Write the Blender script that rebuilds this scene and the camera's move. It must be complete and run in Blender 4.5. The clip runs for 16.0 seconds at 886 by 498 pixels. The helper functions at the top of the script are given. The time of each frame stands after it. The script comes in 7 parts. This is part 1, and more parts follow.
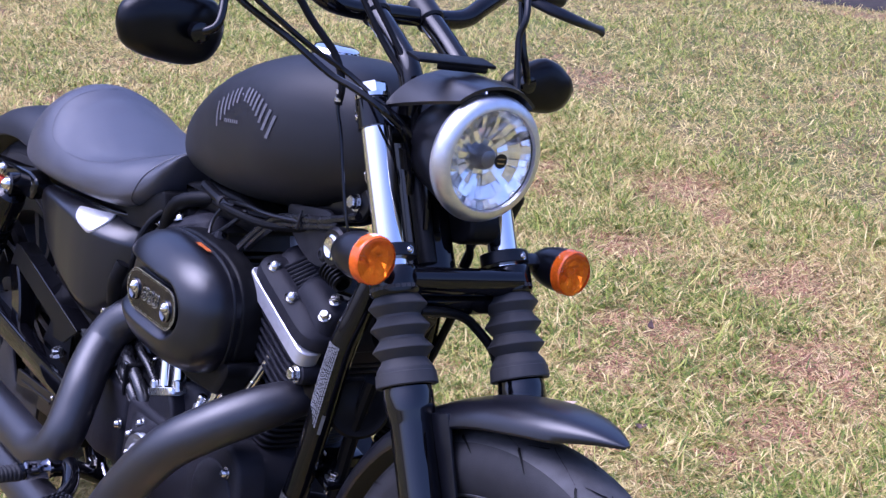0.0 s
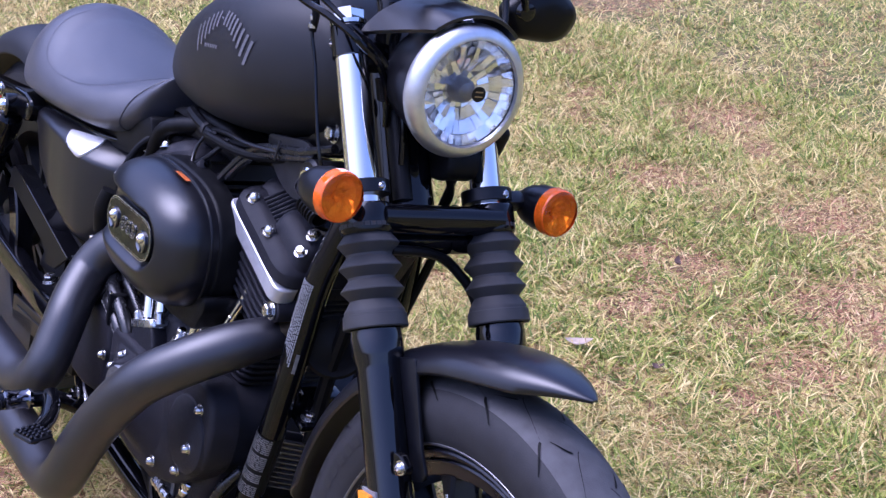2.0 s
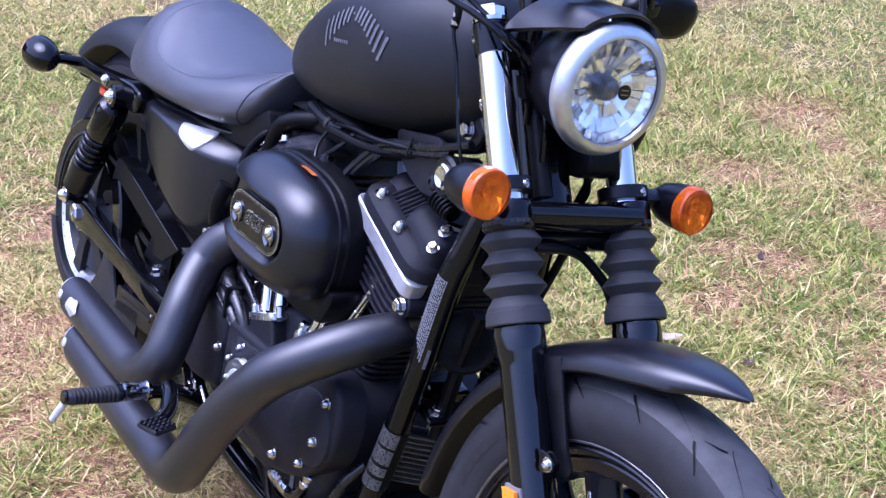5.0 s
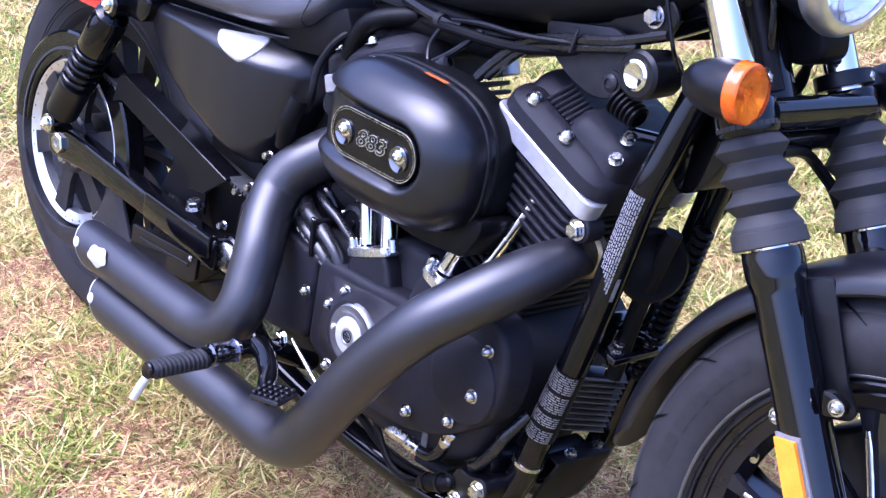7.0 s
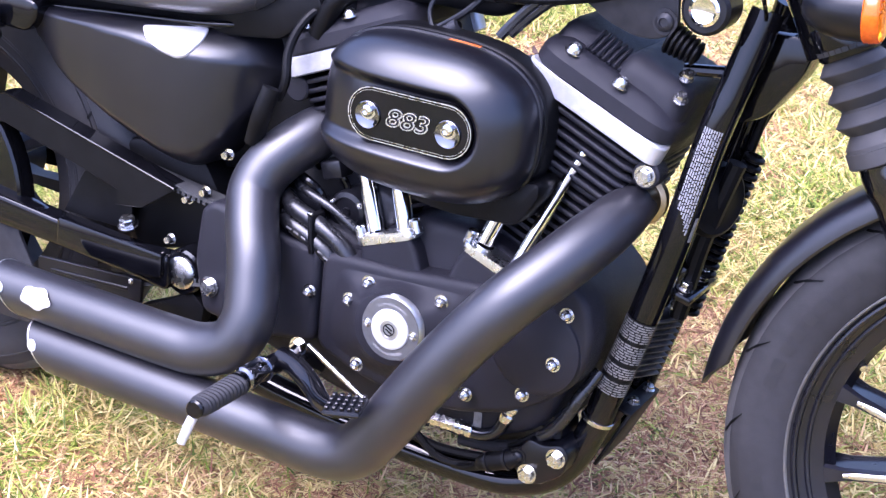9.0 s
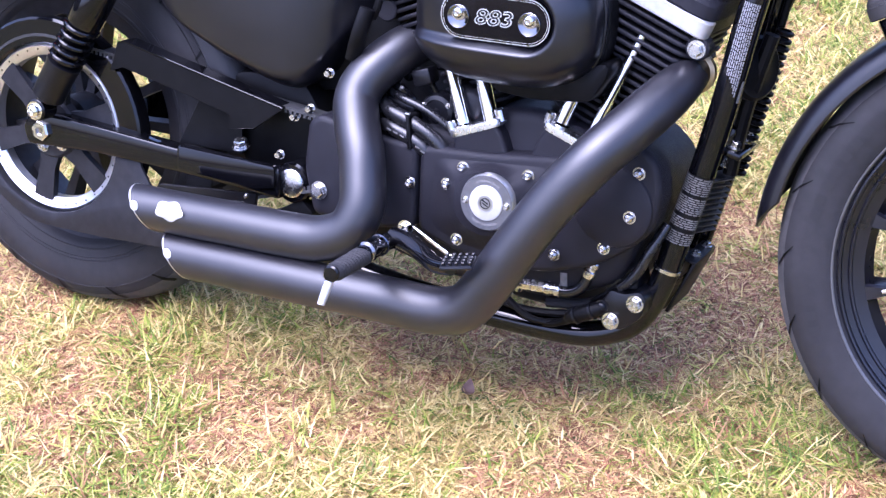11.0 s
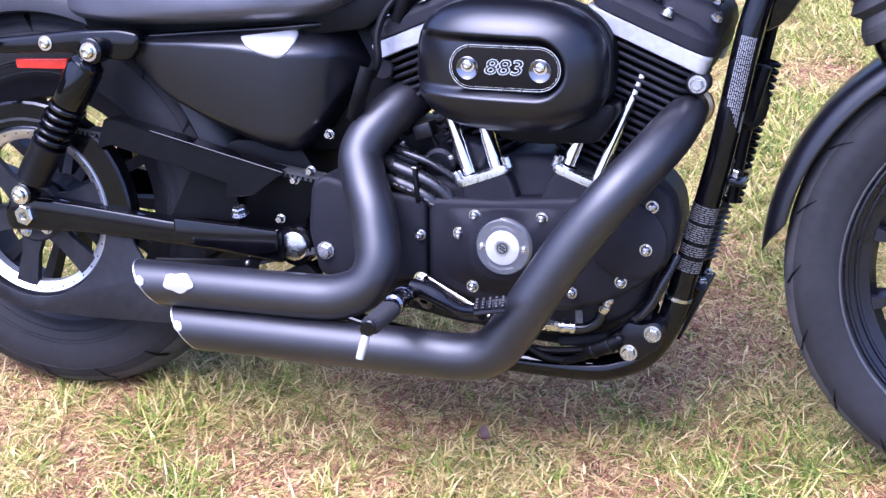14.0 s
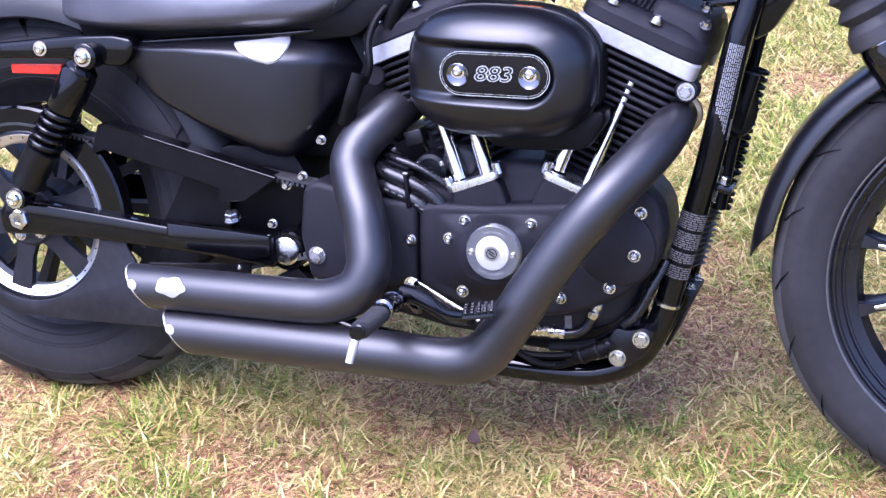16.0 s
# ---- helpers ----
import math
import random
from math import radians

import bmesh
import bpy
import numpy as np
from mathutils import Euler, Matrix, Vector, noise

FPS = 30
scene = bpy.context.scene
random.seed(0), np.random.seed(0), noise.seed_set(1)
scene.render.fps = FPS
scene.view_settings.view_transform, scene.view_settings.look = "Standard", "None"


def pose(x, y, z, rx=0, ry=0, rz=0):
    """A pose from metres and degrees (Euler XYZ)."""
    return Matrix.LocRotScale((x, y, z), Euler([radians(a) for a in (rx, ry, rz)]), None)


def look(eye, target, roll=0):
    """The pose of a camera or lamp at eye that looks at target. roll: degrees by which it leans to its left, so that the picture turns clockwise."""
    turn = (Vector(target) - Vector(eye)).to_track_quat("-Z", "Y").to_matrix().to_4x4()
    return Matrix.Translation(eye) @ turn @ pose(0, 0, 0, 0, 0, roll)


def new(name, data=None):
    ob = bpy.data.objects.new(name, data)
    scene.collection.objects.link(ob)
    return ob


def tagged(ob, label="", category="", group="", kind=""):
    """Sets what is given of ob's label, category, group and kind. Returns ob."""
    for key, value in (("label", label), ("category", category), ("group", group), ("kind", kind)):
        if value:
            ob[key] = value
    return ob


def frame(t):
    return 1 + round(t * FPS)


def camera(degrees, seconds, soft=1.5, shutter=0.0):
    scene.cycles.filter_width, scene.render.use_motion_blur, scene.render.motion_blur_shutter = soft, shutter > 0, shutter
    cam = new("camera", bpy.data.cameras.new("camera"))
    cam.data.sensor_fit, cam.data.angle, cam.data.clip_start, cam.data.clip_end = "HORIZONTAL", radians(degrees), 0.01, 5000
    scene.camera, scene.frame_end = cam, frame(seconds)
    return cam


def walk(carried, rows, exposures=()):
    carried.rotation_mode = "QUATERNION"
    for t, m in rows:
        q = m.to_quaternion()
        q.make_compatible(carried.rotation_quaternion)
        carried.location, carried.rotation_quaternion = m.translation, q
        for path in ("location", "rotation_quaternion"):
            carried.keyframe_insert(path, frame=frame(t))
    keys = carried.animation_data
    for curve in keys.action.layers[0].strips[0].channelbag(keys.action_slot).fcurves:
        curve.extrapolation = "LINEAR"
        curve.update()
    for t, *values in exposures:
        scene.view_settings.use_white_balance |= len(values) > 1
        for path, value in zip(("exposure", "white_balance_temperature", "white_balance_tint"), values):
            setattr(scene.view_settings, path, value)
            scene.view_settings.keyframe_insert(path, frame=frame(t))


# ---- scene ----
cam = camera(31.9, 16.0, soft=1.4)

# The bike stands on its side stand and leans away from the camera; the rows are in the bike's own upright frame.
LEAN = Matrix.Rotation(radians(-11.5), 4, "X")
PATH = [
    (0, (2.785, -1.222, 1.286), (1.255, -0.021, 0.82), 11.0),
    (0.5, (2.765, -1.138, 1.301), (1.178, -0.04, 0.775), 11.5),
    (1, (2.762, -1.109, 1.302), (1.174, -0.033, 0.737), 11.9),
    (1.5, (2.767, -1.082, 1.308), (1.204, 0.027, 0.735), 12.1),
    (2, (2.772, -1.071, 1.306), (1.225, 0.056, 0.725), 11.7),
    (2.5, (2.773, -1.063, 1.311), (1.216, 0.053, 0.736), 11.4),
    (3, (2.777, -1.066, 1.314), (1.202, 0.027, 0.742), 11.5),
    (3.2, (2.776, -1.065, 1.31), (1.195, 0.022, 0.745), 11.7),
    (5.3, (2.65, -1.232, 1.28), (1.095, -0.131, 0.671), 11.9),
    (5.5, (2.608, -1.255, 1.248), (1.035, -0.189, 0.625), 11.4),
    (6, (2.511, -1.328, 1.217), (1.006, -0.195, 0.545), 12.2),
    (6.5, (2.316, -1.318, 1.199), (0.878, -0.137, 0.466), 11.1),
    (7, (2.156, -1.381, 1.153), (0.83, -0.056, 0.456), 10.2),
    (7.5, (2.008, -1.513, 1.121), (0.867, -0.03, 0.413), 8.6),
    (8, (1.896, -1.511, 1.148), (0.779, -0.028, 0.404), 7.9),
    (8.5, (1.771, -1.555, 1.088), (0.68, -0.02, 0.414), 6.8),
    (9, (1.628, -1.678, 1.077), (0.785, 0.001, 0.391), 6.3),
    (9.5, (1.673, -1.736, 1.073), (0.905, -0.038, 0.347), 6.5),
    (10, (1.718, -1.847, 1.049), (0.884, -0.176, 0.334), 6.1),
    (10.2, (1.705, -1.908, 1.013), (0.863, -0.232, 0.318), 5.2),
    (12.3, (1.623, -2.125, 0.945), (0.84, -0.38, 0.359), -0.1),
    (12.5, (1.599, -2.125, 0.976), (0.844, -0.382, 0.352), -0.5),
    (13, (1.495, -2.19, 0.931), (0.83, -0.403, 0.329), -1.2),
    (13.5, (1.444, -2.223, 0.943), (0.846, -0.397, 0.388), 0.2),
    (14, (1.439, -2.225, 0.939), (0.806, -0.405, 0.404), -0.4),
    (14.5, (1.437, -2.221, 0.943), (0.802, -0.399, 0.417), -0.3),
    (15, (1.454, -2.225, 0.955), (0.821, -0.405, 0.421), -0.4),
    (15.5, (1.462, -2.242, 0.938), (0.826, -0.419, 0.415), -0.3),
    (16, (1.461, -2.234, 0.939), (0.824, -0.412, 0.414), -0.2),
]

walk(cam, [(t, LEAN @ look(eye, target, roll)) for t, eye, target, roll in PATH], exposures=[(0.0, 1.05, 4920, 36), (3.0, 1.06, 4900, 35), (5.5, 1.36, 4760, 32), (7.0, 1.76, 4880, 33), (9.0, 2.16, 5220, 31), (10.0, 2.10, 5200, 31), (12.5, 1.66, 4860, 32), (16.0, 1.72, 5040, 31)])

# ---- light ----
world = bpy.data.worlds.new("sky")
scene.world = world
world.use_nodes = True
wn = world.node_tree
sky = wn.nodes.new("ShaderNodeTexSky")
sky.sky_type = "NISHITA"
sky.sun_disc = False
sky.sun_elevation = radians(64)
sky.sun_rotation = radians(208)
sky.air_density, sky.dust_density = 1.0, 5.0
wn.links.new(sky.outputs[0], wn.nodes["Background"].inputs[0])
wn.nodes["Background"].inputs[1].default_value = 0.15
sun = new("sun", bpy.data.lights.new("sun", "SUN"))
sun.data.energy, sun.data.angle, sun.data.color = 1.5, radians(54), (1.0, 0.96, 0.91)
# bright cloud, high up behind the camera and towards the rear wheel
sun.matrix_world = look((-0.7, -1.3, 3.5), (0, 0, 0))


# ---- materials ----
def material(name, color, rough=0.5, metal=0.0, vary=0.0, scale=40.0, bump=0.0, bump_scale=300.0, coat=0.0, spec=0.5, rough_vary=0.0, trans=0.0, tint=None):
    """Principled surface with blotches of a second tone at one scale, fine grain at another, and relief."""
    m = bpy.data.materials.new(name)
    m.use_nodes = True
    nt = m.node_tree
    b = nt.nodes["Principled BSDF"]
    b.inputs["Base Color"].default_value = (*color, 1)
    b.inputs["Roughness"].default_value = rough
    b.inputs["Metallic"].default_value = metal
    b.inputs["Coat Weight"].default_value = coat
    b.inputs["Coat Roughness"].default_value = 0.08
    b.inputs["Specular IOR Level"].default_value = spec
    b.inputs["Transmission Weight"].default_value = trans
    co = nt.nodes.new("ShaderNodeTexCoord")
    if vary or rough_vary:
        n1 = nt.nodes.new("ShaderNodeTexNoise")
        n1.inputs["Scale"].default_value, n1.inputs["Detail"].default_value = scale, 6
        nt.links.new(co.outputs["Object"], n1.inputs["Vector"])
        n2 = nt.nodes.new("ShaderNodeTexNoise")
        n2.inputs["Scale"].default_value, n2.inputs["Detail"].default_value = scale * 0.13, 3
        nt.links.new(co.outputs["Object"], n2.inputs["Vector"])
        add = nt.nodes.new("ShaderNodeMath")
        add.operation = "MULTIPLY"
        nt.links.new(n1.outputs[0], add.inputs[0])
        nt.links.new(n2.outputs[0], add.inputs[1])
        ramp = nt.nodes.new("ShaderNodeMapRange")
        ramp.inputs[1].default_value, ramp.inputs[2].default_value = 0.14, 0.38
        nt.links.new(add.outputs[0], ramp.inputs[0])
        if vary:
            mix = nt.nodes.new("ShaderNodeMix")
            mix.data_type = "RGBA"
            t2 = tint or tuple(min(1, c * (1 + vary) + 0.005 * vary) for c in color)
            mix.inputs[6].default_value, mix.inputs[7].default_value = (*color, 1), (*t2, 1)
            nt.links.new(ramp.outputs[0], mix.inputs[0])
            nt.links.new(mix.outputs[2], b.inputs["Base Color"])
        if rough_vary:
            r2 = nt.nodes.new("ShaderNodeMapRange")
            r2.inputs[3].default_value, r2.inputs[4].default_value = rough - rough_vary, rough + rough_vary
            nt.links.new(ramp.outputs[0], r2.inputs[0])
            nt.links.new(r2.outputs[0], b.inputs["Roughness"])
    if bump:
        n3 = nt.nodes.new("ShaderNodeTexNoise")
        n3.inputs["Scale"].default_value, n3.inputs["Detail"].default_value = bump_scale, 4
        nt.links.new(co.outputs["Object"], n3.inputs["Vector"])
        bp = nt.nodes.new("ShaderNodeBump")
        bp.inputs["Strength"].default_value, bp.inputs["Distance"].default_value = bump, 0.0015
        nt.links.new(n3.outputs[0], bp.inputs["Height"])
        nt.links.new(bp.outputs[0], b.inputs["Normal"])
    return m


DENIM = material("matte_black_paint", (0.003, 0.003, 0.005), 0.31, vary=0.15, scale=30, rough_vary=0.015, bump=0.03, bump_scale=900, spec=0.58)
TANK_PAINT = material("flat_black_tank_paint", (0.0045, 0.0045, 0.0062), 0.50, vary=0.15, scale=30, rough_vary=0.015, bump=0.03, bump_scale=900, spec=0.42)
MIRROR_SHELL = material("moulded_mirror_shell", (0.0018, 0.0018, 0.0024), 0.30, vary=0.2, scale=60, rough_vary=0.02, spec=0.22)
PIPE = material("black_ceramic_coat", (0.0078, 0.0074, 0.0098), 0.4, vary=0.15, scale=25, rough_vary=0.015, bump=0.05, bump_scale=700, spec=0.75)
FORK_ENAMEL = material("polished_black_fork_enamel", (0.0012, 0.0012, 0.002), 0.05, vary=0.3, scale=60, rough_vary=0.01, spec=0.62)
GLOSS = material("gloss_black_enamel", (0.0015, 0.0015, 0.0022), 0.06, vary=0.3, scale=60, rough_vary=0.01, coat=0.0, spec=0.36)
WRINKLE = material("wrinkle_black_powder", (0.0075, 0.0073, 0.0105), 0.55, vary=0.3, scale=60, rough_vary=0.06, bump=0.35, bump_scale=1400, spec=0.24)
SATIN = material("satin_black", (0.0025, 0.0025, 0.0038), 0.34, vary=0.4, scale=40, rough_vary=0.05, spec=0.32)
RUBBER = material("tyre_rubber", (0.0150, 0.0146, 0.0160), 0.66, vary=0.35, scale=70, rough_vary=0.03, bump=0.15, bump_scale=500, spec=0.26)
TREAD = material("worn_tread_rubber", (0.033, 0.032, 0.033), 0.75, vary=0.6, scale=50, bump=0.25, bump_scale=450)
BOOT = material("boot_rubber", (0.026, 0.0252, 0.026), 0.62, vary=0.4, scale=30, rough_vary=0.06, bump=0.12, bump_scale=600, spec=0.3)
HOSE = material("oiled_hose_rubber", (0.006, 0.006, 0.007), 0.26, vary=0.4, scale=60, rough_vary=0.05, spec=0.5)
PLASTIC = material("black_plastic", (0.002, 0.002, 0.0025), 0.45, vary=0.4, scale=50, bump=0.08, bump_scale=800, spec=0.13)
VINYL = material("seat_vinyl", (0.036, 0.036, 0.044), 0.42, vary=0.25, scale=25, rough_vary=0.03, bump=0.22, bump_scale=1100, spec=0.76)
FLUTED = material("fluted_mirror", (0.98, 0.98, 0.97), 0.22, 1.0, rough_vary=0.04, scale=90)
WHEEL = material("satin_wheel_paint", (0.004, 0.004, 0.0065), 0.30, vary=0.3, scale=40, rough_vary=0.04, spec=0.5)
CHROME = material("chrome", (0.8, 0.785, 0.75), 0.06, 1.0, rough_vary=0.02, scale=60)
# chrome again, with shade and dark reflections put into its base colour
DARKCHROME = material("shaded_chrome", (0.20, 0.20, 0.22), 0.10, 1.0, rough_vary=0.02, scale=60)
TURNED = material("turned_alloy_disc", (0.72, 0.72, 0.72), 0.30, 1.0, vary=-0.15, scale=150, bump=0.05, bump_scale=1200)
TURNED_DARK = material("dull_alloy_ring", (0.20, 0.20, 0.21), 0.42, 0.9, vary=-0.2, scale=120)
PULLEY = material("anodised_pulley_rim", (0.70, 0.70, 0.72), 0.34, 0.9, vary=-0.15, scale=120, rough_vary=0.03)
FACED = material("bright_machined_face", (0.58, 0.58, 0.59), 0.34, 0.45, vary=-0.08, scale=150, bump=0.03, bump_scale=1200)
FINS = material("worn_fin_edges", (0.16, 0.155, 0.15), 0.4, 0.7, vary=-0.4, scale=90)
STEEL = material("zinc_steel", (0.62, 0.61, 0.60), 0.24, 1.0, vary=-0.2, scale=120, rough_vary=0.06)
BRUSHED = material("machined_aluminium", (0.80, 0.80, 0.80), 0.28, 1.0, vary=-0.15, scale=150, rough_vary=0.03, bump=0.05, bump_scale=1200)
SILVER = material("satin_silver_trim", (0.72, 0.72, 0.72), 0.40, 1.0, vary=-0.15, scale=80, rough_vary=0.05, bump=0.05, bump_scale=900)
GREYBAND = material("raw_cast_aluminium", (0.50, 0.50, 0.53), 0.42, 0.60, vary=-0.2, scale=90, bump=0.1, bump_scale=900)
CASTGREY = material("dark_cast_alloy", (0.018, 0.018, 0.021), 0.45, 0.4, vary=0.5, scale=60, bump=0.1, bump_scale=900, spec=0.25)
HEATED = material("straw_tinted_header", (0.42, 0.33, 0.20), 0.35, 1.0, vary=-0.5, scale=50, rough_vary=0.1)
ORANGE_PAINT = material("orange_print", (0.42, 0.1, 0.015), 0.5)
PRINT = material("grey_print", (0.125, 0.125, 0.135), 0.5, vary=-0.3, scale=200)
WHITE_PRINT = material("white_print", (0.2, 0.2, 0.21), 0.55, vary=-0.25, scale=300)
FADED = material("faded_label_grey", (0.17, 0.165, 0.16), 0.6, vary=-0.5, scale=160)
MOULD = material("moulded_sidewall_print", (0.0118, 0.0116, 0.0130), 0.6, spec=0.35)
DARKPRINT = material("near_black_marks", (0.0012, 0.0012, 0.0014), 0.5, spec=0.1)
AMBER = material("amber_lens", (1.0, 0.33, 0.004), 0.02, trans=1.0, vary=0, scale=60, spec=0.3)
AMBER_RIM = material("deep_amber_rim", (0.70, 0.115, 0.002), 0.05, vary=-0.3, scale=260, coat=0.1, spec=0.4)
AMBER_IN = material("amber_reflector", (1.0, 0.66, 0.10), 0.16, 0.5, vary=-0.25, scale=220)
REFLECTOR = material("amber_side_reflector", (0.95, 0.30, 0.01), 0.25, vary=-0.2, scale=500, bump=0.4, bump_scale=900)
RED = material("red_lens", (0.75, 0.05, 0.03), 0.15, vary=-0.3, scale=200)
GLASS = material("clear_lens", (1, 1, 1), 0.02, trans=1.0)
AMBER.node_tree.nodes["Principled BSDF"].inputs["IOR"].default_value = 1.3
GLASS.node_tree.nodes["Principled BSDF"].inputs["IOR"].default_value = 1.25
MIRROR_GLASS = material("mirror_glass", (0.85, 0.85, 0.86), 0.02, 1.0)
BELT = material("drive_belt", (0.02, 0.02, 0.02), 0.7, vary=0.5, scale=80, bump=0.2)


# ---- mesh tools ----
def finish(name, bm, mat, parent=None, label="", smooth=35, **tags):
    bmesh.ops.recalc_face_normals(bm, faces=bm.faces)
    me = bpy.data.meshes.new(name)
    bm.to_mesh(me)
    bm.free()
    me.materials.append(mat)
    if smooth:
        me.shade_smooth()
        me.set_sharp_from_angle(angle=radians(smooth))
    ob = new(name, me)
    if parent is not None:
        ob.parent = parent
    return tagged(ob, label, **tags)


def part(name, bm, mat, parent, label="", smooth=35):
    """One mesh object under a thing or under a part."""
    return finish(name, bm, mat, parent, label, smooth)


def share(name, me_from, parent, m):
    """Another part on the same mesh, moved by m."""
    ob = new(name, me_from.data)
    ob.parent = parent
    ob.matrix_basis = m
    return ob


def ring_faces(bm, a, b):
    n = len(a)
    for i in range(n):
        bm.faces.new((a[i], a[(i + 1) % n], b[(i + 1) % n], b[i]))


def loft(bm, rings, caps=True):
    """Joins rings of equal length by quads."""
    made = [[bm.verts.new(v) for v in r] for r in rings]
    for a, b in zip(made, made[1:]):
        ring_faces(bm, a, b)
    if caps:
        for r in (made[0], made[-1]):
            if len(r) > 2:
                bm.faces.new(r)
    return made


def smooth_line(pts, steps):
    """Catmull-Rom line through the points, with an optional radius as fourth value."""
    p = [Vector(q) for q in pts]
    if len(p) == 2 or steps <= 1:
        return p
    out = []
    for i in range(len(p) - 1):
        a, b, c, d = p[max(i - 1, 0)], p[i], p[i + 1], p[min(i + 2, len(p) - 1)]
        for k in range(steps):
            t = k / steps
            out.append(0.5 * (2 * b + (c - a) * t + (2 * a - 5 * b + 4 * c - d) * t * t + (3 * b - a - 3 * c + d) * t ** 3))
    out.append(p[-1])
    return out


def tube(bm, pts, r=0.01, n=12, steps=5, caps=True, flat=1.0):
    """A round bar or hose along a line; points may bring their own radius as fourth value."""
    own = len(pts[0]) == 4
    line = smooth_line(pts, steps)
    pos = [Vector(q[:3]) for q in line]
    up = None
    rings = []
    for i, q in enumerate(pos):
        d = (pos[min(i + 1, len(pos) - 1)] - pos[max(i - 1, 0)]).normalized()
        if up is None:
            up = d.orthogonal().normalized()
        up = (up - d * up.dot(d)).normalized()
        side = d.cross(up)
        rr = line[i][3] if own else r
        rings.append([q + (up * math.cos(2 * math.pi * k / n) + side * math.sin(2 * math.pi * k / n) * flat) * rr for k in range(n)])
    return loft(bm, rings, caps)


def frame_of(axis):
    d = Vector(axis).normalized()
    u = d.orthogonal().normalized()
    return d, u, d.cross(u)


def lathe(bm, origin, axis, profile, n=32, caps=False, squash=(1, 1)):
    """Turns a profile of (along the axis, radius) round the axis."""
    d, u, v = frame_of(axis)
    o = Vector(origin)
    rings = [[o + d * a + (u * math.cos(2 * math.pi * k / n) * squash[0] + v * math.sin(2 * math.pi * k / n) * squash[1]) * max(r, 1e-5) for k in range(n)] for a, r in profile]
    return loft(bm, rings, caps)


def wheel_lathe(bm, c, profile, n=64, closed=True):
    """Turns a closed profile of (sideways, radius) round the wheel's axle, which runs along y."""
    rings = []
    for k in range(n):
        a = 2 * math.pi * k / n
        rings.append([bm.verts.new((c[0] + r * math.cos(a), c[1] + y, c[2] + r * math.sin(a))) for y, r in profile])
    m = len(profile)
    for k in range(n):
        p, q = rings[k], rings[(k + 1) % n]
        for i in range(m if closed else m - 1):
            bm.faces.new((p[i], p[(i + 1) % m], q[(i + 1) % m], q[i]))


def box(bm, c, size, turn=None, bevel=0.0, seg=2):
    r = bmesh.ops.create_cube(bm, size=1.0)
    m = Matrix.Translation(c) @ (turn.to_4x4() if turn is not None else Matrix()) @ Matrix.Diagonal((*size, 1))
    bmesh.ops.transform(bm, matrix=m, verts=r["verts"])
    if bevel:
        edges = {e for v in r["verts"] for e in v.link_edges}
        bmesh.ops.bevel(bm, geom=list(edges), offset=bevel, segments=seg, affect="EDGES", profile=0.5)


def round_outline(pts, r, seg=4):
    """Rounds the corners of an outline of (x, z) points."""
    out = []
    n = len(pts)
    for i in range(n):
        p, a, b = Vector(pts[i]), Vector(pts[i - 1]), Vector(pts[(i + 1) % n])
        da, db = a - p, b - p
        k = min(r, da.length * 0.45, db.length * 0.45)
        s, e = p + da.normalized() * k, p + db.normalized() * k
        for j in range(seg + 1):
            t = j / seg
            out.append(s * (1 - t) ** 2 + p * 2 * t * (1 - t) + e * t * t)
    return out


def inset(pts, d):
    """Moves a closed outline inwards by d along its corner normals."""
    n = len(pts)
    area = sum(pts[i][0] * pts[(i + 1) % n][1] - pts[(i + 1) % n][0] * pts[i][1] for i in range(n))
    sgn = 1 if area > 0 else -1
    out = []
    for i in range(n):
        p, a, b = Vector(pts[i]), Vector(pts[i - 1]), Vector(pts[(i + 1) % n])
        t = (b - a)
        if t.length < 1e-9:
            out.append(p)
            continue
        t.normalize()
        out.append(p + Vector((-t[1], t[0])) * d * sgn)
    return out


def slab(bm, outline, y0, y1, bevel=0.004, rings=2, corner=0.0):
    """A plate with the outline of (x, z) points, from y0 (seen face) to y1, with a rounded edge on the seen face."""
    pts = round_outline(outline, corner) if corner else [Vector(p) for p in outline]
    s = 1 if y1 > y0 else -1
    stack = []
    for k in range(rings + 1):
        a = math.pi / 2 * k / rings
        stack.append((bevel * (1 - math.sin(a)), y0 + s * bevel * (1 - math.cos(a))))
    rows = [[Vector((p[0], y, p[1])) for p in inset(pts, d)] for d, y in stack]
    rows.append([Vector((p[0], y1, p[1])) for p in pts])
    loft(bm, rows)


def bolt_mesh(bm, r=0.007, h=0.006, kind="button"):
    """A bolt head that looks along -y, with a washer and a socket."""
    lathe(bm, (0, 0.001, 0), (0, -1, 0), [(0, 0), (0, r * 1.35), (0.0015, r * 1.35), (0.0015, r)], n=14)
    if kind == "hex":
        lathe(bm, (0, 0, 0), (0, -1, 0), [(0.0, r), (h * 0.85, r), (h, r * 0.86), (h, 0)], n=6)
    else:
        lathe(bm, (0, 0, 0), (0, -1, 0), [(0.0, r), (h * 0.45, r * 0.97), (h * 0.85, r * 0.75), (h, r * 0.48), (h * 0.6, r * 0.42), (h * 0.6, 0)], n=14)


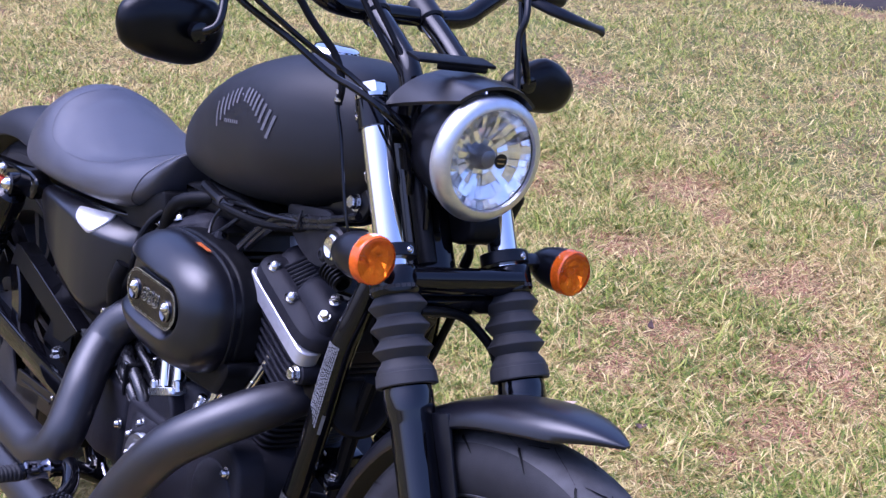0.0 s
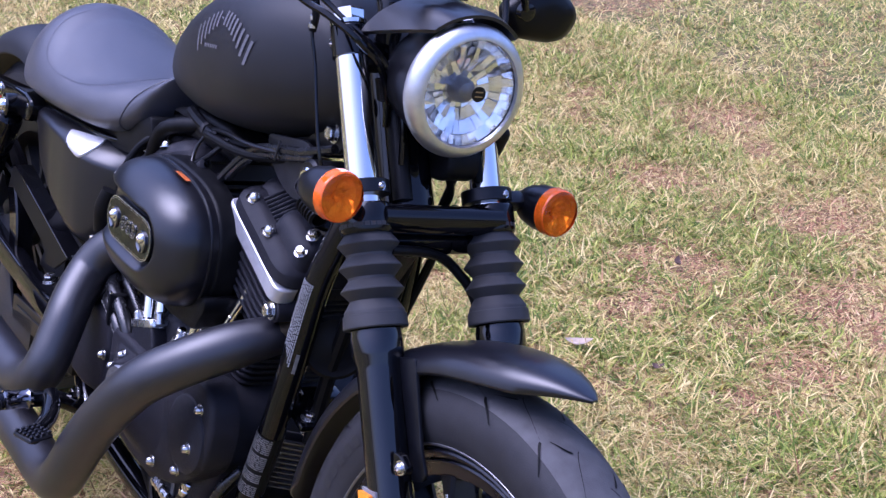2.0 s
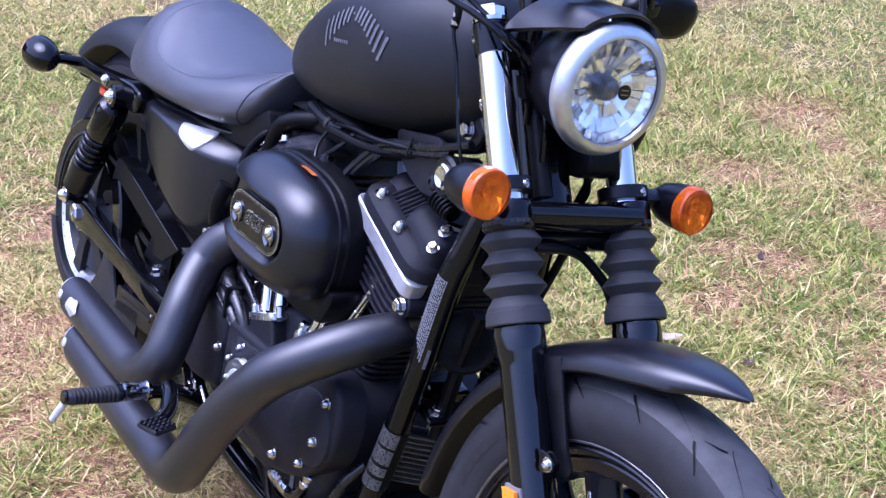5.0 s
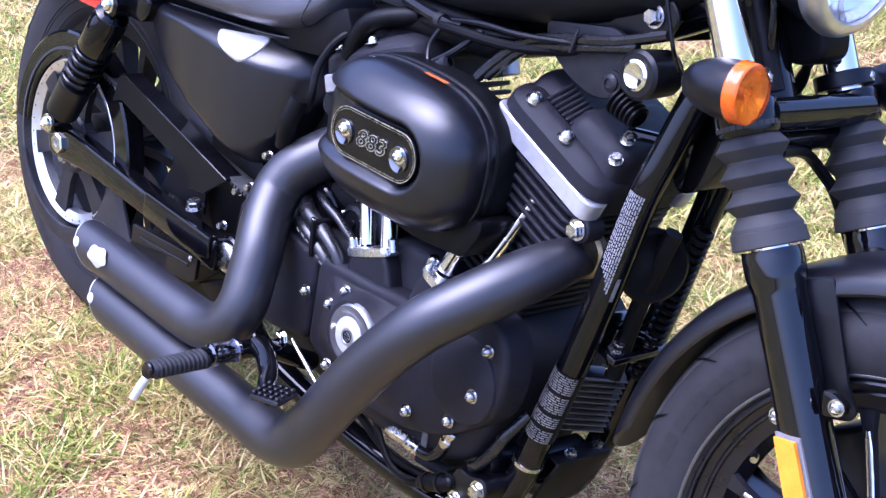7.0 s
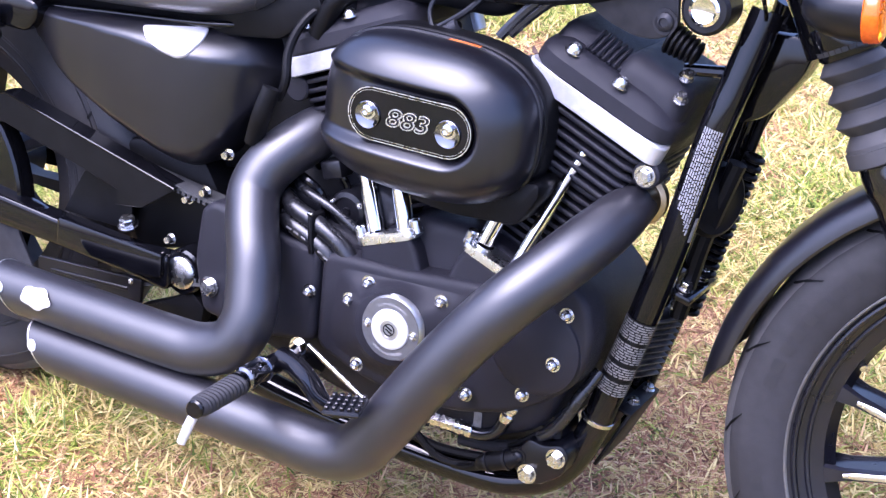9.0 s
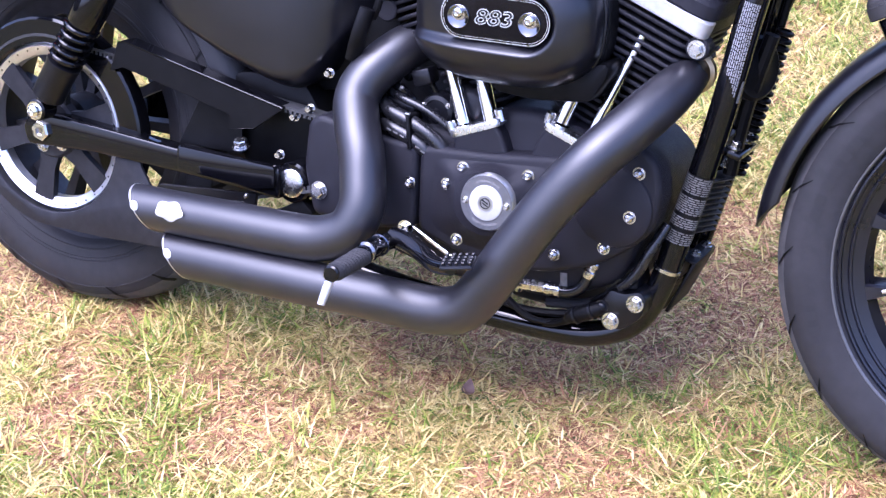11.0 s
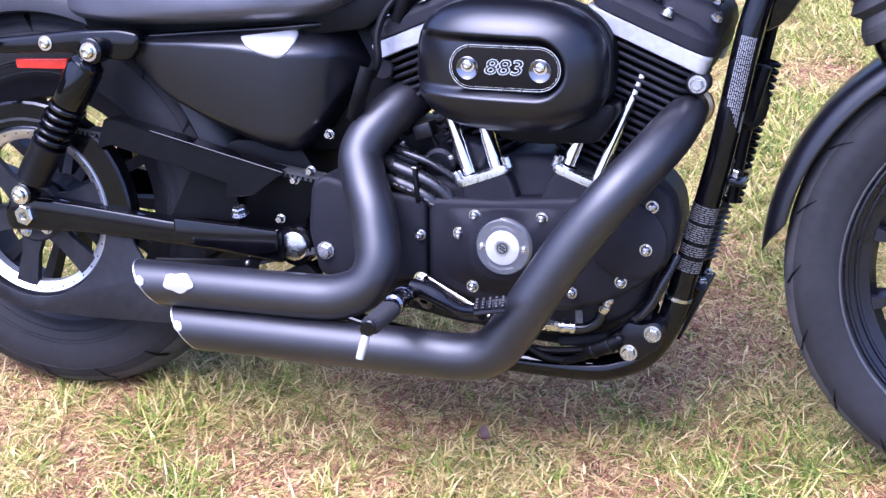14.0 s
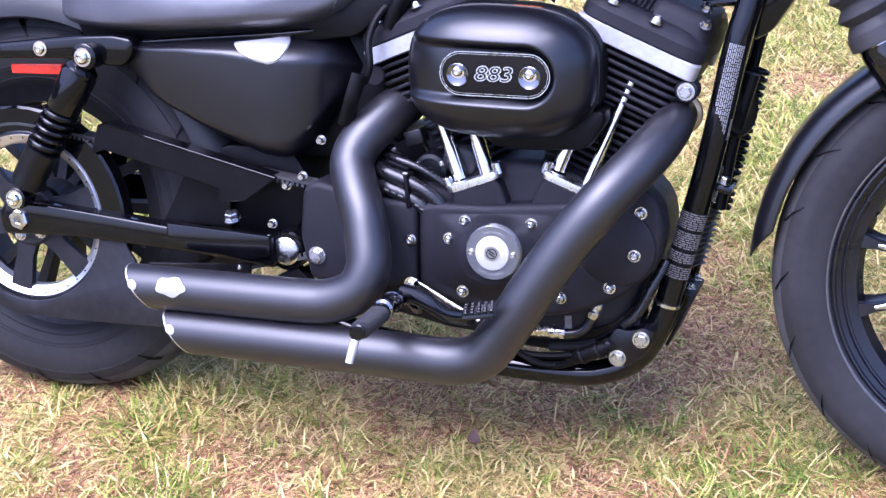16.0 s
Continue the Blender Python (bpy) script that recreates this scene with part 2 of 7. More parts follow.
def text_mesh(s, size, depth=0.0, grow=0.0):
    """The outlines of a word as a mesh in the xy plane, its middle at the origin."""
    cu = bpy.data.curves.new("word", "FONT")
    cu.body, cu.size, cu.extrude, cu.align_x, cu.align_y = s, size, depth, "CENTER", "CENTER"
    cu.resolution_u, cu.offset = 3, grow
    ob = bpy.data.objects.new("word", cu)
    me = bpy.data.meshes.new_from_object(ob)
    bpy.data.objects.remove(ob)
    bpy.data.curves.remove(cu)
    return me


# ---- the motorcycle ----
bike = new("motorcycle")
bike.empty_display_size = 0.2
bike.matrix_world = LEAN
tagged(bike, "matte black cruiser motorcycle leaning on its side stand on dry grass", "motorcycle")
RC = (0.0, 0.0, 0.324)   # rear axle
FC = (1.530, -0.010, 0.326)  # front axle
STEER = Matrix.Translation(FC) @ Matrix.Rotation(radians(3.0), 4, "Z") @ Matrix.Translation([-v for v in FC])  # the wheel is turned slightly


def bolts(places, r=0.0065, h=0.006, kind="button", mat=STEEL, name="bolt", axis=(0, -1, 0), parent=None, label=""):
    bm = bmesh.new()
    bolt_mesh(bm, r, h, kind)
    first = None
    q = Vector((0, -1, 0)).rotation_difference(Vector(axis)).to_matrix().to_4x4()
    for p in places:
        m = Matrix.Translation(p) @ q
        if first is None:
            first = part(name, bm, mat, parent or bike, label)
            first.matrix_basis = m
        else:
            tagged(share(name, first, parent or bike, m), label)


# -- tyres --
def tyre_profile(w, r_out, r_in, crown):
    """Closed section of a tyre, sideways and radius, with a bead, bulged side walls and a round crown."""
    h = r_out - r_in
    side = [(0.34, 0.0), (0.40, 0.06), (0.43, 0.10), (0.46, 0.22), (0.495, 0.38), (0.50, 0.52), (0.48, 0.66), (0.455, 0.72), (0.41, 0.82), (0.33, 0.905), (0.22, 0.962), (0.11, 0.99)]
    right = [(-a * w, r_in + b * h) for a, b in side]
    left = [(a * w, r_in + b * h) for a, b in reversed(side)]
    return right + [(0.0, r_out)] + left + [(0.30 * w, r_in - 0.004), (-0.30 * w, r_in - 0.004)]


def tyre_r(w, r_out, r_in, y):
    """The outer radius of the tyre at a distance from its middle."""
    pr = [(-p, q) for p, q in tyre_profile(w, r_out, r_in, 0)[5:13]]
    for (p, q), (s, t) in zip(pr, pr[1:]):
        if s <= y <= p:
            return q + (t - q) * (p - y) / max(p - s, 1e-6)
    return r_out


def tread_grooves(wheel, c, w, r_out, r_in, count, lean, broad=1.0):
    """Slanted sipes, both sides by turns: strips laid on the crown, groove shade in their black."""
    cuts = []
    for a0, a1, slant, wide in ((0.33, 0.475, lean * 0.8, 0.0056), (0.12, 0.25, -lean * 0.6, 0.0046), (0.04, 0.32, lean * 1.8, 0.0020)):
        bm = bmesh.new()
        cuts.append(bm)
        row = []
        for k in range(15):
            a = k / 14
            y = -(a0 + (a1 - a0) * a) * w
            ang = slant * a ** 1.4 + lean * 1.9 * (a0 > 0.3)
            rr = tyre_r(w, r_out, r_in, abs(y)) + 0.0017
            wd = broad * wide * (0.45 + 0.6 * math.sin(math.pi * min(1, a + 0.15)))
            row.append([bm.verts.new((rr * math.cos(ang + s * wd / r_out / 2), y - 0.0006, rr * math.sin(ang + s * wd / r_out / 2))) for s in (-1, 1)])
        for p, q in zip(row, row[1:]):
            bm.faces.new((p[0], p[1], q[1], q[0]))
    first = None
    for k in range(count):
        for side in (1, -1):
            turn = Matrix.Translation(c) @ Matrix.Rotation(2 * math.pi * (k + (0.5 if side < 0 else 0)) / count, 4, "Y") @ Matrix.Diagonal((1, side, 1, 1))
            if first is None:
                first = [part("tread_groove", g, DARKPRINT, wheel, smooth=0) for g in cuts]
                for ob in first:
                    ob.matrix_basis = turn
            else:
                for ob in first:
                    share("tread_groove", ob, wheel, turn)


# -- front wheel --
bm = bmesh.new()
rim = [(-0.040, 0.252), (-0.043, 0.259), (-0.039, 0.261), (-0.034, 0.250), (-0.026, 0.240), (-0.018, 0.226), (-0.006, 0.218), (0.006, 0.218), (0.018, 0.226), (0.026, 0.240), (0.034, 0.250), (0.039, 0.261), (0.043, 0.259), (0.040, 0.252), (0.030, 0.236), (0.022, 0.214), (0.0, 0.205), (-0.022, 0.214), (-0.030, 0.236)]
wheel_lathe(bm, FC, rim, 72)
front_wheel = part("front_wheel", bm, WHEEL, bike, "satin black cast front wheel")
front_wheel.matrix_basis = STEER
bm = bmesh.new()
wheel_lathe(bm, FC, tyre_profile(0.104, 0.333, 0.247, 0.05), 96)
part("tyre", bm, RUBBER, front_wheel, "worn black front tyre")
bm = bmesh.new()
crown = [(p, q + 0.0007) for p, q in tyre_profile(0.104, 0.333, 0.247, 0.05)[8:17]]
wheel_lathe(bm, FC, crown, 96, closed=False)
part("tread", bm, TREAD, front_wheel, "greyed worn tread band")
for side in (-1, 1):
    for y0, r in ((0.0385, 0.2450), (0.0290, 0.2320)):
        bm = bmesh.new()
        lathe(bm, (FC[0], FC[1] + side * (y0 - 0.003), FC[2]), (0, side, 0), [(0, r - 0.0035), (0.0045, r - 0.0025), (0.0058, r), (0.0045, r + 0.0025), (0, r + 0.0035)], 96)
        part("rim_step", bm, WHEEL, front_wheel)
tread_grooves(front_wheel, FC, 0.104, 0.333, 0.247, 20, -0.12)
def tyre_y(w, r_out, r_in, r):
    """Half width of the tyre at a radius."""
    pr = [(-a, b) for a, b in tyre_profile(w, r_out, r_in, 0)[:13]]
    for (a, b), (c, d) in zip(pr, pr[1:]):
        if b <= r <= d:
            return a + (c - a) * (r - b) / max(d - b, 1e-6)
    return pr[-1][0]


def side_letters(wheel, c, w, r_out, r_in, r0, r1, a0, a1, count, name="sidewall_marking"):
    """A word on the side wall, kept as a row of plain bars that follow the bulge."""
    for k in range(count):
        bm = bmesh.new()
        s0 = radians(a0 + (a1 - a0) * (k + 0.16) / count)
        s1 = radians(a0 + (a1 - a0) * (k + 0.74) / count)
        rows = []
        for i in range(3):
            a = s0 + (s1 - s0) * i / 2
            rows.append([bm.verts.new((c[0] + q * math.cos(a), c[1] - tyre_y(w, r_out, r_in, q) - 0.0008, c[2] + q * math.sin(a))) for q in (r0, (r0 * 2 + r1) / 3, (r0 + 2 * r1) / 3, r1)])
        for p, q in zip(rows, rows[1:]):
            for i in range(3):
                bm.faces.new((p[i], p[i + 1], q[i + 1], q[i]))
        part(name, bm, MOULD, wheel, smooth=60)


side_letters(front_wheel, FC, 0.104, 0.333, 0.247, 0.279, 0.293, 136, 172, 8)
side_letters(front_wheel, FC, 0.104, 0.333, 0.247, 0.279, 0.293, 192, 214, 5)
side_letters(front_wheel, FC, 0.104, 0.333, 0.247, 0.279, 0.293, 20, 60, 9)
# bright bead line between rim and tyre
for s in (-1, 1):
    bm = bmesh.new()
    lathe(bm, (FC[0], FC[1] + s * 0.0435, FC[2]), (0, s, 0), [(0, 0.2515), (0.0016, 0.2530), (0.0018, 0.2545), (0, 0.2560)], 96)
    part("rim_lip", bm, TURNED_DARK, front_wheel, "thin dull rim lip")

# hub and spokes
bm = bmesh.new()
lathe(bm, (FC[0], FC[1] - 0.058, FC[2]), (0, 1, 0), [(0, 0.012), (0, 0.030), (0.006, 0.034), (0.03, 0.036), (0.058, 0.040), (0.086, 0.036), (0.112, 0.034), (0.116, 0.012)], 40)
part("hub", bm, SATIN, front_wheel)
bm = bmesh.new()
for side in (-1, 1):
    ring = []
    for k in range(9):
        q = 0.032 + (0.214 - 0.032) * k / 8
        y = side * (0.034 - 0.016 * math.sin(k / 8 * math.pi / 2))
        hw = 0.0085 - 0.0018 * math.sin(math.pi * k / 8) + (0.004 if k == 8 else 0)
        ring.append([Vector((q, y - 0.0045 * side * 0, -hw)), Vector((q, y + side * 0.006, -hw * 0.75)), Vector((q, y + side * 0.006, hw * 0.75)), Vector((q, y, hw))])
    loft(bm, ring)
web = []
for k in range(9):
    q = 0.032 + (0.214 - 0.032) * k / 8
    y = 0.034 - 0.016 * math.sin(k / 8 * math.pi / 2)
    web.append([Vector((q, -y, -0.004)), Vector((q, -y, 0.004)), Vector((q, y, 0.004)), Vector((q, y, -0.004))])
loft(bm, web)
spoke = part("spoke", bm, WHEEL, front_wheel)
bm = bmesh.new()
edge = []
for k in range(9):
    q = 0.05 + (0.192 - 0.05) * k / 8
    y = -(0.034 - 0.016 * math.sin(k / 8 * math.pi / 2)) - 0.0066
    hw = 0.0041 if k < 8 else 0.0024
    edge.append([Vector((q, y, -hw)), Vector((q, y - 0.0009, -hw * 0.6)), Vector((q, y - 0.0009, hw * 0.6)), Vector((q, y, hw))])
loft(bm, edge)
edge_line = part("spoke_edge", bm, BRUSHED, front_wheel, "bare machined spoke face")
for k in range(13):
    m = Matrix.Translation(FC) @ Matrix.Rotation(-2 * math.pi * k / 13 - 0.0155, 4, "Y")
    for ob in (spoke, edge_line):
        if k == 0:
            ob.matrix_basis = m
        else:
            tagged(share(ob.name.split(".")[0], ob, front_wheel, m), ob.get("label", ""))
bm = bmesh.new()
lathe(bm, (FC[0], FC[1] + 0.062, FC[2]), (0, 1, 0), [(0, 0.09), (0, 0.146), (0.005, 0.146), (0.005, 0.09), (0, 0.09)], 48)
part("brake_disc", bm, STEEL, front_wheel, "steel brake disc")
bm = bmesh.new()
tube(bm, [(FC[0] - 0.196, FC[1] - 0.004, FC[2] + 0.088), (FC[0] - 0.188, FC[1] - 0.022, FC[2] + 0.084)], 0.0045, 8, 1)
part("valve", bm, STEEL, front_wheel)
bm = bmesh.new()
tube(bm, [(FC[0], -0.115, FC[2]), (FC[0], 0.115, FC[2])], 0.010, 14)
lathe(bm, (FC[0], -0.108, FC[2]), (0, -1, 0), [(0, 0.017), (0.012, 0.017), (0.015, 0.014), (0.015, 0)], 6)
part("axle", bm, STEEL, front_wheel, "zinc axle with hex nut")
# brake caliper on the far leg
bm = bmesh.new()
box(bm, (FC[0] - 0.105, 0.066, FC[2] + 0.09), (0.075, 0.05, 0.11), Euler((0, -0.6, 0)).to_matrix(), 0.012, 3)
part("brake_caliper", bm, SATIN, bike)

# -- fork --
FD = Vector((-0.4985, 0, 0.8669))  # up along the legs
FN = Vector((0.8669, 0, 0.4985))   # square to the legs, forwards


def leg(z, y, out=0.0):
    """A point on a fork leg's middle line at height z, moved forwards by out."""
    return Vector((1.522 - (z - 0.33) * 0.5750, y, z)) + FN * out


for y in (-0.094, 0.089):
    s = -1 if y < 0 else 1
    bm = bmesh.new()
    lathe(bm, leg(0.62, y), FD, [(0, 0.0185), (0.0, 0.0205), (0.405, 0.0205), (0.405, 0.0)], 28)
    part("fork_tube", bm, CHROME, bike, "polished chrome fork tube")
    bm = bmesh.new()
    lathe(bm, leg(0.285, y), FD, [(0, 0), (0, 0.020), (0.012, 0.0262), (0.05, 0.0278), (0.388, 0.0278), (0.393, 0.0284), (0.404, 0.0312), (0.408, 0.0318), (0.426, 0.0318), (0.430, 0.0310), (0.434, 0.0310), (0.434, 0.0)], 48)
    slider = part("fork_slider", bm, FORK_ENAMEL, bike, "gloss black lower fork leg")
    # rubber gaiter: collar, folds, collar
    bm = bmesh.new()
    prof = [(0, 0.031), (0, 0.0385), (0.0015, 0.0396), (0.0165, 0.0386), (0.0170, 0.0370), (0.0215, 0.0364), (0.0325, 0.0292)]
    for k in range(3):
        q = 0.0325 + k * 0.0278
        prof += [(q + 0.0015, 0.0285), (q + 0.0128, 0.0386 - 0.0005 * k), (q + 0.0142, 0.0386 - 0.0005 * k), (q + 0.0262, 0.0285)]
    prof += [(0.118, 0.0285), (0.121, 0.033), (0.126, 0.033), (0.126, 0.02)]
    lathe(bm, leg(0.663, y), FD, prof, 48)
    part("fork_boot", bm, BOOT, bike, "dusty black rubber fork gaiter", smooth=24)
    # clamp of the lower yoke
    bm = bmesh.new()
    lathe(bm, leg(0.762, y), FD, [(0, 0.02), (0, 0.031), (0.003, 0.033), (0.033, 0.033), (0.036, 0.031), (0.036, 0.02)], 28)
    part("yoke_clamp", bm, GLOSS, bike)
    bm = bmesh.new()
    ring_z = 0.803 if s < 0 else 0.797
    lathe(bm, leg(ring_z, y), FD, [(0, 0.02), (0, 0.0315), (0.001, 0.0325), (0.016, 0.0325), (0.017, 0.0315), (0.017, 0.02)], 28)
    bx = leg(ring_z + 0.008, y) + Vector((0.012, s * 0.034, 0))
    box(bm, bx, (0.022, 0.03, 0.016), Euler((0, 0.5, 0)).to_matrix(), 0.004)
    ring = part("signal_clamp", bm, SATIN, bike)
    bolts([leg(ring_z + 0.006, y + 0.006) + FN * 0.031], 0.0045, 0.004, axis=FN, parent=ring)
    # upper yoke clamp and chrome cap
    bm = bmesh.new()
    lathe(bm, leg(0.953, y), FD, [(0, 0.02), (0, 0.0235), (0.036, 0.0235), (0.038, 0.022), (0.038, 0.01)], 28)
    part("yoke_clamp", bm, GLOSS, bike)
    bm = bmesh.new()
    lathe(bm, leg(0.987, y), FD, [(0, 0.019), (0, 0.0228), (0.005, 0.0235), (0.006, 0.0205)], 28)
    lathe(bm, leg(0.992, y), FD, [(0, 0.0215), (0.012, 0.0215), (0.015, 0.019), (0.015, 0)], 6)
    part("fork_cap", bm, CHROME, bike, "chrome hex fork cap", smooth=25)
    # turn signal
    at = Vector((1.302, s * 0.162, 0.820 if s < 0 else 0.803))
    fwd = Vector((0.99, 0.07, 0.09)).normalized()
    bm = bmesh.new()
    lathe(bm, at - fwd * 0.070, fwd, [(0.0000, 0.0000), (0.0018, 0.0088), (0.0088, 0.0176), (0.0229, 0.0251), (0.0422, 0.0295), (0.0634, 0.0304), (0.0634, 0.0285), (0.0400, 0.0270), (0.0400, 0.0)], 36)
    sig = part("turn_signal", bm, SATIN, bike, "black bullet turn signal")
    bm = bmesh.new()
    lathe(bm, at - fwd * 0.007, fwd, [(0.0000, 0.0300), (0.0020, 0.0316), (0.0050, 0.0308), (0.0080, 0.0314), (0.0110, 0.0306), (0.0135, 0.0308), (0.0155, 0.0300), (0.0165, 0.0290)], 48)
    part("lens_rim", bm, AMBER_RIM, sig, "deep amber ridged lens rim")
    bm = bmesh.new()
    lathe(bm, at - fwd * 0.007, fwd, [(0.0163, 0.0291), (0.0192, 0.0262), (0.0206, 0.0158), (0.0210, 0.0000)], 48)
    part("lens", bm, AMBER, sig, "clear amber lens").visible_shadow = False
    bm = bmesh.new()
    lathe(bm, at - fwd * 0.017, fwd, [(0.0190, 0.0284), (0.0130, 0.0240), (0.0085, 0.0176), (0.0060, 0.0088), (0.0060, 0.0000)], 18)
    lathe(bm, at - fwd * 0.016, fwd, [(0.0000, 0.0062), (0.0123, 0.0070), (0.0176, 0.0035), (0.0185, 0.0000)], 14)
    rb = random.Random(7)
    for v in bm.verts:
        v.co += fwd * rb.uniform(-0.0026, 0.0026)
    part("reflector_bowl", bm, AMBER_IN, sig, "orange faceted reflector", smooth=0)
    bm = bmesh.new()
    tube(bm, [at - fwd * 0.05 + Vector((0, -s * 0.02, 0)), at - fwd * 0.045 + Vector((0, -s * 0.05, 0.003))], 0.011, 12)
    part("stem", bm, SATIN, sig)
# yokes
bm = bmesh.new()
tube(bm, [leg(0.777, -0.085, 0.014), leg(0.774, 0.09, 0.014)], 0.022, 20, flat=0.8)
box(bm, leg(0.770, 0) - FN * 0.02, (0.06, 0.15, 0.03), Euler((0, radians(29.9), 0)).to_matrix(), 0.006)
part("lower_yoke", bm, GLOSS, bike, "gloss black lower fork yoke")
bm = bmesh.new()
box(bm, leg(0.968, 0) - FN * 0.015, (0.07, 0.16, 0.024), Euler((0, radians(29.9), 0)).to_matrix(), 0.008, 3)
part("upper_yoke", bm, SATIN, bike)
bm = bmesh.new()
tube(bm, [leg(0.765, -0.012) - FN * 0.035, leg(0.975, -0.012) - FN * 0.035], 0.036, 24)
part("steering_neck", bm, GLOSS, bike)
# serial plate on the neck: a row of plain marks
bm = bmesh.new()
for k in range(13):
    p = leg(0.81 + 0.006 * k, 0) - FN * 0.0105 + Vector((0, -0.040, 0))
    box(bm, p, (0.006, 0.0015, 0.0032), Euler((0, radians(29.9), 0.35)).to_matrix())
part("stamped_marks", bm, FADED, bike, "stamped serial row as plain bars", smooth=0)
# dark loom box and stay under the lamp
bm = bmesh.new()
slab(bm, [(1.165, 0.875), (1.215, 0.885), (1.262, 0.868), (1.268, 0.838), (1.245, 0.822), (1.19, 0.815), (1.17, 0.84)], 0.012, 0.055, 0.008, 3, 0.012)
part("loom_box", bm, PLASTIC, bike)
bm = bmesh.new()
tube(bm, [(1.235, 0.045, 0.83), (1.215, 0.05, 0.79), (1.205, 0.05, 0.76)], 0.005, 8)
part("lamp_stay", bm, SATIN, bike)
# inner dark stem behind the lamp
bm = bmesh.new()
tube(bm, [leg(0.80, -0.035, -0.005), leg(0.965, -0.035, -0.005)], 0.013, 12)
part("wire_loom", bm, PLASTIC, bike)

# -- headlight --
HC = Vector((1.275, 0.0, 0.948))
bm = bmesh.new()
lathe(bm, HC - Vector((0.11, 0, 0)), (1, 0, 0), [(0, 0), (0.0, 0.03), (0.012, 0.050), (0.04, 0.066), (0.08, 0.0745), (0.100, 0.0765), (0.100, 0.06)], 48)
lamp = part("headlight", bm, SATIN, bike, "round headlight in a black bucket")
bm = bmesh.new()
lathe(bm, HC, (1, 0, 0), [(-0.006, 0.0780), (-0.005, 0.0805), (-0.001, 0.0825), (0.004, 0.0836), (0.010, 0.0822), (0.017, 0.0775), (0.021, 0.071), (0.021, 0.0665), (0.014, 0.066)], 64)
part("trim_ring", bm, SILVER, lamp, "satin silver trim ring")
bm = bmesh.new()
lathe(bm, HC, (1, 0, 0), [(0.012, 0.0665), (0.018, 0.064), (0.026, 0.050), (0.031, 0.032), (0.033, 0.014), (0.0333, 0.0)], 48)
lens = part("lens", bm, GLASS, lamp, "clear domed glass lens")
lens.visible_shadow = False
# faceted reflector: rings of wedges, each with its own tilt, over a plain dish
bm = bmesh.new()
rnd = random.Random(4)
RR = 0.0655


def bowl(y, z):
    return HC.x - 0.016 + 0.018 * (y * y + z * z) / RR ** 2


for r0, r1, count in ((0.006, 0.022, 15), (0.022, 0.036, 23), (0.036, 0.051, 31), (0.051, 0.066, 40)):
    for k in range(count):
        a0, a1 = 2 * math.pi * (k + rnd.uniform(-0.15, 0.15)) / count, 2 * math.pi * (k + 1 + rnd.uniform(-0.15, 0.15)) / count
        ty, tz = rnd.uniform(-1, 1) * 0.0010, rnd.uniform(-1, 1) * 0.0017
        v = []
        for r, a, sy, sz in ((r0, a0, -1, -1), (r1, a0, -1, 1), (r1, (a0 + a1) / 2, 0, 1.3), (r1, a1, 1, 1), (r0, a1, 1, -1)):
            y, z = r * math.cos(a), r * math.sin(a)
            v.append(bm.verts.new((bowl(y, z) + ty * sy + tz * sz, y, HC.z + z)))
        bm.faces.new(v)
lathe(bm, (HC.x - 0.020, 0, HC.z), (1, 0, 0), [(0, 0.0), (0.0, 0.050), (0.014, 0.0668)], 48)
part("reflector", bm, FLUTED, lamp, "faceted mirror reflector", smooth=0)
bm = bmesh.new()
lathe(bm, (HC.x - 0.045, 0, HC.z), (1, 0, 0), [(0.02, 0.016), (0.030, 0.0155), (0.042, 0.0140), (0.048, 0.0105), (0.050, 0.005), (0.0505, 0)], 32)
part("bulb_shield", bm, TURNED_DARK, lamp, "dark bulb shield")
bm = bmesh.new()
lathe(bm, (HC.x + 0.0335, 0, HC.z + 0.004), (1, 0, 0), [(0, 0), (0.0, 0.0095), (0.0012, 0.0095), (0.0012, 0.0)], 24)
part("centre_mark", bm, SATIN, lamp, "small round dark centre mark")
bm = bmesh.new()
for z in (-0.0028, 0.0028):
    box(bm, (HC.x + 0.0352, 0, HC.z + 0.004 + z), (0.0008, 0.011, 0.0016))
part("centre_mark", bm, HEATED, lamp, "pale bars of the centre mark", smooth=0)
# visor: a cap that hugs the top of the lamp and runs back to the yoke
bm = bmesh.new()
rows = []
for i in range(9):
    t = i / 8
    row = []
    for k in range(25):
        a0 = 48 - 26 * t
        a = radians(a0 + (180 - 2 * a0) * k / 24)
        edge = abs(math.cos(a))
        r = 0.0905 + 0.004 * t
        x = HC.x + 0.004 - t * (0.112 - 0.030 * (1 - edge)) + 0.010 * (1 - edge) * (1 - t)
        ridge = 0.006 * math.exp(-((edge - 0.45) / 0.12) ** 2) * math.sin(math.pi * min(1, t * 1.2))
        z = HC.z + 0.004 + (r + ridge) * math.sin(a) * (1 - 0.02 * t)
        row.append(Vector((x, (r + ridge) * math.cos(a) * (1 + 0.05 * t), z)))
    rows.append(row)
under = [[v - Vector((0, v.y * 0.04, 0.004)) for v in row] for row in rows]
top_v = [[bm.verts.new(v) for v in r] for r in rows]
low_v = [[bm.verts.new(v) for v in r] for r in under]
for grid in (top_v, low_v):
    for p, q in zip(grid, grid[1:]):
        for i in range(24):
            bm.faces.new((p[i], p[i + 1], q[i + 1], q[i]))
for i in range(24):
    bm.faces.new((top_v[0][i], top_v[0][i + 1], low_v[0][i + 1], low_v[0][i]))
    bm.faces.new((top_v[-1][i], top_v[-1][i + 1], low_v[-1][i + 1], low_v[-1][i]))
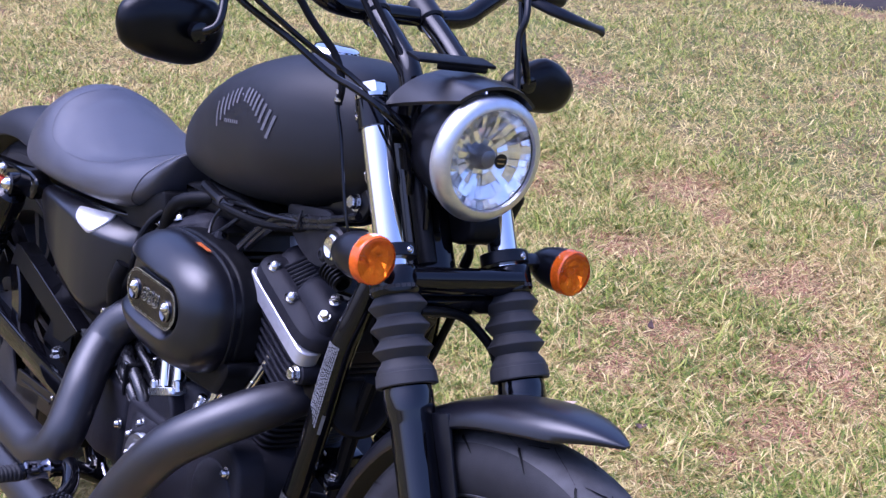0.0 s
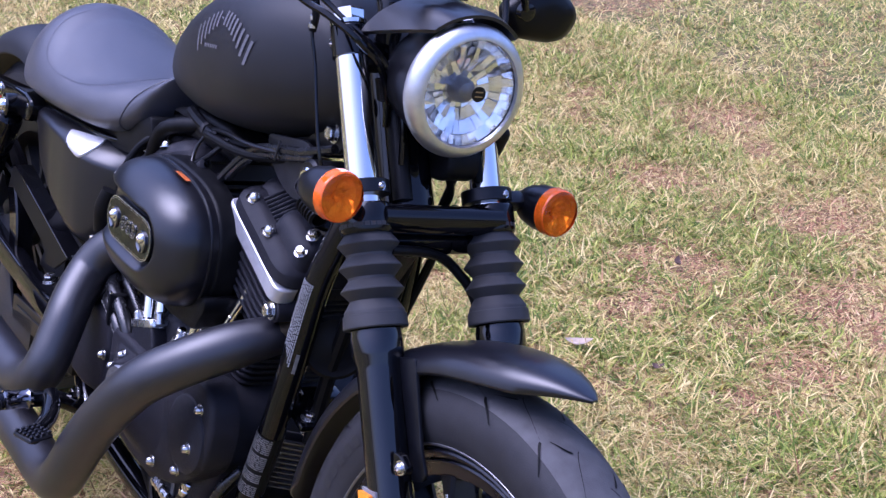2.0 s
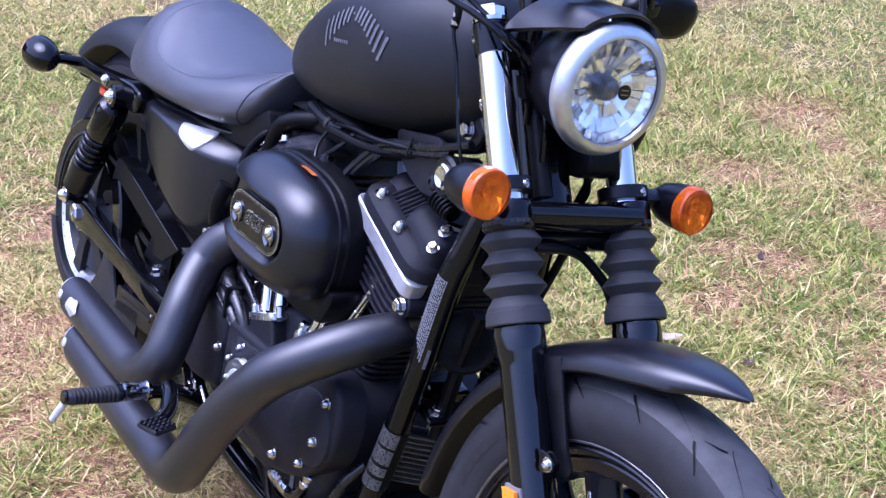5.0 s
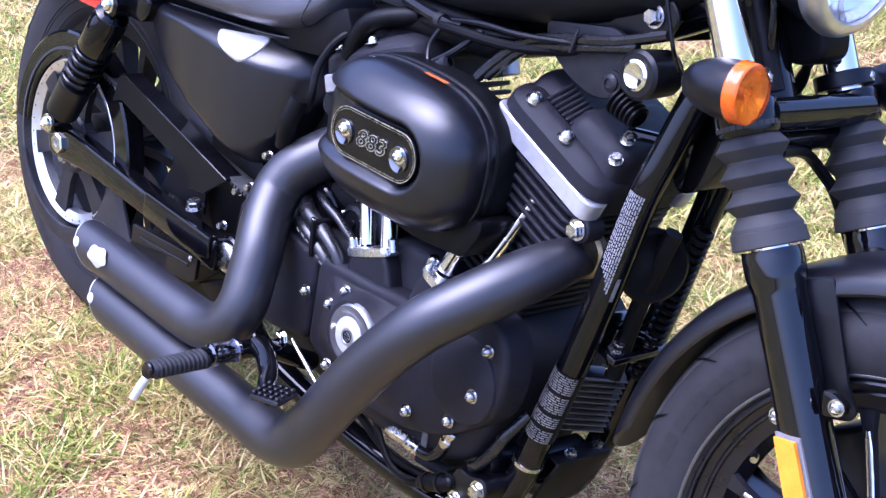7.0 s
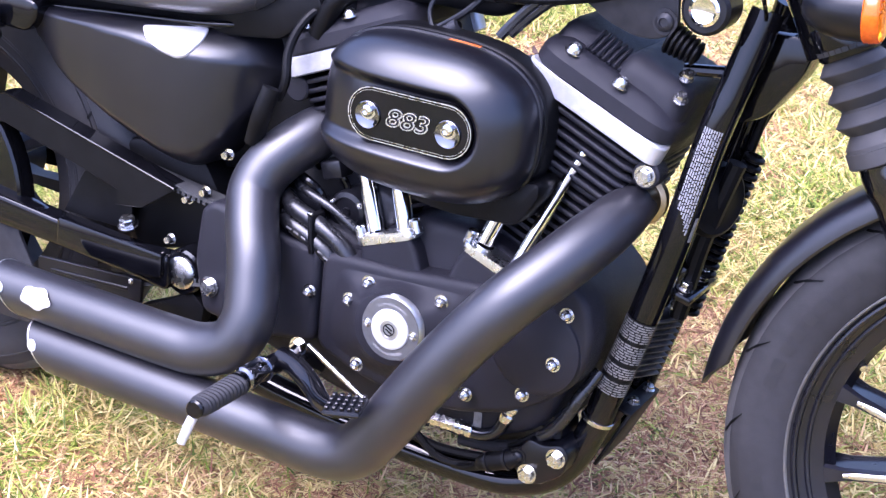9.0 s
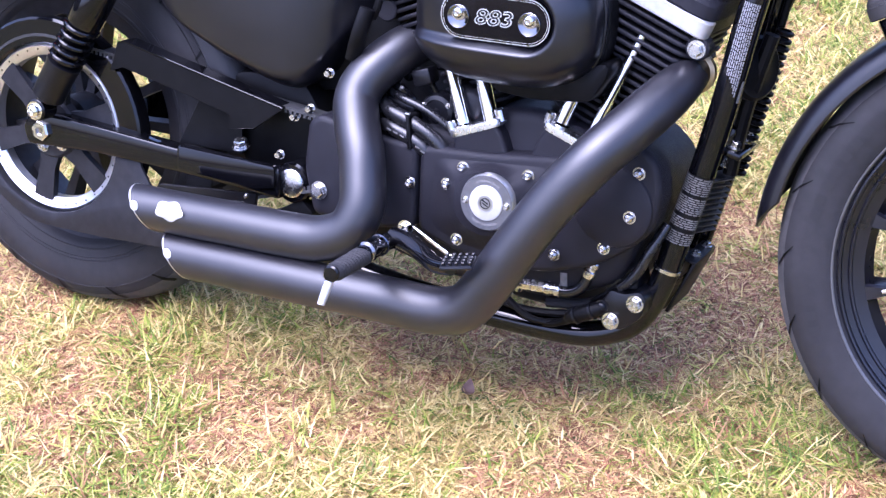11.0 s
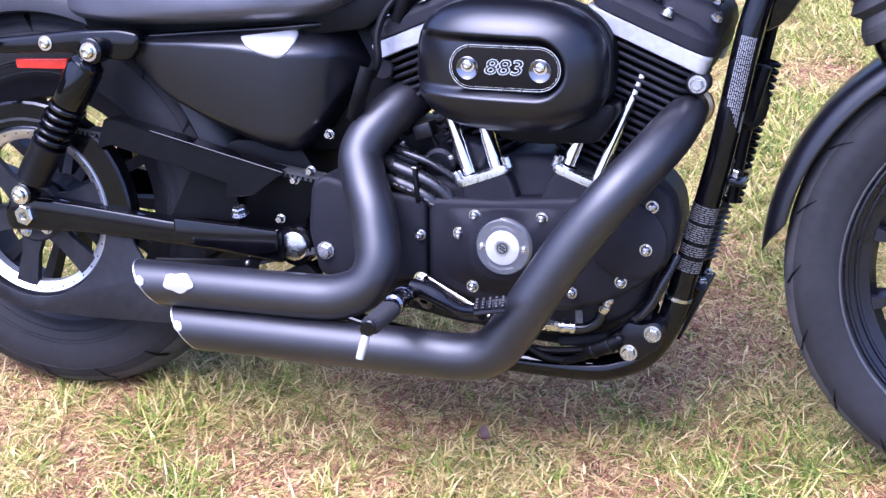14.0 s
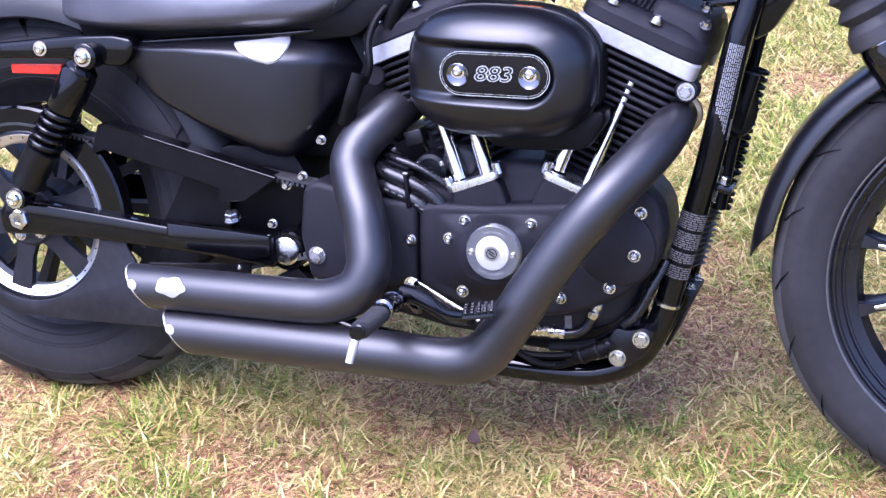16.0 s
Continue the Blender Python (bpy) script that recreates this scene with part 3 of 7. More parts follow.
for p, q, r, s in zip(top_v, top_v[1:], low_v, low_v[1:]):
    bm.faces.new((p[0], q[0], s[0], r[0]))
    bm.faces.new((p[-1], q[-1], s[-1], r[-1]))
part("lamp_visor", bm, DENIM, bike, "matte black visor over the headlight")
# gauge bracket above the visor
bm = bmesh.new()
box(bm, (1.210, -0.030, 1.058), (0.032, 0.124, 0.005), Euler((0, 0.15, 0)).to_matrix(), 0.002)
box(bm, (1.222, -0.020, 1.051), (0.006, 0.080, 0.010), Euler((0, 0.15, 0)).to_matrix(), 0.003)
part("gauge_bracket", bm, PLASTIC, bike)

# -- front fender --
def fender(bm, c, r, a0, a1, w0, depth, taper0, taper1, n=40, thick=0.003):
    """A sheet that follows the wheel: rounded across, with a short skirt; its width shrinks at both ends."""
    outer, inner = [], []
    m = 15
    for i in range(n + 1):
        t = i / n
        a = radians(a0 + (a1 - a0) * t)
        k0, k1 = min(1.0, t / taper0) if taper0 else 1.0, min(1.0, (1 - t) / taper1) if taper1 else 1.0
        k = math.sin(k0 * math.pi / 2) ** 0.75 * math.sin(k1 * math.pi / 2) ** 0.75
        row, row2 = [], []
        for j in range(m):
            u = -1 + 2 * j / (m - 1)
            y = w0 * (0.12 + 0.88 * k) * math.sin(u * math.pi / 2) ** 1
            drop = depth * (0.06 + 0.94 * k) * (1 - math.cos(u * math.pi / 2)) ** 1.3
            row.append(Vector((c[0] + (r - drop) * math.cos(a), c[1] + y, c[2] + (r - drop) * math.sin(a))))
            row2.append(Vector((c[0] + (r - drop - thick) * math.cos(a), c[1] + y * 0.97, c[2] + (r - drop - thick) * math.sin(a))))
        outer.append(row)
        inner.append(row2)
    tv = [[bm.verts.new(v) for v in r_] for r_ in outer]
    lv = [[bm.verts.new(v) for v in r_] for r_ in inner]
    for g in (tv, lv):
        for p, q in zip(g, g[1:]):
            for j in range(m - 1):
                bm.faces.new((p[j], p[j + 1], q[j + 1], q[j]))
    for j in range(m - 1):
        for k in (0, -1):
            bm.faces.new((tv[k][j], tv[k][j + 1], lv[k][j + 1], lv[k][j]))
    for i in range(n):
        for k in (0, -1):
            bm.faces.new((tv[i][k], tv[i + 1][k], lv[i + 1][k], lv[i][k]))


def bend(table, v):
    """Value of a table of (key, value) pairs at v."""
    for (a, p), (b, q) in zip(table, table[1:]):
        if v <= b:
            t = max(0.0, (v - a) / (b - a))
            return p + (q - p) * t
    return table[-1][1]


def sheet_fender(bm, c, crest, half, skirt, a0, a1, back, n=56, m=19, thick=0.003):
    """A pressed fender from tables over the angle: crest radius, half width and depth of the skirt; back: how far its sides end before the crest, in degrees."""
    shells = ([], [])
    for i in range(n + 1):
        deg = a0 + (a1 - a0) * i / n
        r, w, dp = bend(crest, deg), bend(half, deg), bend(skirt, deg)
        for grid, e in zip(shells, (0.0, thick)):
            row = []
            for j in range(m):
                u = (-1 + 2 * j / (m - 1)) * math.pi / 2
                a = radians(deg - back * (1 - math.cos(u)) * max(0.0, (i / n - 0.6) / 0.4))
                q = r - e - dp * (1 - math.cos(u)) ** 1.35
                row.append(bm.verts.new((c[0] + q * math.cos(a), c[1] + (w - e * 0.6) * math.sin(u), c[2] + q * math.sin(a))))
            grid.append(row)
    for g in shells:
        for p, q in zip(g, g[1:]):
            for j in range(m - 1):
                bm.faces.new((p[j], p[j + 1], q[j + 1], q[j]))
    tv, lv = shells
    for j in range(m - 1):
        for k in (0, -1):
            bm.faces.new((tv[k][j], tv[k][j + 1], lv[k][j + 1], lv[k][j]))
    for i in range(n):
        for k in (0, -1):
            bm.faces.new((tv[i][k], tv[i + 1][k], lv[i + 1][k], lv[i][k]))


bm = bmesh.new()
sheet_fender(bm, FC, [(74.5, 0.394), (80, 0.3925), (86, 0.3885), (92, 0.383), (100, 0.377), (108, 0.373), (118, 0.369), (130, 0.3665), (180, 0.366)],
             [(74.5, 0.004), (76, 0.014), (80, 0.031), (84, 0.045), (88, 0.054), (94, 0.060), (104, 0.0625), (118, 0.062), (135, 0.059), (166, 0.057), (178, 0.056)],
             [(74.5, 0.002), (77, 0.008), (81, 0.019), (86, 0.030), (96, 0.034), (112, 0.033), (130, 0.030), (166, 0.027), (178, 0.027)], 74.5, 178.5, 9)
ff = part("front_fender", bm, DENIM, bike, "matte black short front fender")
ff.matrix_basis = STEER
for s in (-1, 1):
    bm = bmesh.new()
    slab(bm, [(1.340, 0.632), (1.397, 0.655), (1.412, 0.622), (1.443, 0.556), (1.460, 0.533), (1.456, 0.522), (1.420, 0.510), (1.400, 0.540), (1.365, 0.600)], s * 0.0725, s * 0.068, 0.0015, corner=0.006)
    part("fender_bracket", bm, SATIN, ff)
    bm = bmesh.new()
    slab(bm, [(1.434, 0.556), (1.448, 0.557), (1.463, 0.550), (1.464, 0.540), (1.453, 0.533), (1.440, 0.530)], s * 0.106, s * 0.096, 0.002, corner=0.004)
    part("lug_plate", bm, GLOSS, ff)
bolts([(1.454, -0.107, 0.545), (1.386, -0.092, 0.500)], 0.0068, 0.006, parent=ff)
# side reflector on the right slider
for s in (-1, 1):
    bm = bmesh.new()
    p = leg(0.452, -0.1245 if s < 0 else 0.1195, -0.004)
    slab(bm, [(-0.013, -0.056), (-0.010, 0.056), (0.013, 0.048), (0.013, -0.056)], 0.0, 0.006 * s, 0.001)
    ob = part("side_reflector", bm, REFLECTOR, bike, "amber reflector on the fork leg")
    ob.matrix_basis = Matrix.Translation(p) @ Matrix.Rotation(radians(-29.9), 4, "Y")
    bm = bmesh.new()
    slab(bm, [(-0.016, -0.060), (-0.013, 0.060), (0.0155, 0.051), (0.016, -0.060)], 0.0015 * s * -1, 0.002 * s, 0.0005)
    ob = part("reflector_backing", bm, WHITE_PRINT, bike)
    ob.matrix_basis = Matrix.Translation(p - Vector((0, s * 0.004, 0))) @ Matrix.Rotation(radians(-29.9), 4, "Y")

# -- rear wheel --
bm = bmesh.new()
rim2 = [(-0.052, 0.206), (-0.056, 0.214), (-0.050, 0.216), (-0.044, 0.204), (-0.030, 0.192), (0.030, 0.192), (0.044, 0.204), (0.050, 0.216), (0.056, 0.214), (0.052, 0.206), (0.040, 0.178), (0.0, 0.170), (-0.040, 0.178)]
wheel_lathe(bm, RC, rim2, 72)
rear_wheel = part("rear_wheel", bm, CASTGREY, bike, "dark cast rear wheel")
bm = bmesh.new()
wheel_lathe(bm, RC, tyre_profile(0.150, 0.326, 0.206, 0.07), 96)
part("tyre", bm, RUBBER, rear_wheel, "worn black rear tyre")
bm = bmesh.new()
wheel_lathe(bm, RC, [(p, q + 0.0007) for p, q in tyre_profile(0.150, 0.326, 0.206, 0.07)[8:17]], 96, closed=False)
part("tread", bm, TREAD, rear_wheel, "greyed worn tread band")
tread_grooves(rear_wheel, RC, 0.150, 0.326, 0.206, 17, -0.09, 1.9)
side_letters(rear_wheel, RC, 0.150, 0.326, 0.206, 0.262, 0.282, 205, 245, 8)
for q in (0.2225, 0.238, 0.243, 0.2885):
    bm = bmesh.new()
    lathe(bm, (RC[0], -tyre_y(0.150, 0.326, 0.206, q) + 0.0006, RC[2]), (0, -1, 0), [(0, q - 0.0016), (0.0016, q - 0.0007), (0.0016, q + 0.0007), (0, q + 0.0016)], 96)
    part("sidewall_ridge", bm, RUBBER, rear_wheel)
bm = bmesh.new()
for k in range(13):
    a = 2 * math.pi * k / 13
    d = Vector((math.cos(a), 0, math.sin(a)))
    t = Vector((-math.sin(a), 0, math.cos(a)))
    c = Vector(RC)
    ring = [[c + d * q + t * (sx * hw) + Vector((0, sy * yy, 0)) for sx, sy in ((-1, -1), (1, -1), (1, 1), (-1, 1))] for q, hw, yy in ((0.035, 0.009, 0.030), (0.10, 0.007, 0.014), (0.178, 0.010, 0.016))]
    loft(bm, ring)
lathe(bm, (0, -0.08, RC[2]), (0, 1, 0), [(0, 0.02), (0, 0.045), (0.16, 0.045), (0.16, 0.02)], 32)
part("spokes", bm, CASTGREY, rear_wheel)
# belt pulley
PY = -0.112
bm = bmesh.new()
wheel_lathe(bm, (0, PY, RC[2]), [(-0.001, 0.120), (-0.0035, 0.122), (-0.0100, 0.136), (-0.007, 0.139), (0.016, 0.150), (0.016, 0.120)], 72)
pulley = part("belt_pulley", bm, PULLEY, bike, "bright machined belt pulley rim")
bm = bmesh.new()
for k in range(6):
    a = 2 * math.pi * (k + 0.3) / 6
    d = Vector((math.cos(a), 0, math.sin(a)))
    t = Vector((-math.sin(a), 0, math.cos(a)))
    c = Vector((0, PY, RC[2]))
    loft(bm, [[c + d * q + t * (sx * hw) + Vector((0, sy * 0.006, 0)) for sx, sy in ((-1, -1), (1, -1), (1, 1), (-1, 1))] for q, hw in ((0.03, 0.022), (0.07, 0.015), (0.128, 0.020))])
lathe(bm, (0, PY - 0.012, RC[2]), (0, 1, 0), [(0, 0.015), (0, 0.046), (0.004, 0.050), (0.02, 0.052), (0.02, 0.015)], 36)
part("pulley_spokes", bm, CASTGREY, pulley)
bolts([(0.034 * math.cos(a), PY - 0.014, RC[2] + 0.034 * math.sin(a)) for a in (0.5, 1.76, 3.0, 4.27, 5.5)], 0.008, 0.007, "hex", parent=pulley)
# flat discs on the pulley rim; the holes' shade is put into their colour
bm = bmesh.new()
lathe(bm, (0, 0, 0), (0, -1, 0), [(0, 0.0016), (0.0004, 0.0016), (0.0004, 0)], 6)
hole = part("pin_hole", bm, DARKPRINT, pulley, smooth=0)
for k in range(36):
    a = 2 * math.pi * k / 36
    m = Matrix.Translation((0.131 * math.cos(a), PY - 0.0088, RC[2] + 0.131 * math.sin(a)))
    if k == 0:
        hole.matrix_basis = m
    else:
        share("pin_hole", hole, pulley, m)
# belt
bm = bmesh.new()
S = (0.52, 0.36, 0.052)
pts = []
for k in range(25):
    a = radians(82 + (278 - 82) * k / 24)
    pts.append((0.153 * math.cos(a), RC[2] + 0.153 * math.sin(a)))
for k in range(9):
    a = radians(-82 + 164 * k / 8)
    pts.append((S[0] + S[2] * math.cos(a), S[1] + S[2] * math.sin(a)))
rows = []
n = len(pts)
for off, yy in ((0.0, PY - 0.016), (0.0045, PY - 0.016), (0.0045, PY + 0.016), (0.0, PY + 0.016)):
    rows.append([Vector((p[0], yy, p[1])) for p in inset(pts, -off)])
cols = [[bm.verts.new(rows[k][i]) for k in range(4)] for i in range(n)]
for i in range(n):
    p, q = cols[i], cols[(i + 1) % n]
    for k in range(4):
        bm.faces.new((p[k], p[(k + 1) % 4], q[(k + 1) % 4], q[k]))
for (x0, z0), (x1, z1) in ((pts[0], pts[-1]), (pts[24], pts[25])):
    for k in range(60):
        t = (k + 0.5) / 60
        box(bm, (x0 + (x1 - x0) * t, PY, z0 + (z1 - z0) * t + (-0.003 if z0 > RC[2] else 0.003)), (0.0045, 0.03, 0.005))
part("drive_belt", bm, BELT, bike, "toothed black drive belt", smooth=0)
# axle, nut, plates
bm = bmesh.new()
tube(bm, [(-0.003, -0.146, RC[2]), (-0.003, 0.15, RC[2])], 0.011, 14)
lathe(bm, (-0.003, -0.132, RC[2]), (0, -1, 0), [(0, 0.0), (0, 0.0235), (0.003, 0.0235), (0.003, 0.012)], 28)
lathe(bm, (-0.003, -0.135, RC[2]), (0, -1, 0), [(0, 0.0175), (0.012, 0.0175), (0.0145, 0.0150), (0.0145, 0.008), (0.011, 0.007), (0.011, 0)], 6)
part("axle_nut", bm, STEEL, bike, "large zinc axle nut and washer", smooth=25)

# -- swing arm --
for s in (-1, 1):
    y = s * 0.128
    bm = bmesh.new()
    slab(bm, [(-0.035, 0.296), (-0.045, 0.325), (-0.03, 0.350), (0.03, 0.354), (0.26, 0.334), (0.40, 0.326), (0.455, 0.330), (0.455, 0.280), (0.40, 0.286), (0.28, 0.294), (0.10, 0.302)], y + 0.014 * s, y - 0.016 * s, 0.006, 3, 0.010)
    arm = part("swingarm_beam", bm, GLOSS, bike, "gloss black swing arm beam")
    bm = bmesh.new()
    slab(bm, [(0.27, 0.341), (0.45, 0.334), (0.45, 0.300), (0.41, 0.292), (0.27, 0.300)], y + 0.021 * s, y + 0.010 * s, 0.004, 2, 0.006)
    part("beam_cover", bm, GLOSS, arm)
bolts([(0.377, -0.128, 0.352)], 0.011, 0.012, "hex", axis=(0, -0.35, 0.93))
bm = bmesh.new()
lathe(bm, (0.466, -0.120, 0.306), (0, -1, 0), [(0, 0.0225), (0.008, 0.0225), (0.011, 0.0195), (0.012, 0.015), (0.0125, 0.0)], 32)
part("pivot_cap", bm, STEEL, bike, "bright swing arm pivot cap")
bm = bmesh.new()
lathe(bm, (0.466, 0.10, 0.306), (0, -1, 0), [(0, 0.02), (0, 0.032), (0.222, 0.032), (0.226, 0.029), (0.226, 0.02)], 30)
part("pivot_boss", bm, GLOSS, bike)
# belt guards: top guard with a bright upper fold, lower shield
bm = bmesh.new()
slab(bm, [(0.150, 0.487), (0.165, 0.489), (0.455, 0.422), (0.405, 0.384), (0.36, 0.378), (0.36, 0.40), (0.30, 0.415), (0.16, 0.448), (0.135, 0.440)], -0.136, -0.132, 0.001, 1)
guard = part("belt_guard", bm, PLASTIC, bike, "black sheet belt guard")
bm = bmesh.new()
slab(bm, [(0.152, 0.4885), (0.165, 0.4915), (0.456, 0.4245), (0.455, 0.421), (0.165, 0.488), (0.152, 0.485)], -0.1375, -0.106, 0.001, 1)
part("folded_edge", bm, GLOSS, guard)
bm = bmesh.new()
slab(bm, [(0.36, 0.402), (0.285, 0.418), (0.24, 0.33), (0.36, 0.33)], -0.100, -0.096, 0.001, 1)
part("inner_shield", bm, PLASTIC, guard)
bm = bmesh.new()
ring_out = [(0.166 * math.cos(radians(a)), RC[2] + 0.166 * math.sin(radians(a))) for a in range(200, 272, 6)]
ring_in = [(0.141 * math.cos(radians(a)), RC[2] + 0.141 * math.sin(radians(a))) for a in range(352, 196, -6)]
shield = ring_out + [(0.10, RC[2] - 0.167), (0.33, RC[2] - 0.160), (0.33, 0.258), (0.22, 0.240), (0.190, 0.29), (0.184, 0.32)] + ring_in
slab(bm, shield, -0.134, -0.129, 0.0015, 2)
part("lower_shield", bm, CASTGREY, bike, "dark plastic shield round the pulley and belt")
# belt shield under the swing arm and the dark plate by its pivot
bm = bmesh.new()
slab(bm, [(0.225, 0.268), (0.407, 0.2815), (0.406, 0.246), (0.390, 0.236), (0.225, 0.222)], -0.134, -0.128, 0.001, 1, 0.004)
under_shield = part("belt_shield", bm, SATIN, bike, "black plastic shield under the swing arm")
bm = bmesh.new()
slab(bm, [(0.250, 0.256), (0.385, 0.2655), (0.385, 0.2600), (0.250, 0.2505)], -0.1365, -0.132, 0.0008, 1, 0.001)
part("pressed_rib", bm, SATIN, under_shield)
bolts([(0.390, -0.135, 0.2755)], 0.0035, 0.003, parent=under_shield)
bm = bmesh.new()
slab(bm, [(0.392, 0.236), (0.440, 0.258), (0.478, 0.281), (0.500, 0.262), (0.495, 0.224), (0.440, 0.218)], -0.118, -0.098, 0.003, 2, 0.004)
part("pivot_plate", bm, PLASTIC, bike, "black frame plate below the pivot")
# upper curved guard round the pulley
bm = bmesh.new()
rows = []
for k in range(31):
    a = radians(-62 + 244 * k / 30)
    rows.append([Vector((q * math.cos(a), yy, RC[2] + q * math.sin(a))) for q, yy in ((0.141, -0.122), (0.144, -0.1255), (0.180, -0.1265), (0.184, -0.1235), (0.182, -0.095), (0.178, -0.095))])
loft(bm, rows)
part("pulley_guard", bm, GLOSS, bike, "gloss black belt guard round the pulley")

# -- shocks --
for s in (-1, 1):
    up, lo = Vector((0.152, s * 0.152, 0.599)), Vector((0.014, s * 0.160, 0.366))
    d = (up - lo).normalized()
    L = (up - lo).length
    bm = bmesh.new()
    lathe(bm, lo, d, [(0.02, 0), (0.02, 0.016), (0.028, 0.0265), (0.085, 0.0275), (0.089, 0.0285), (0.095, 0.0285), (0.097, 0.024), (0.097, 0)], 32)
    shock = part("rear_shock", bm, SATIN, bike, "black coil-over rear shock")
    bm = bmesh.new()
    lathe(bm, lo, d, [(L - 0.100, 0.0), (L - 0.100, 0.026), (L - 0.096, 0.0285), (L - 0.034, 0.0285), (L - 0.030, 0.0265), (L - 0.024, 0.0265), (L - 0.016, 0.018), (L - 0.012, 0)], 32)
    part("upper_cover", bm, GLOSS, shock)
    bm = bmesh.new()
    tube(bm, [lo + d * 0.10, lo + d * (L - 0.09)], 0.0185, 18)
    part("damper_rod", bm, GLOSS, shock)
    bm = bmesh.new()
    dd, u, v = frame_of(d)
    turns = 5
    pts = [lo + d * (0.097 + (L - 0.199) * k / 100) + (u * math.cos(2 * math.pi * turns * k / 100) + v * math.sin(2 * math.pi * turns * k / 100)) * 0.0255 for k in range(101)]
    tube(bm, pts, 0.0044, 10, 1)
    part("coil_spring", bm, GLOSS, shock, "gloss black coil spring")
    for q, r in ((up, 0.021), (lo, 0.018)):
        bm = bmesh.new()
        lathe(bm, q - Vector((0, s * 0.016, 0)), (0, s, 0), [(0, 0.0), (0, r), (0.030, r), (0.032, r - 0.003), (0.032, 0)], 24)
        part("shock_eye", bm, GLOSS, shock)
bolts([(0.152, -0.169, 0.599)], 0.011, 0.009, "button", CHROME)
bolts([(0.014, -0.177, 0.366)], 0.0115, 0.010, "button", CHROME)
bolts([(0.062, -0.147, 0.606)], 0.009, 0.006, "button", CHROME)

# -- rear fender and struts --
bm = bmesh.new()
fender(bm, RC, 0.385, 12, 152, 0.098, 0.060, 0.02, 0.16)
part("rear_fender", bm, TANK_PAINT, bike, "matte black chopped rear fender")
for s in (-1, 1):
    bm = bmesh.new()
    slab(bm, [(-0.20, 0.592), (-0.02, 0.610), (0.130, 0.628), (0.192, 0.632), (0.226, 0.627), (0.226, 0.604), (0.208, 0.584), (0.176, 0.584), (0.098, 0.592), (-0.022, 0.586), (-0.20, 0.570)], s * 0.146, s * 0.118, 0.006, 3, 0.010)
    part("fender_strut", bm, GLOSS, bike, "gloss black fender strut")
    bm = bmesh.new()
    tube(bm, [(-0.085, s * 0.140, 0.600, 0.010), (-0.088, s * 0.165, 0.601, 0.0095), (-0.092, s * 0.20, 0.602, 0.009)], n=10, steps=4)
    lathe(bm, (-0.096, s * 0.208, 0.602), (-1, 0, 0), [(-0.034, 0), (-0.030, 0.013), (-0.014, 0.026), (0.010, 0.0325), (0.034, 0.033), (0.034, 0)], 28)
    sg = part("rear_turn_signal", bm, GLOSS, bike, "black bullet rear signal on a stalk")
    bm = bmesh.new()
    lathe(bm, (-0.130, s * 0.208, 0.602), (-1, 0, 0), [(0, 0.0325), (0.010, 0.030), (0.014, 0.018), (0.015, 0)], 28)
    part("lens", bm, RED, sg)
bm = bmesh.new()
slab(bm, [(-0.007, 0.561), (0.082, 0.563), (0.087, 0.580), (-0.009, 0.576)], -0.127, -0.116, 0.002, 2, 0.003)
part("side_marker", bm, RED, bike, "red side reflector under the strut")

# -- fuel tank --
def body_loft(bm, stations, n=28):
    """A rounded body along x: each station is x, half width, bottom, top, and the squareness of its section."""
    rings = []
    for x, w, z0, z1, p in stations:
        zc, h = (z0 + z1) / 2, (z1 - z0) / 2
        ring = []
        for k in range(n):
            a = 2 * math.pi * k / n
            c, s = math.cos(a), math.sin(a)
            ring.append(Vector((x, w * math.copysign(abs(c) ** (2 / p), c), zc + h * math.copysign(abs(s) ** (2 / p), s))))
        rings.append(ring)
    loft(bm, rings)


def spread(keys, steps=5):
    """More stations between the given ones."""
    return [tuple(v) for v in smooth_rows(keys, steps)]


def smooth_rows(keys, steps):
    out = []
    k = [np.array(r, float) for r in keys]
    for i in range(len(k) - 1):
        a, b, c, d = k[max(i - 1, 0)], k[i], k[i + 1], k[min(i + 2, len(k) - 1)]
        for j in range(steps):
            t = j / steps
            out.append(0.5 * (2 * b + (c - a) * t + (2 * a - 5 * b + 4 * c - d) * t * t + (3 * b - a - 3 * c + d) * t ** 3))
    out.append(k[-1])
    return out


bm = bmesh.new()
TANK = spread([(0.584, 0.014, 0.770, 0.800, 2.0), (0.594, 0.050, 0.758, 0.830, 2.2), (0.63, 0.080, 0.750, 0.872, 2.3), (0.69, 0.104, 0.749, 0.918, 2.3), (0.75, 0.120, 0.752, 0.952, 2.4), (0.815, 0.131, 0.759, 0.979, 2.5), (0.89, 0.137, 0.772, 1.002, 2.6), (0.96, 0.136, 0.788, 1.013, 2.6), (1.03, 0.117, 0.812, 1.012, 2.6), (1.085, 0.090, 0.834, 0.998, 2.5), (1.122, 0.054, 0.858, 0.976, 2.3), (1.135, 0.014, 0.90, 0.94, 2.0)], 5)
body_loft(bm, TANK, 36)
tank = part("fuel_tank", bm, TANK_PAINT, bike, "matte black peanut fuel tank", smooth=60)
bm = bmesh.new()
lathe(bm, (0.895, 0.0, 1.000), (0.05, 0, 1), [(0, 0.038), (0.006, 0.038), (0.009, 0.035), (0.013, 0.033), (0.016, 0.027), (0.017, 0)], 40)
part("filler_cap", bm, CHROME, tank, "chrome filler cap")

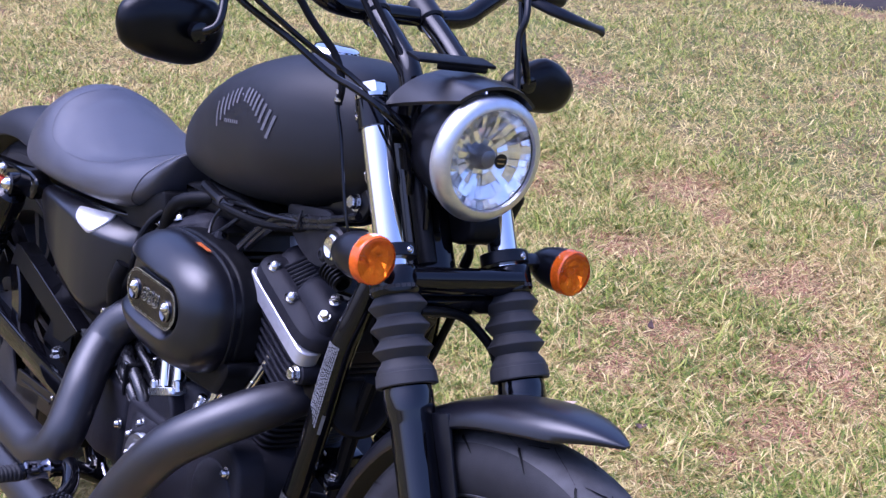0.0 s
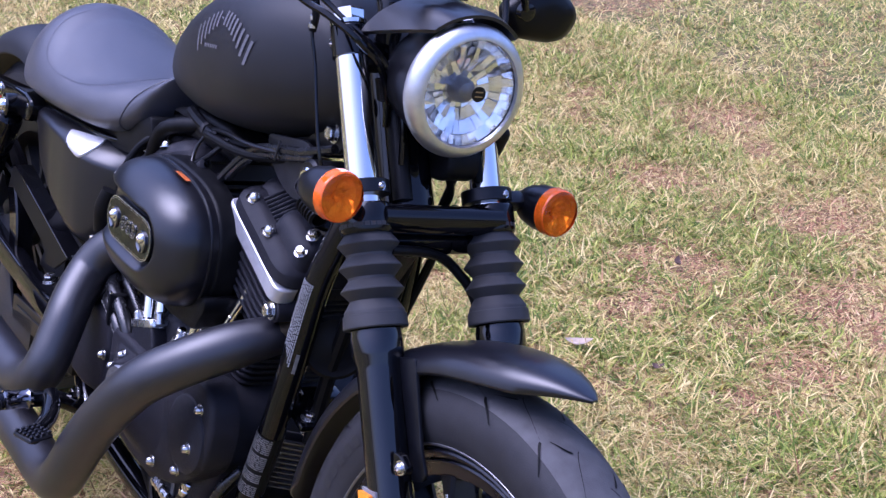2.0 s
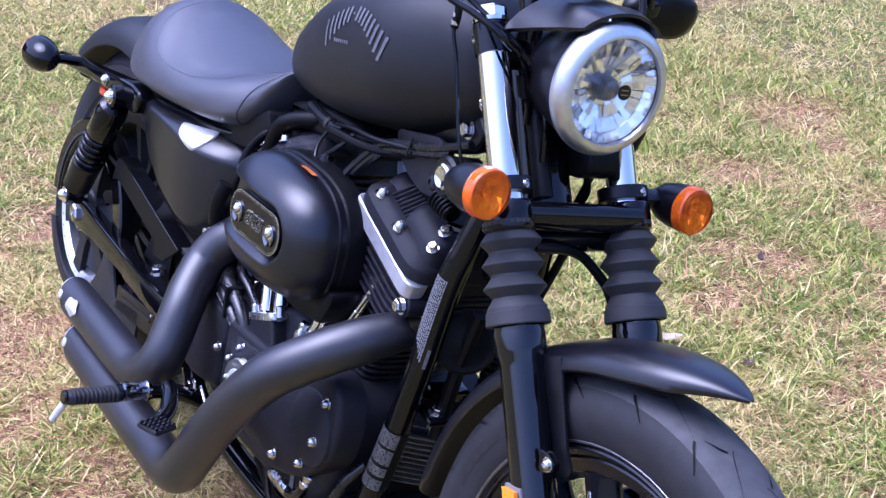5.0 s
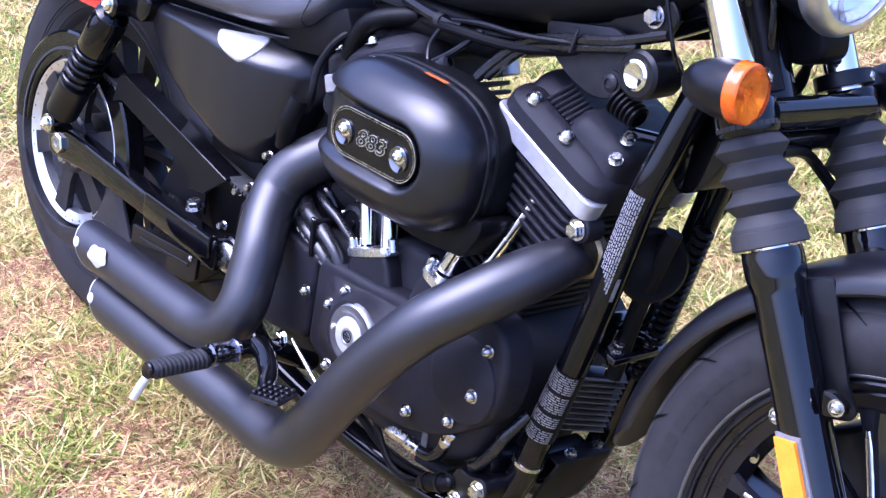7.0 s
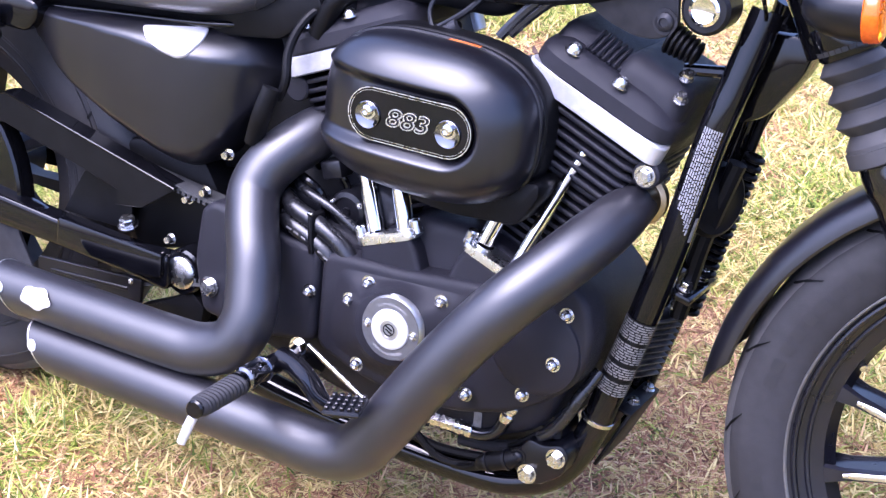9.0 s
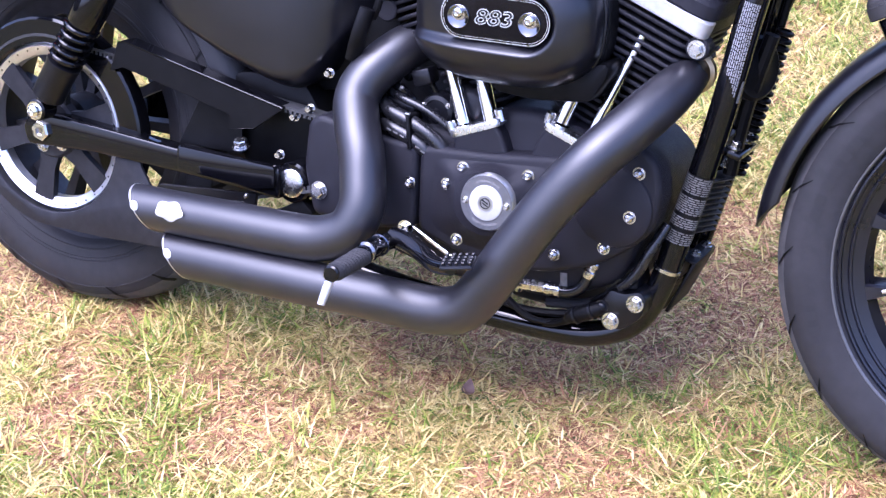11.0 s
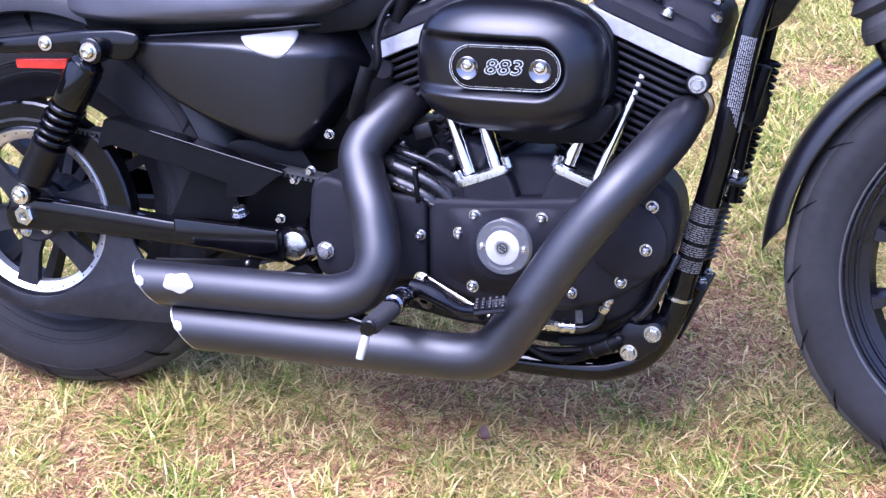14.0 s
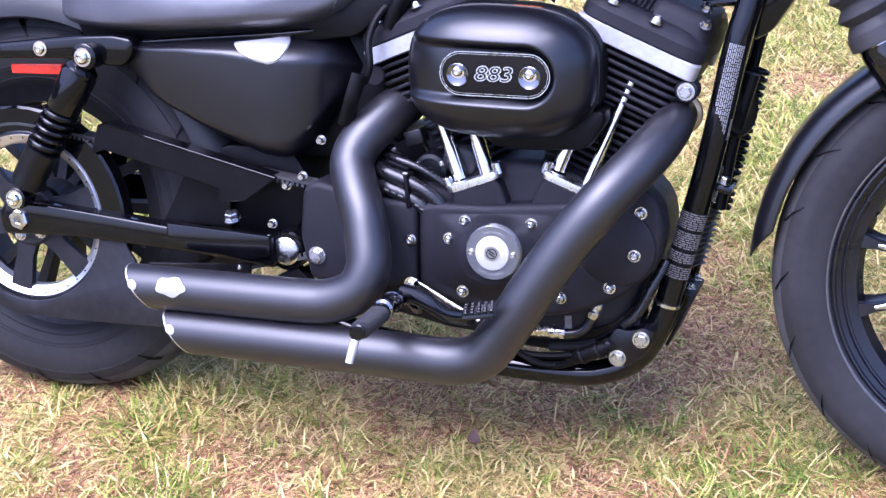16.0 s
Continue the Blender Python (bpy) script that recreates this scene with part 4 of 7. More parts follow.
# -- seat --
bm = bmesh.new()
SEAT = spread([(0.055, 0.029, 0.656, 0.671, 0.683, 2.0), (0.065, 0.081, 0.641, 0.661, 0.735, 2.0), (0.1, 0.117, 0.631, 0.656, 0.775, 2.0), (0.16, 0.139, 0.628, 0.653, 0.793, 2.0), (0.22, 0.149, 0.628, 0.654, 0.7892, 2.0), (0.3, 0.152, 0.631, 0.658, 0.7748, 2.1), (0.4, 0.15, 0.638, 0.666, 0.761, 2.2), (0.48, 0.142, 0.646, 0.676, 0.756, 2.3), (0.54, 0.129, 0.661, 0.691, 0.761, 2.3), (0.58, 0.112, 0.684, 0.716, 0.771, 2.3), (0.608, 0.094, 0.723, 0.753, 0.782, 2.2), (0.628, 0.072, 0.763, 0.78, 0.784, 2.0), (0.636, 0.019, 0.783, 0.79, 0.779, 2.0)], 12)


SEAM = [(0.183, math.pi / 2), (0.185, 1.2), (0.190, 0.92), (0.205, 0.72), (0.231, 0.54), (0.260, 0.45), (0.315, 0.39), (0.376, 0.41), (0.424, 0.48), (0.480, 0.66), (0.515, 0.93), (0.528, 1.26), (0.531, math.pi / 2)]


def seat_panel(x, ang):
    """How far the seat's skin lies under or over its plain section: a sunk panel inside the seam and a puffed edge outside it."""
    u = (x - 0.357) / 0.174
    v = (math.pi / 2 - min(ang, math.pi - ang)) / (math.pi / 2 - 0.39)
    d = 0.09 * (1 - (abs(u) ** 2.3 + abs(v) ** 2.3) ** (1 / 2.3))
    t = max(0.0, min(1.0, d / 0.024 + 0.25))
    return 0.0030 * math.exp(-((d + 0.020) / 0.016) ** 2) - 0.0065 * t * t * (3 - 2 * t)


def seat_point(row, ang, off=0.0):
    """A point on the seat's section: widest low down, a high round top and a short underside."""
    x, w, z0, zw, z1, p = row
    c, s = math.cos(ang), math.sin(ang)
    h = z1 - zw if s > 0 else zw - z0
    dish = 0.005 * max(0.0, 1 - ((x - 0.36) / 0.20) ** 2) * max(0.0, s) ** 4
    off = off + (seat_panel(x, ang) if s > 0 else 0.0)
    return Vector((x, (w + off) * math.copysign(abs(c) ** (2 / p), c), zw + (h + off) * math.copysign(abs(s) ** (2 / p), s) - dish))


loft(bm, [[seat_point(row, 2 * math.pi * k / 120) for k in range(120)] for row in SEAT])
seat = part("seat", bm, VINYL, bike, "black vinyl solo seat with a raised back", smooth=70)

# -- side cover (oil tank) with a bright badge --
def dome(bm, outline, y0, bulge, y_in, rings=10, power=2.2, mid=None, cut=None):
    """A closed shell over an outline of (x, z): flat at the rim, bulged in the middle towards -y."""
    n = len(outline)
    cx = mid[0] if mid else sum(p[0] for p in outline) / n
    cz = mid[1] if mid else sum(p[1] for p in outline) / n
    rows = [[Vector((p[0], y_in, p[1])) for p in outline], [Vector((p[0], y0, p[1])) for p in outline]]
    for i in range(1, rings):
        s = math.cos(math.pi / 2 * i / rings) ** 0.8
        d = bulge * (1 - s ** power) ** (1 / power)
        row = []
        for p in outline:
            x, z = cx + (p[0] - cx) * s, cz + (p[1] - cz) * s
            row.append(Vector((x, y0 - d + (cut(x, z) if cut else 0), z)))
        rows.append(row)
    made = loft(bm, rows, caps=False)
    c = bm.verts.new((cx, y0 - bulge + (cut(cx, cz) if cut else 0), cz))
    last = made[-1]
    for i in range(n):
        bm.faces.new((last[i], last[(i + 1) % n], c))
    bm.faces.new(made[0])


OIL_TOP = [(0.206, 0.616), (0.26, 0.621), (0.34, 0.629), (0.42, 0.636), (0.50, 0.642), (0.54, 0.640), (0.560, 0.625), (0.572, 0.590)]
OIL_LOW = [(0.206, 0.578), (0.23, 0.545), (0.26, 0.520), (0.34, 0.484), (0.42, 0.455), (0.45, 0.448), (0.48, 0.452), (0.50, 0.468), (0.53, 0.518), (0.555, 0.560), (0.572, 0.586)]
OIL_CREASE = [(0.206, 0.608), (0.30, 0.613), (0.38, 0.612), (0.46, 0.603), (0.54, 0.600), (0.572, 0.588)]
OIL_FACE = [(0.206, 0.126), (0.26, 0.138), (0.34, 0.147), (0.42, 0.147), (0.47, 0.140), (0.51, 0.122), (0.54, 0.096), (0.560, 0.066), (0.572, 0.035)]
OIL_TOPY = [(0.206, 0.120), (0.30, 0.126), (0.38, 0.122), (0.44, 0.108), (0.50, 0.084), (0.55, 0.050), (0.572, 0.030)]


def soft(table, v, r=0.02):
    """A table's value, rounded over its corners."""
    return sum(bend(table, v + r * k / 3) for k in range(-3, 4)) / 7


def oil_y(x, z):
    """The y of the oil tank's skin: a flat flank under a crease, a sloped shoulder above, a rolled lower edge."""
    zt, zb, zc, f, t = (soft(q, x, 0.018) for q in (OIL_TOP, OIL_LOW, OIL_CREASE, OIL_FACE, OIL_TOPY))
    zc = min(zc, zt - 0.004)
    up = min(1.0, max(0.0, (z - zc) / (zt - zc)))
    dn = min(1.0, max(0.0, (zc - z) / max(zc - zb, 1e-4)))
    flank_y = f - 0.010 * dn ** 2 - 0.030 * max(0.0, (dn - 0.80) / 0.20) ** 2.4
    return -(flank_y + (t - f) * up ** 1.25)


bm = bmesh.new()
rings = []
for k in range(61):
    x = 0.206 + (0.572 - 0.206) * k / 60
    zt, zb = soft(OIL_TOP, x, 0.018), soft(OIL_LOW, x, 0.018)
    zb = min(zb, zt - 0.004)
    ring = []
    for i in range(41):
        z = zt + (zb - zt) * i / 40
        ring.append(Vector((x, oil_y(x, z), z)))
    rings.append(ring + [Vector((x, -0.012, zb)), Vector((x, -0.012, zt))])
loft(bm, rings)
cover = part("oil_tank", bm, DENIM, bike, "matte black oil tank side cover", smooth=50)
BADGE = round_outline([(0.391, 0.626), (0.475, 0.635), (0.478, 0.622), (0.470, 0.604), (0.456, 0.597), (0.434, 0.602), (0.408, 0.613)], 0.007, 4)
bm = bmesh.new()
bc = Vector((sum(p[0] for p in BADGE) / len(BADGE), sum(p[1] for p in BADGE) / len(BADGE)))
rows = []
for sc, dy in ((1.0, -0.004), (1.0, 0.0024), (0.97, 0.0034), (0.7, 0.0038), (0.4, 0.0038), (0.1, 0.0038)):
    rows.append([Vector((q.x, oil_y(q.x, q.y) - dy * 0.7, q.y + dy * 0.7)) for q in (bc + (Vector(p) - bc) * sc for p in BADGE)])
loft(bm, rows)
part("badge", bm, FACED, cover, "bright silver shield badge")

# -- engine --
CR = Vector((0.838, 0, 0.252))


def cyl_frame(sign):
    a = radians(22.5) * sign
    return Vector((math.sin(a), 0, math.cos(a))), Vector((math.cos(a), 0, -math.sin(a)))


def plate_ring(o, ax, sx, d, hx, y0, y1, corner, n=5):
    """A rounded rectangle square to the cylinder's axis at distance d, half length hx, from y0 to y1."""
    pts = round_outline([(-hx, y0), (hx, y0), (hx, y1), (-hx, y1)], corner, n)
    return [o + ax * d + sx * p[0] + Vector((0, p[1], 0)) for p in pts]


for sign, name in ((1, "front_cylinder"), (-1, "rear_cylinder")):
    ax, sx = cyl_frame(sign)
    bm = bmesh.new()
    slim = 0.012 if sign < 0 else 0.0
    tube(bm, [CR + ax * 0.12, CR + ax * 0.40], 0.055 - slim, 32)
    body = part(name, bm, WRINKLE, bike, "black finned air-cooled cylinder")
    # fins, one by one
    k = 0
    d = 0.222
    while d < 0.405:
        bm = bmesh.new()
        t = (d - 0.222) / 0.19
        hx, hy = (0.070 - 1.4 * slim + 0.004 * t, 0.078 + 0.006 * t) if d < 0.335 else (0.088, 0.092)
        th = 0.0028
        loft(bm, [plate_ring(CR, ax, sx, d - th, hx - 0.001, -hy + 0.001, hy - 0.001, 0.03), plate_ring(CR, ax, sx, d - th * 0.4, hx, -hy, hy, 0.03), plate_ring(CR, ax, sx, d + th * 0.4, hx, -hy, hy, 0.03), plate_ring(CR, ax, sx, d + th, hx - 0.001, -hy + 0.001, hy - 0.001, 0.03)])
        part("cooling_fin", bm, WRINKLE, body)
        d += 0.0118
    # bright rocker base
    bm = bmesh.new()
    loft(bm, [plate_ring(CR, ax, sx, q, hx, -hy, hy, 0.040) for q, hx, hy in ((0.408, 0.090, 0.094), (0.433, 0.090, 0.094))])
    base = part("rocker_base", bm, WRINKLE, body)
    for y0, y1 in ((-1, -0.060), (0.060, 1)):
        bm = bmesh.new()
        loft(bm, [plate_ring(CR, ax, sx, q, hx, max(y0, -hy), min(y1, hy), 0.018 if hx < 0.094 else 0.019) for q, hx, hy in ((0.408, 0.092, 0.096), (0.410, 0.095, 0.099), (0.431, 0.095, 0.099), (0.433, 0.093, 0.097))])
        part("band", bm, GREYBAND, base, "bare silver rocker base band")
    # rocker cover: a skirt, sloped shoulders, and a raised ridge along the middle
    bm = bmesh.new()
    loft(bm, [plate_ring(CR, ax, sx, q, hx, -hy, hy, c) for q, hx, hy, c in ((0.433, 0.094, 0.098, 0.040), (0.436, 0.096, 0.100, 0.040), (0.452, 0.095, 0.099, 0.040), (0.458, 0.092, 0.095, 0.038), (0.466, 0.078, 0.088, 0.034), (0.470, 0.070, 0.080, 0.03))])
    top = part("rocker_cover", bm, WRINKLE, body, "textured black rocker cover", smooth=30)
    bm = bmesh.new()
    loft(bm, [plate_ring(CR, ax, sx, q, hx, y0, y1, c) for q, hx, y0, y1, c in ((0.456, 0.092, -0.070, 0.096, 0.024), (0.474, 0.090, -0.062, 0.094, 0.024), (0.483, 0.085, -0.054, 0.088, 0.022), (0.487, 0.076, -0.044, 0.078, 0.018))])
    part("cover_ridge", bm, WRINKLE, top, smooth=30)
    for u in range(7):
        bm = bmesh.new()
        p0 = CR + ax * 0.4715 + sx * (-0.046 + 0.0075 * u) + Vector((0, -0.076, 0))
        p1 = CR + ax * 0.491 + sx * (-0.046 + 0.0075 * u) + Vector((0, -0.046, 0))
        tube(bm, [p0, p1], 0.0026, 6, 1)
        part("cover_rib", bm, WRINKLE, top)
    q = Vector((0, -1, 0)).rotation_difference(ax).to_matrix().to_4x4()
    bm = bmesh.new()
    o = CR + sx * (0.040 * sign)
    loft(bm, [plate_ring(o, ax, sx, q, hx, -hy, hy, c) for q, hx, hy, c in ((0.452, 0.050, 0.084, 0.026), (0.478, 0.047, 0.079, 0.026), (0.490, 0.044, 0.074, 0.024), (0.497, 0.037, 0.064, 0.020), (0.499, 0.030, 0.056, 0.016))])
    part("cover_block", bm, WRINKLE, top, smooth=40)
    for u, y in ((-0.0545, -0.086), (0.0125, -0.089), (-0.0545, 0.086), (0.0125, 0.089)):
        p = CR + ax * 0.464 + sx * u + Vector((0, y, 0))
        bm = bmesh.new()
        bolt_mesh(bm, 0.0085, 0.010, "button")
        ob = part("bolt", bm, STEEL, top)
        ob.matrix_basis = Matrix.Translation(p) @ q
    # heads' side mount boss and bolt
    bm = bmesh.new()
    lathe(bm, CR + ax * 0.394 + sx * (0.091 * sign) + Vector((0, -0.062, 0)), (0, -1, 0), [(0, 0), (0, 0.0165), (0.026, 0.0165), (0.028, 0.0145), (0.028, 0)], 22)
    part("mount_boss", bm, WRINKLE, body)
bolts([(1.073, -0.092, 0.581)], 0.0095, 0.010, "hex", label="zinc exhaust flange bolt")

# crankcase
bm = bmesh.new()
slab(bm, [(0.50, 0.41), (0.60, 0.42), (0.74, 0.43), (0.80, 0.47), (0.868, 0.474), (0.92, 0.455), (0.98, 0.430), (1.025, 0.390), (1.032, 0.33), (1.00, 0.24), (0.90, 0.195), (0.72, 0.20), (0.58, 0.235), (0.50, 0.29)], -0.112, 0.13, 0.02, 3, 0.03)
part("crankcase", bm, WRINKLE, bike, "black engine case")
# cam cover with a rounded front bump
CAM = round_outline([(0.692, 0.404), (0.80, 0.408), (0.92, 0.420), (0.975, 0.446), (1.022, 0.455), (1.052, 0.430), (1.060, 0.385), (1.050, 0.335), (1.015, 0.300), (0.965, 0.268), (0.90, 0.248), (0.83, 0.243), (0.76, 0.252), (0.692, 0.276)], 0.018, 4)
bm = bmesh.new()
slab(bm, CAM, -0.145, -0.10, 0.010, 4)
cam_cover = part("cam_cover", bm, WRINKLE, bike, "textured black cam cover")
bm = bmesh.new()
lathe(bm, (0.992, -0.138, 0.362), (0, -1, 0), [(0, 0.060), (0.010, 0.056), (0.015, 0.046), (0.016, 0.0)], 40)
part("cover_bulge", bm, WRINKLE, cam_cover)
bm = bmesh.new()
NOSE = (0.812, 0.344)
rings = []
for k in range(15):
    u = 1 - k / 14
    ring = []
    for i in range(72):
        g = 2 * math.pi * i / 72
        d = Vector((math.cos(g), math.sin(g)))
        far = 0.120
        for p, q in zip(CAM, CAM[1:] + CAM[:1]):
            p, q = Vector(p) - Vector(NOSE), Vector(q) - Vector(NOSE)
            det = d.x * (q - p).y - d.y * (q - p).x
            if abs(det) > 1e-9:
                w, v = (p.x * (q - p).y - p.y * (q - p).x) / det, (p.x * d.y - p.y * d.x) / det
                if w > 0 and -1e-6 <= v <= 1 + 1e-6:
                    far = min(far, w - 0.010)
        r = 0.045 + (far - 0.045) * u
        x, z = NOSE[0] + r * d.x, NOSE[1] + r * d.y
        ring.append(Vector((x, -0.1435 - 0.034 * (1 - u) ** 2 * (1 + 1.1 * (NOSE[1] - z) / 0.1 * u), z)))
    rings.append(ring)
loft(bm, rings)
part("nose_cone", bm, WRINKLE, cam_cover, "raised cast boss round the timer cover", smooth=60)
bm = bmesh.new()
slab(bm, round_outline([(0.505, 0.412), (0.525, 0.426), (0.60, 0.410), (0.689, 0.403), (0.689, 0.277), (0.60, 0.262), (0.515, 0.270), (0.498, 0.34)], 0.014, 4), -0.145, -0.08, 0.010, 4)
part("sprocket_cover", bm, WRINKLE, bike, "textured black sprocket cover")
bolts([(0.768, -0.154, 0.385), (0.868, -0.153, 0.388), (1.026, -0.147, 0.415), (1.020, -0.154, 0.354), (0.984, -0.148, 0.302), (0.913, -0.152, 0.281), (0.769, -0.168, 0.282), (0.745, -0.158, 0.358), (0.681, -0.148, 0.348)], 0.0069, 0.009, parent=cam_cover)
bolts([(0.528, -0.147, 0.310)], 0.0105, 0.009, "hex")
# timer cover
bm = bmesh.new()
lathe(bm, (0.819, -0.172, 0.348), (0, -1, 0), [(0, 0.042), (0.004, 0.042), (0.009, 0.039), (0.010, 0.027), (0.011, 0.026)], 56)
tc = part("timer_cover", bm, SILVER, cam_cover, "round machined timer cover")
bm = bmesh.new()
lathe(bm, (0.819, -0.1825, 0.348), (0, -1, 0), [(0, 0.0392), (0.0006, 0.0392), (0.0006, 0.0255), (0, 0.0255)], 56)
part("dark_ring", bm, TURNED_DARK, tc, "grey ring with faint marks")
bm = bmesh.new()
lathe(bm, (0.819, -0.1830, 0.348), (0, -1, 0), [(0, 0.0255), (0.002, 0.025), (0.003, 0.022), (0.003, 0.0)], 48)
part("centre_disc", bm, FACED, tc)
bm = bmesh.new()
lathe(bm, (0.819, -0.1856, 0.348), (0, -1, 0), [(0, 0.0125), (0.0008, 0.0122), (0.0008, 0.0095), (0.0004, 0.0092), (0.0004, 0)], 32)
part("centre_boss", bm, TURNED, tc)
bm = bmesh.new()
lathe(bm, (0.819, -0.1862, 0.348), (0, -1, 0), [(0, 0.0078), (0.0006, 0.0078), (0.0006, 0.0066), (0, 0.0066)], 28)
for z in (-0.0025, 0.0015):
    box(bm, (0.819, -0.1864, 0.3485 + z), (0.010, 0.0008, 0.0016), Euler((0, 0.5, 0)).to_matrix())
part("disc_mark", bm, DARKPRINT, tc, "small dark mark of plain bars", smooth=0)
for a0 in (50, 230):
    bm = bmesh.new()
    for k in range(17):
        a, b = radians(a0 + k * 4.5), radians(a0 + k * 4.5 + 4.5)
        bm.faces.new([bm.verts.new((0.819 + q * math.cos(g), -0.1836, 0.348 + q * math.sin(g))) for g, q in ((a, 0.030), (a, 0.0332), (b, 0.0332), (b, 0.030))])
    bmesh.ops.remove_doubles(bm, verts=bm.verts, dist=0.0002)
    part("ring_print", bm, FADED, tc, "ring print as a plain arc", smooth=0)
bolts([(0.7875, -0.1830, 0.348), (0.8505, -0.1830, 0.348)], 0.0045, 0.004, parent=tc)

# tappet blocks with chrome pushrod tubes
for sgn, foot, rods in ((-1, (0.779, 0.421), (((0.750, 0.428), (0.712, 0.522)), ((0.791, 0.440), (0.758, 0.530)))), (1, (0.910, 0.428), (((0.893, 0.452), (0.925, 0.545)), ((0.938, 0.440), (0.992, 0.590))))):
    ax, sx = cyl_frame(sgn * 0.92)
    o = Vector((foot[0], 0, foot[1]))
    bm = bmesh.new()
    loft(bm, [plate_ring(o, ax, sx, q, hx, -0.136, -0.08, 0.008) for q, hx in ((-0.03, 0.040), (0.0, 0.040), (0.012, 0.036))])
    tb = part("tappet_block", bm, WRINKLE, bike, "black tappet block")
    bm = bmesh.new()
    loft(bm, [plate_ring(o, ax, sx, q, hx, -0.137, -0.084, 0.012) for q, hx in ((0.013, 0.040), (0.015, 0.042), (0.022, 0.042), (0.024, 0.040))])
    part("tube_clamp", bm, BRUSHED, tb, "chrome pushrod clamp")
    for (x0, z0), (x1, z1) in rods:
        bm = bmesh.new()
        a, b = Vector((x0, -0.112, z0)), Vector((x1, -0.098 if z1 < 0.56 else -0.078, z1))
        ln, f = (b - a).length, 0.72 if z1 > 0.56 else 1.0
        lathe(bm, a - (b - a) * 0.12, b - a, [(0, 0.0150), (0.018, 0.0150), (0.021, 0.0112 * f), (ln * 0.72, 0.0112 * f), (ln * 0.725, 0.0102 * f), (ln * 1.12, 0.0102 * f), (ln * 1.12, 0.0)], 20)
        part("pushrod_tube", bm, CHROME, bike, "chrome pushrod tube")
    for u in (-0.040, 0.040):
        bm = bmesh.new()
        lathe(bm, o + ax * 0.018 + sx * u + Vector((0, -0.122, 0)), ax, [(0, 0.0072), (0.016, 0.0072), (0.018, 0.0055), (0.018, 0)], 12)
        part("bolt", bm, STEEL, tb)

# -- air cleaner --
AC = (0.818, 0.604)


def oval(hx, hz, p=2.7, n=64, c=AC, tilt=-0.02):
    out = []
    for k in range(n):
        a = 2 * math.pi * k / n
        ca, sa = math.cos(a), math.sin(a)
        x, z = hx * math.copysign(abs(ca) ** (2 / p), ca), hz * math.copysign(abs(sa) ** (2 / p), sa)
        out.append((c[0] + x * math.cos(tilt) - z * math.sin(tilt), c[1] + x * math.sin(tilt) + z * math.cos(tilt)))
    return out


def smooth_step(v):
    v = min(1.0, max(0.0, v))
    return v * v * (3 - 2 * v)


def face_cut(x, z):
    """The flat band let into the cover: open at the rear edge, round at the front end."""
    dx = max(0.0, x - 0.868)
    d = math.hypot(dx, z - 0.609 + 0.02 * (x - 0.824))
    return 0.016 * (1 - smooth_step((d - 0.031) / 0.015))


bm = bmesh.new()
slab(bm, oval(0.143, 0.0965), -0.124, -0.090, 0.006, 3)
ac = part("air_cleaner", bm, PLASTIC, bike, "oval black air cleaner")
bm = bmesh.new()
dome(bm, oval(0.140, 0.0935, n=180), -0.136, 0.077, -0.122, 72, 2.45, AC, face_cut)
part("cover", bm, DENIM, ac, "semi-gloss black air cleaner cover", smooth=60)
bm = bmesh.new()
loft(bm, [[Vector((p[0], y, p[1])) for p in oval(0.140 + d, 0.0935 + d)] for d, y in ((0.0, -0.137), (0.0022, -0.1362), (0.0030, -0.1345), (0.0030, -0.1325), (0.0, -0.1310))], caps=False)
part("cover_lip", bm, SATIN, ac, "thin rolled lip round the cover")
bm = bmesh.new()
FACE_Y = -0.197


def stadium(hx, r, c=(0.826, 0.609), n=12):
    pts = []
    for k in range(n + 1):
        a = -math.pi / 2 + math.pi * k / n
        pts.append((c[0] + hx - r + r * math.cos(a), c[1] + r * math.sin(a)))
    for k in range(n + 1):
        a = math.pi / 2 + math.pi * k / n
        pts.append((c[0] - hx + r + r * math.cos(a), c[1] + r * math.sin(a)))
    return pts


slab(bm, stadium(0.080, 0.031), FACE_Y - 0.004, FACE_Y + 0.02, 0.001, 1)
plate = part("face_plate", bm, GLOSS, ac, "black inset plate with silver outline")
bm = bmesh.new()
for hx, r, wide in ((0.080, 0.031, 0.0011), (0.0768, 0.0278, 0.0005)):
    line = [Vector((p[0], FACE_Y - 0.0045, p[1])) for p in stadium(hx, r)]
    inner = [Vector((p[0], FACE_Y - 0.0045, p[1])) for p in stadium(hx - wide, r - wide)]
    a = [bm.verts.new(v) for v in line]
    b = [bm.verts.new(v) for v in inner]
    ring_faces(bm, a, b)
part("plate_outline", bm, BRUSHED, ac, "thin silver outline", smooth=0)
for k, x in enumerate((0.773, 0.877)):
    bm = bmesh.new()
    lathe(bm, (x, FACE_Y - 0.0035, 0.607), (0, -1, 0), [(0, 0.0160), (0.0030, 0.0160), (0.0034, 0.0154), (0.0022, 0.0125), (0.0010, 0.0085), (0.0006, 0)], 36)
    part("screw_cup", bm, DARKCHROME, ac, "dished bright screw seat")
    bm = bmesh.new()
    bolt_mesh(bm, 0.0078, 0.007)
    ob = part("screw", bm, CHROME, ac)
    ob.matrix_basis = Matrix.Translation((x, FACE_Y - 0.0045, 0.612))
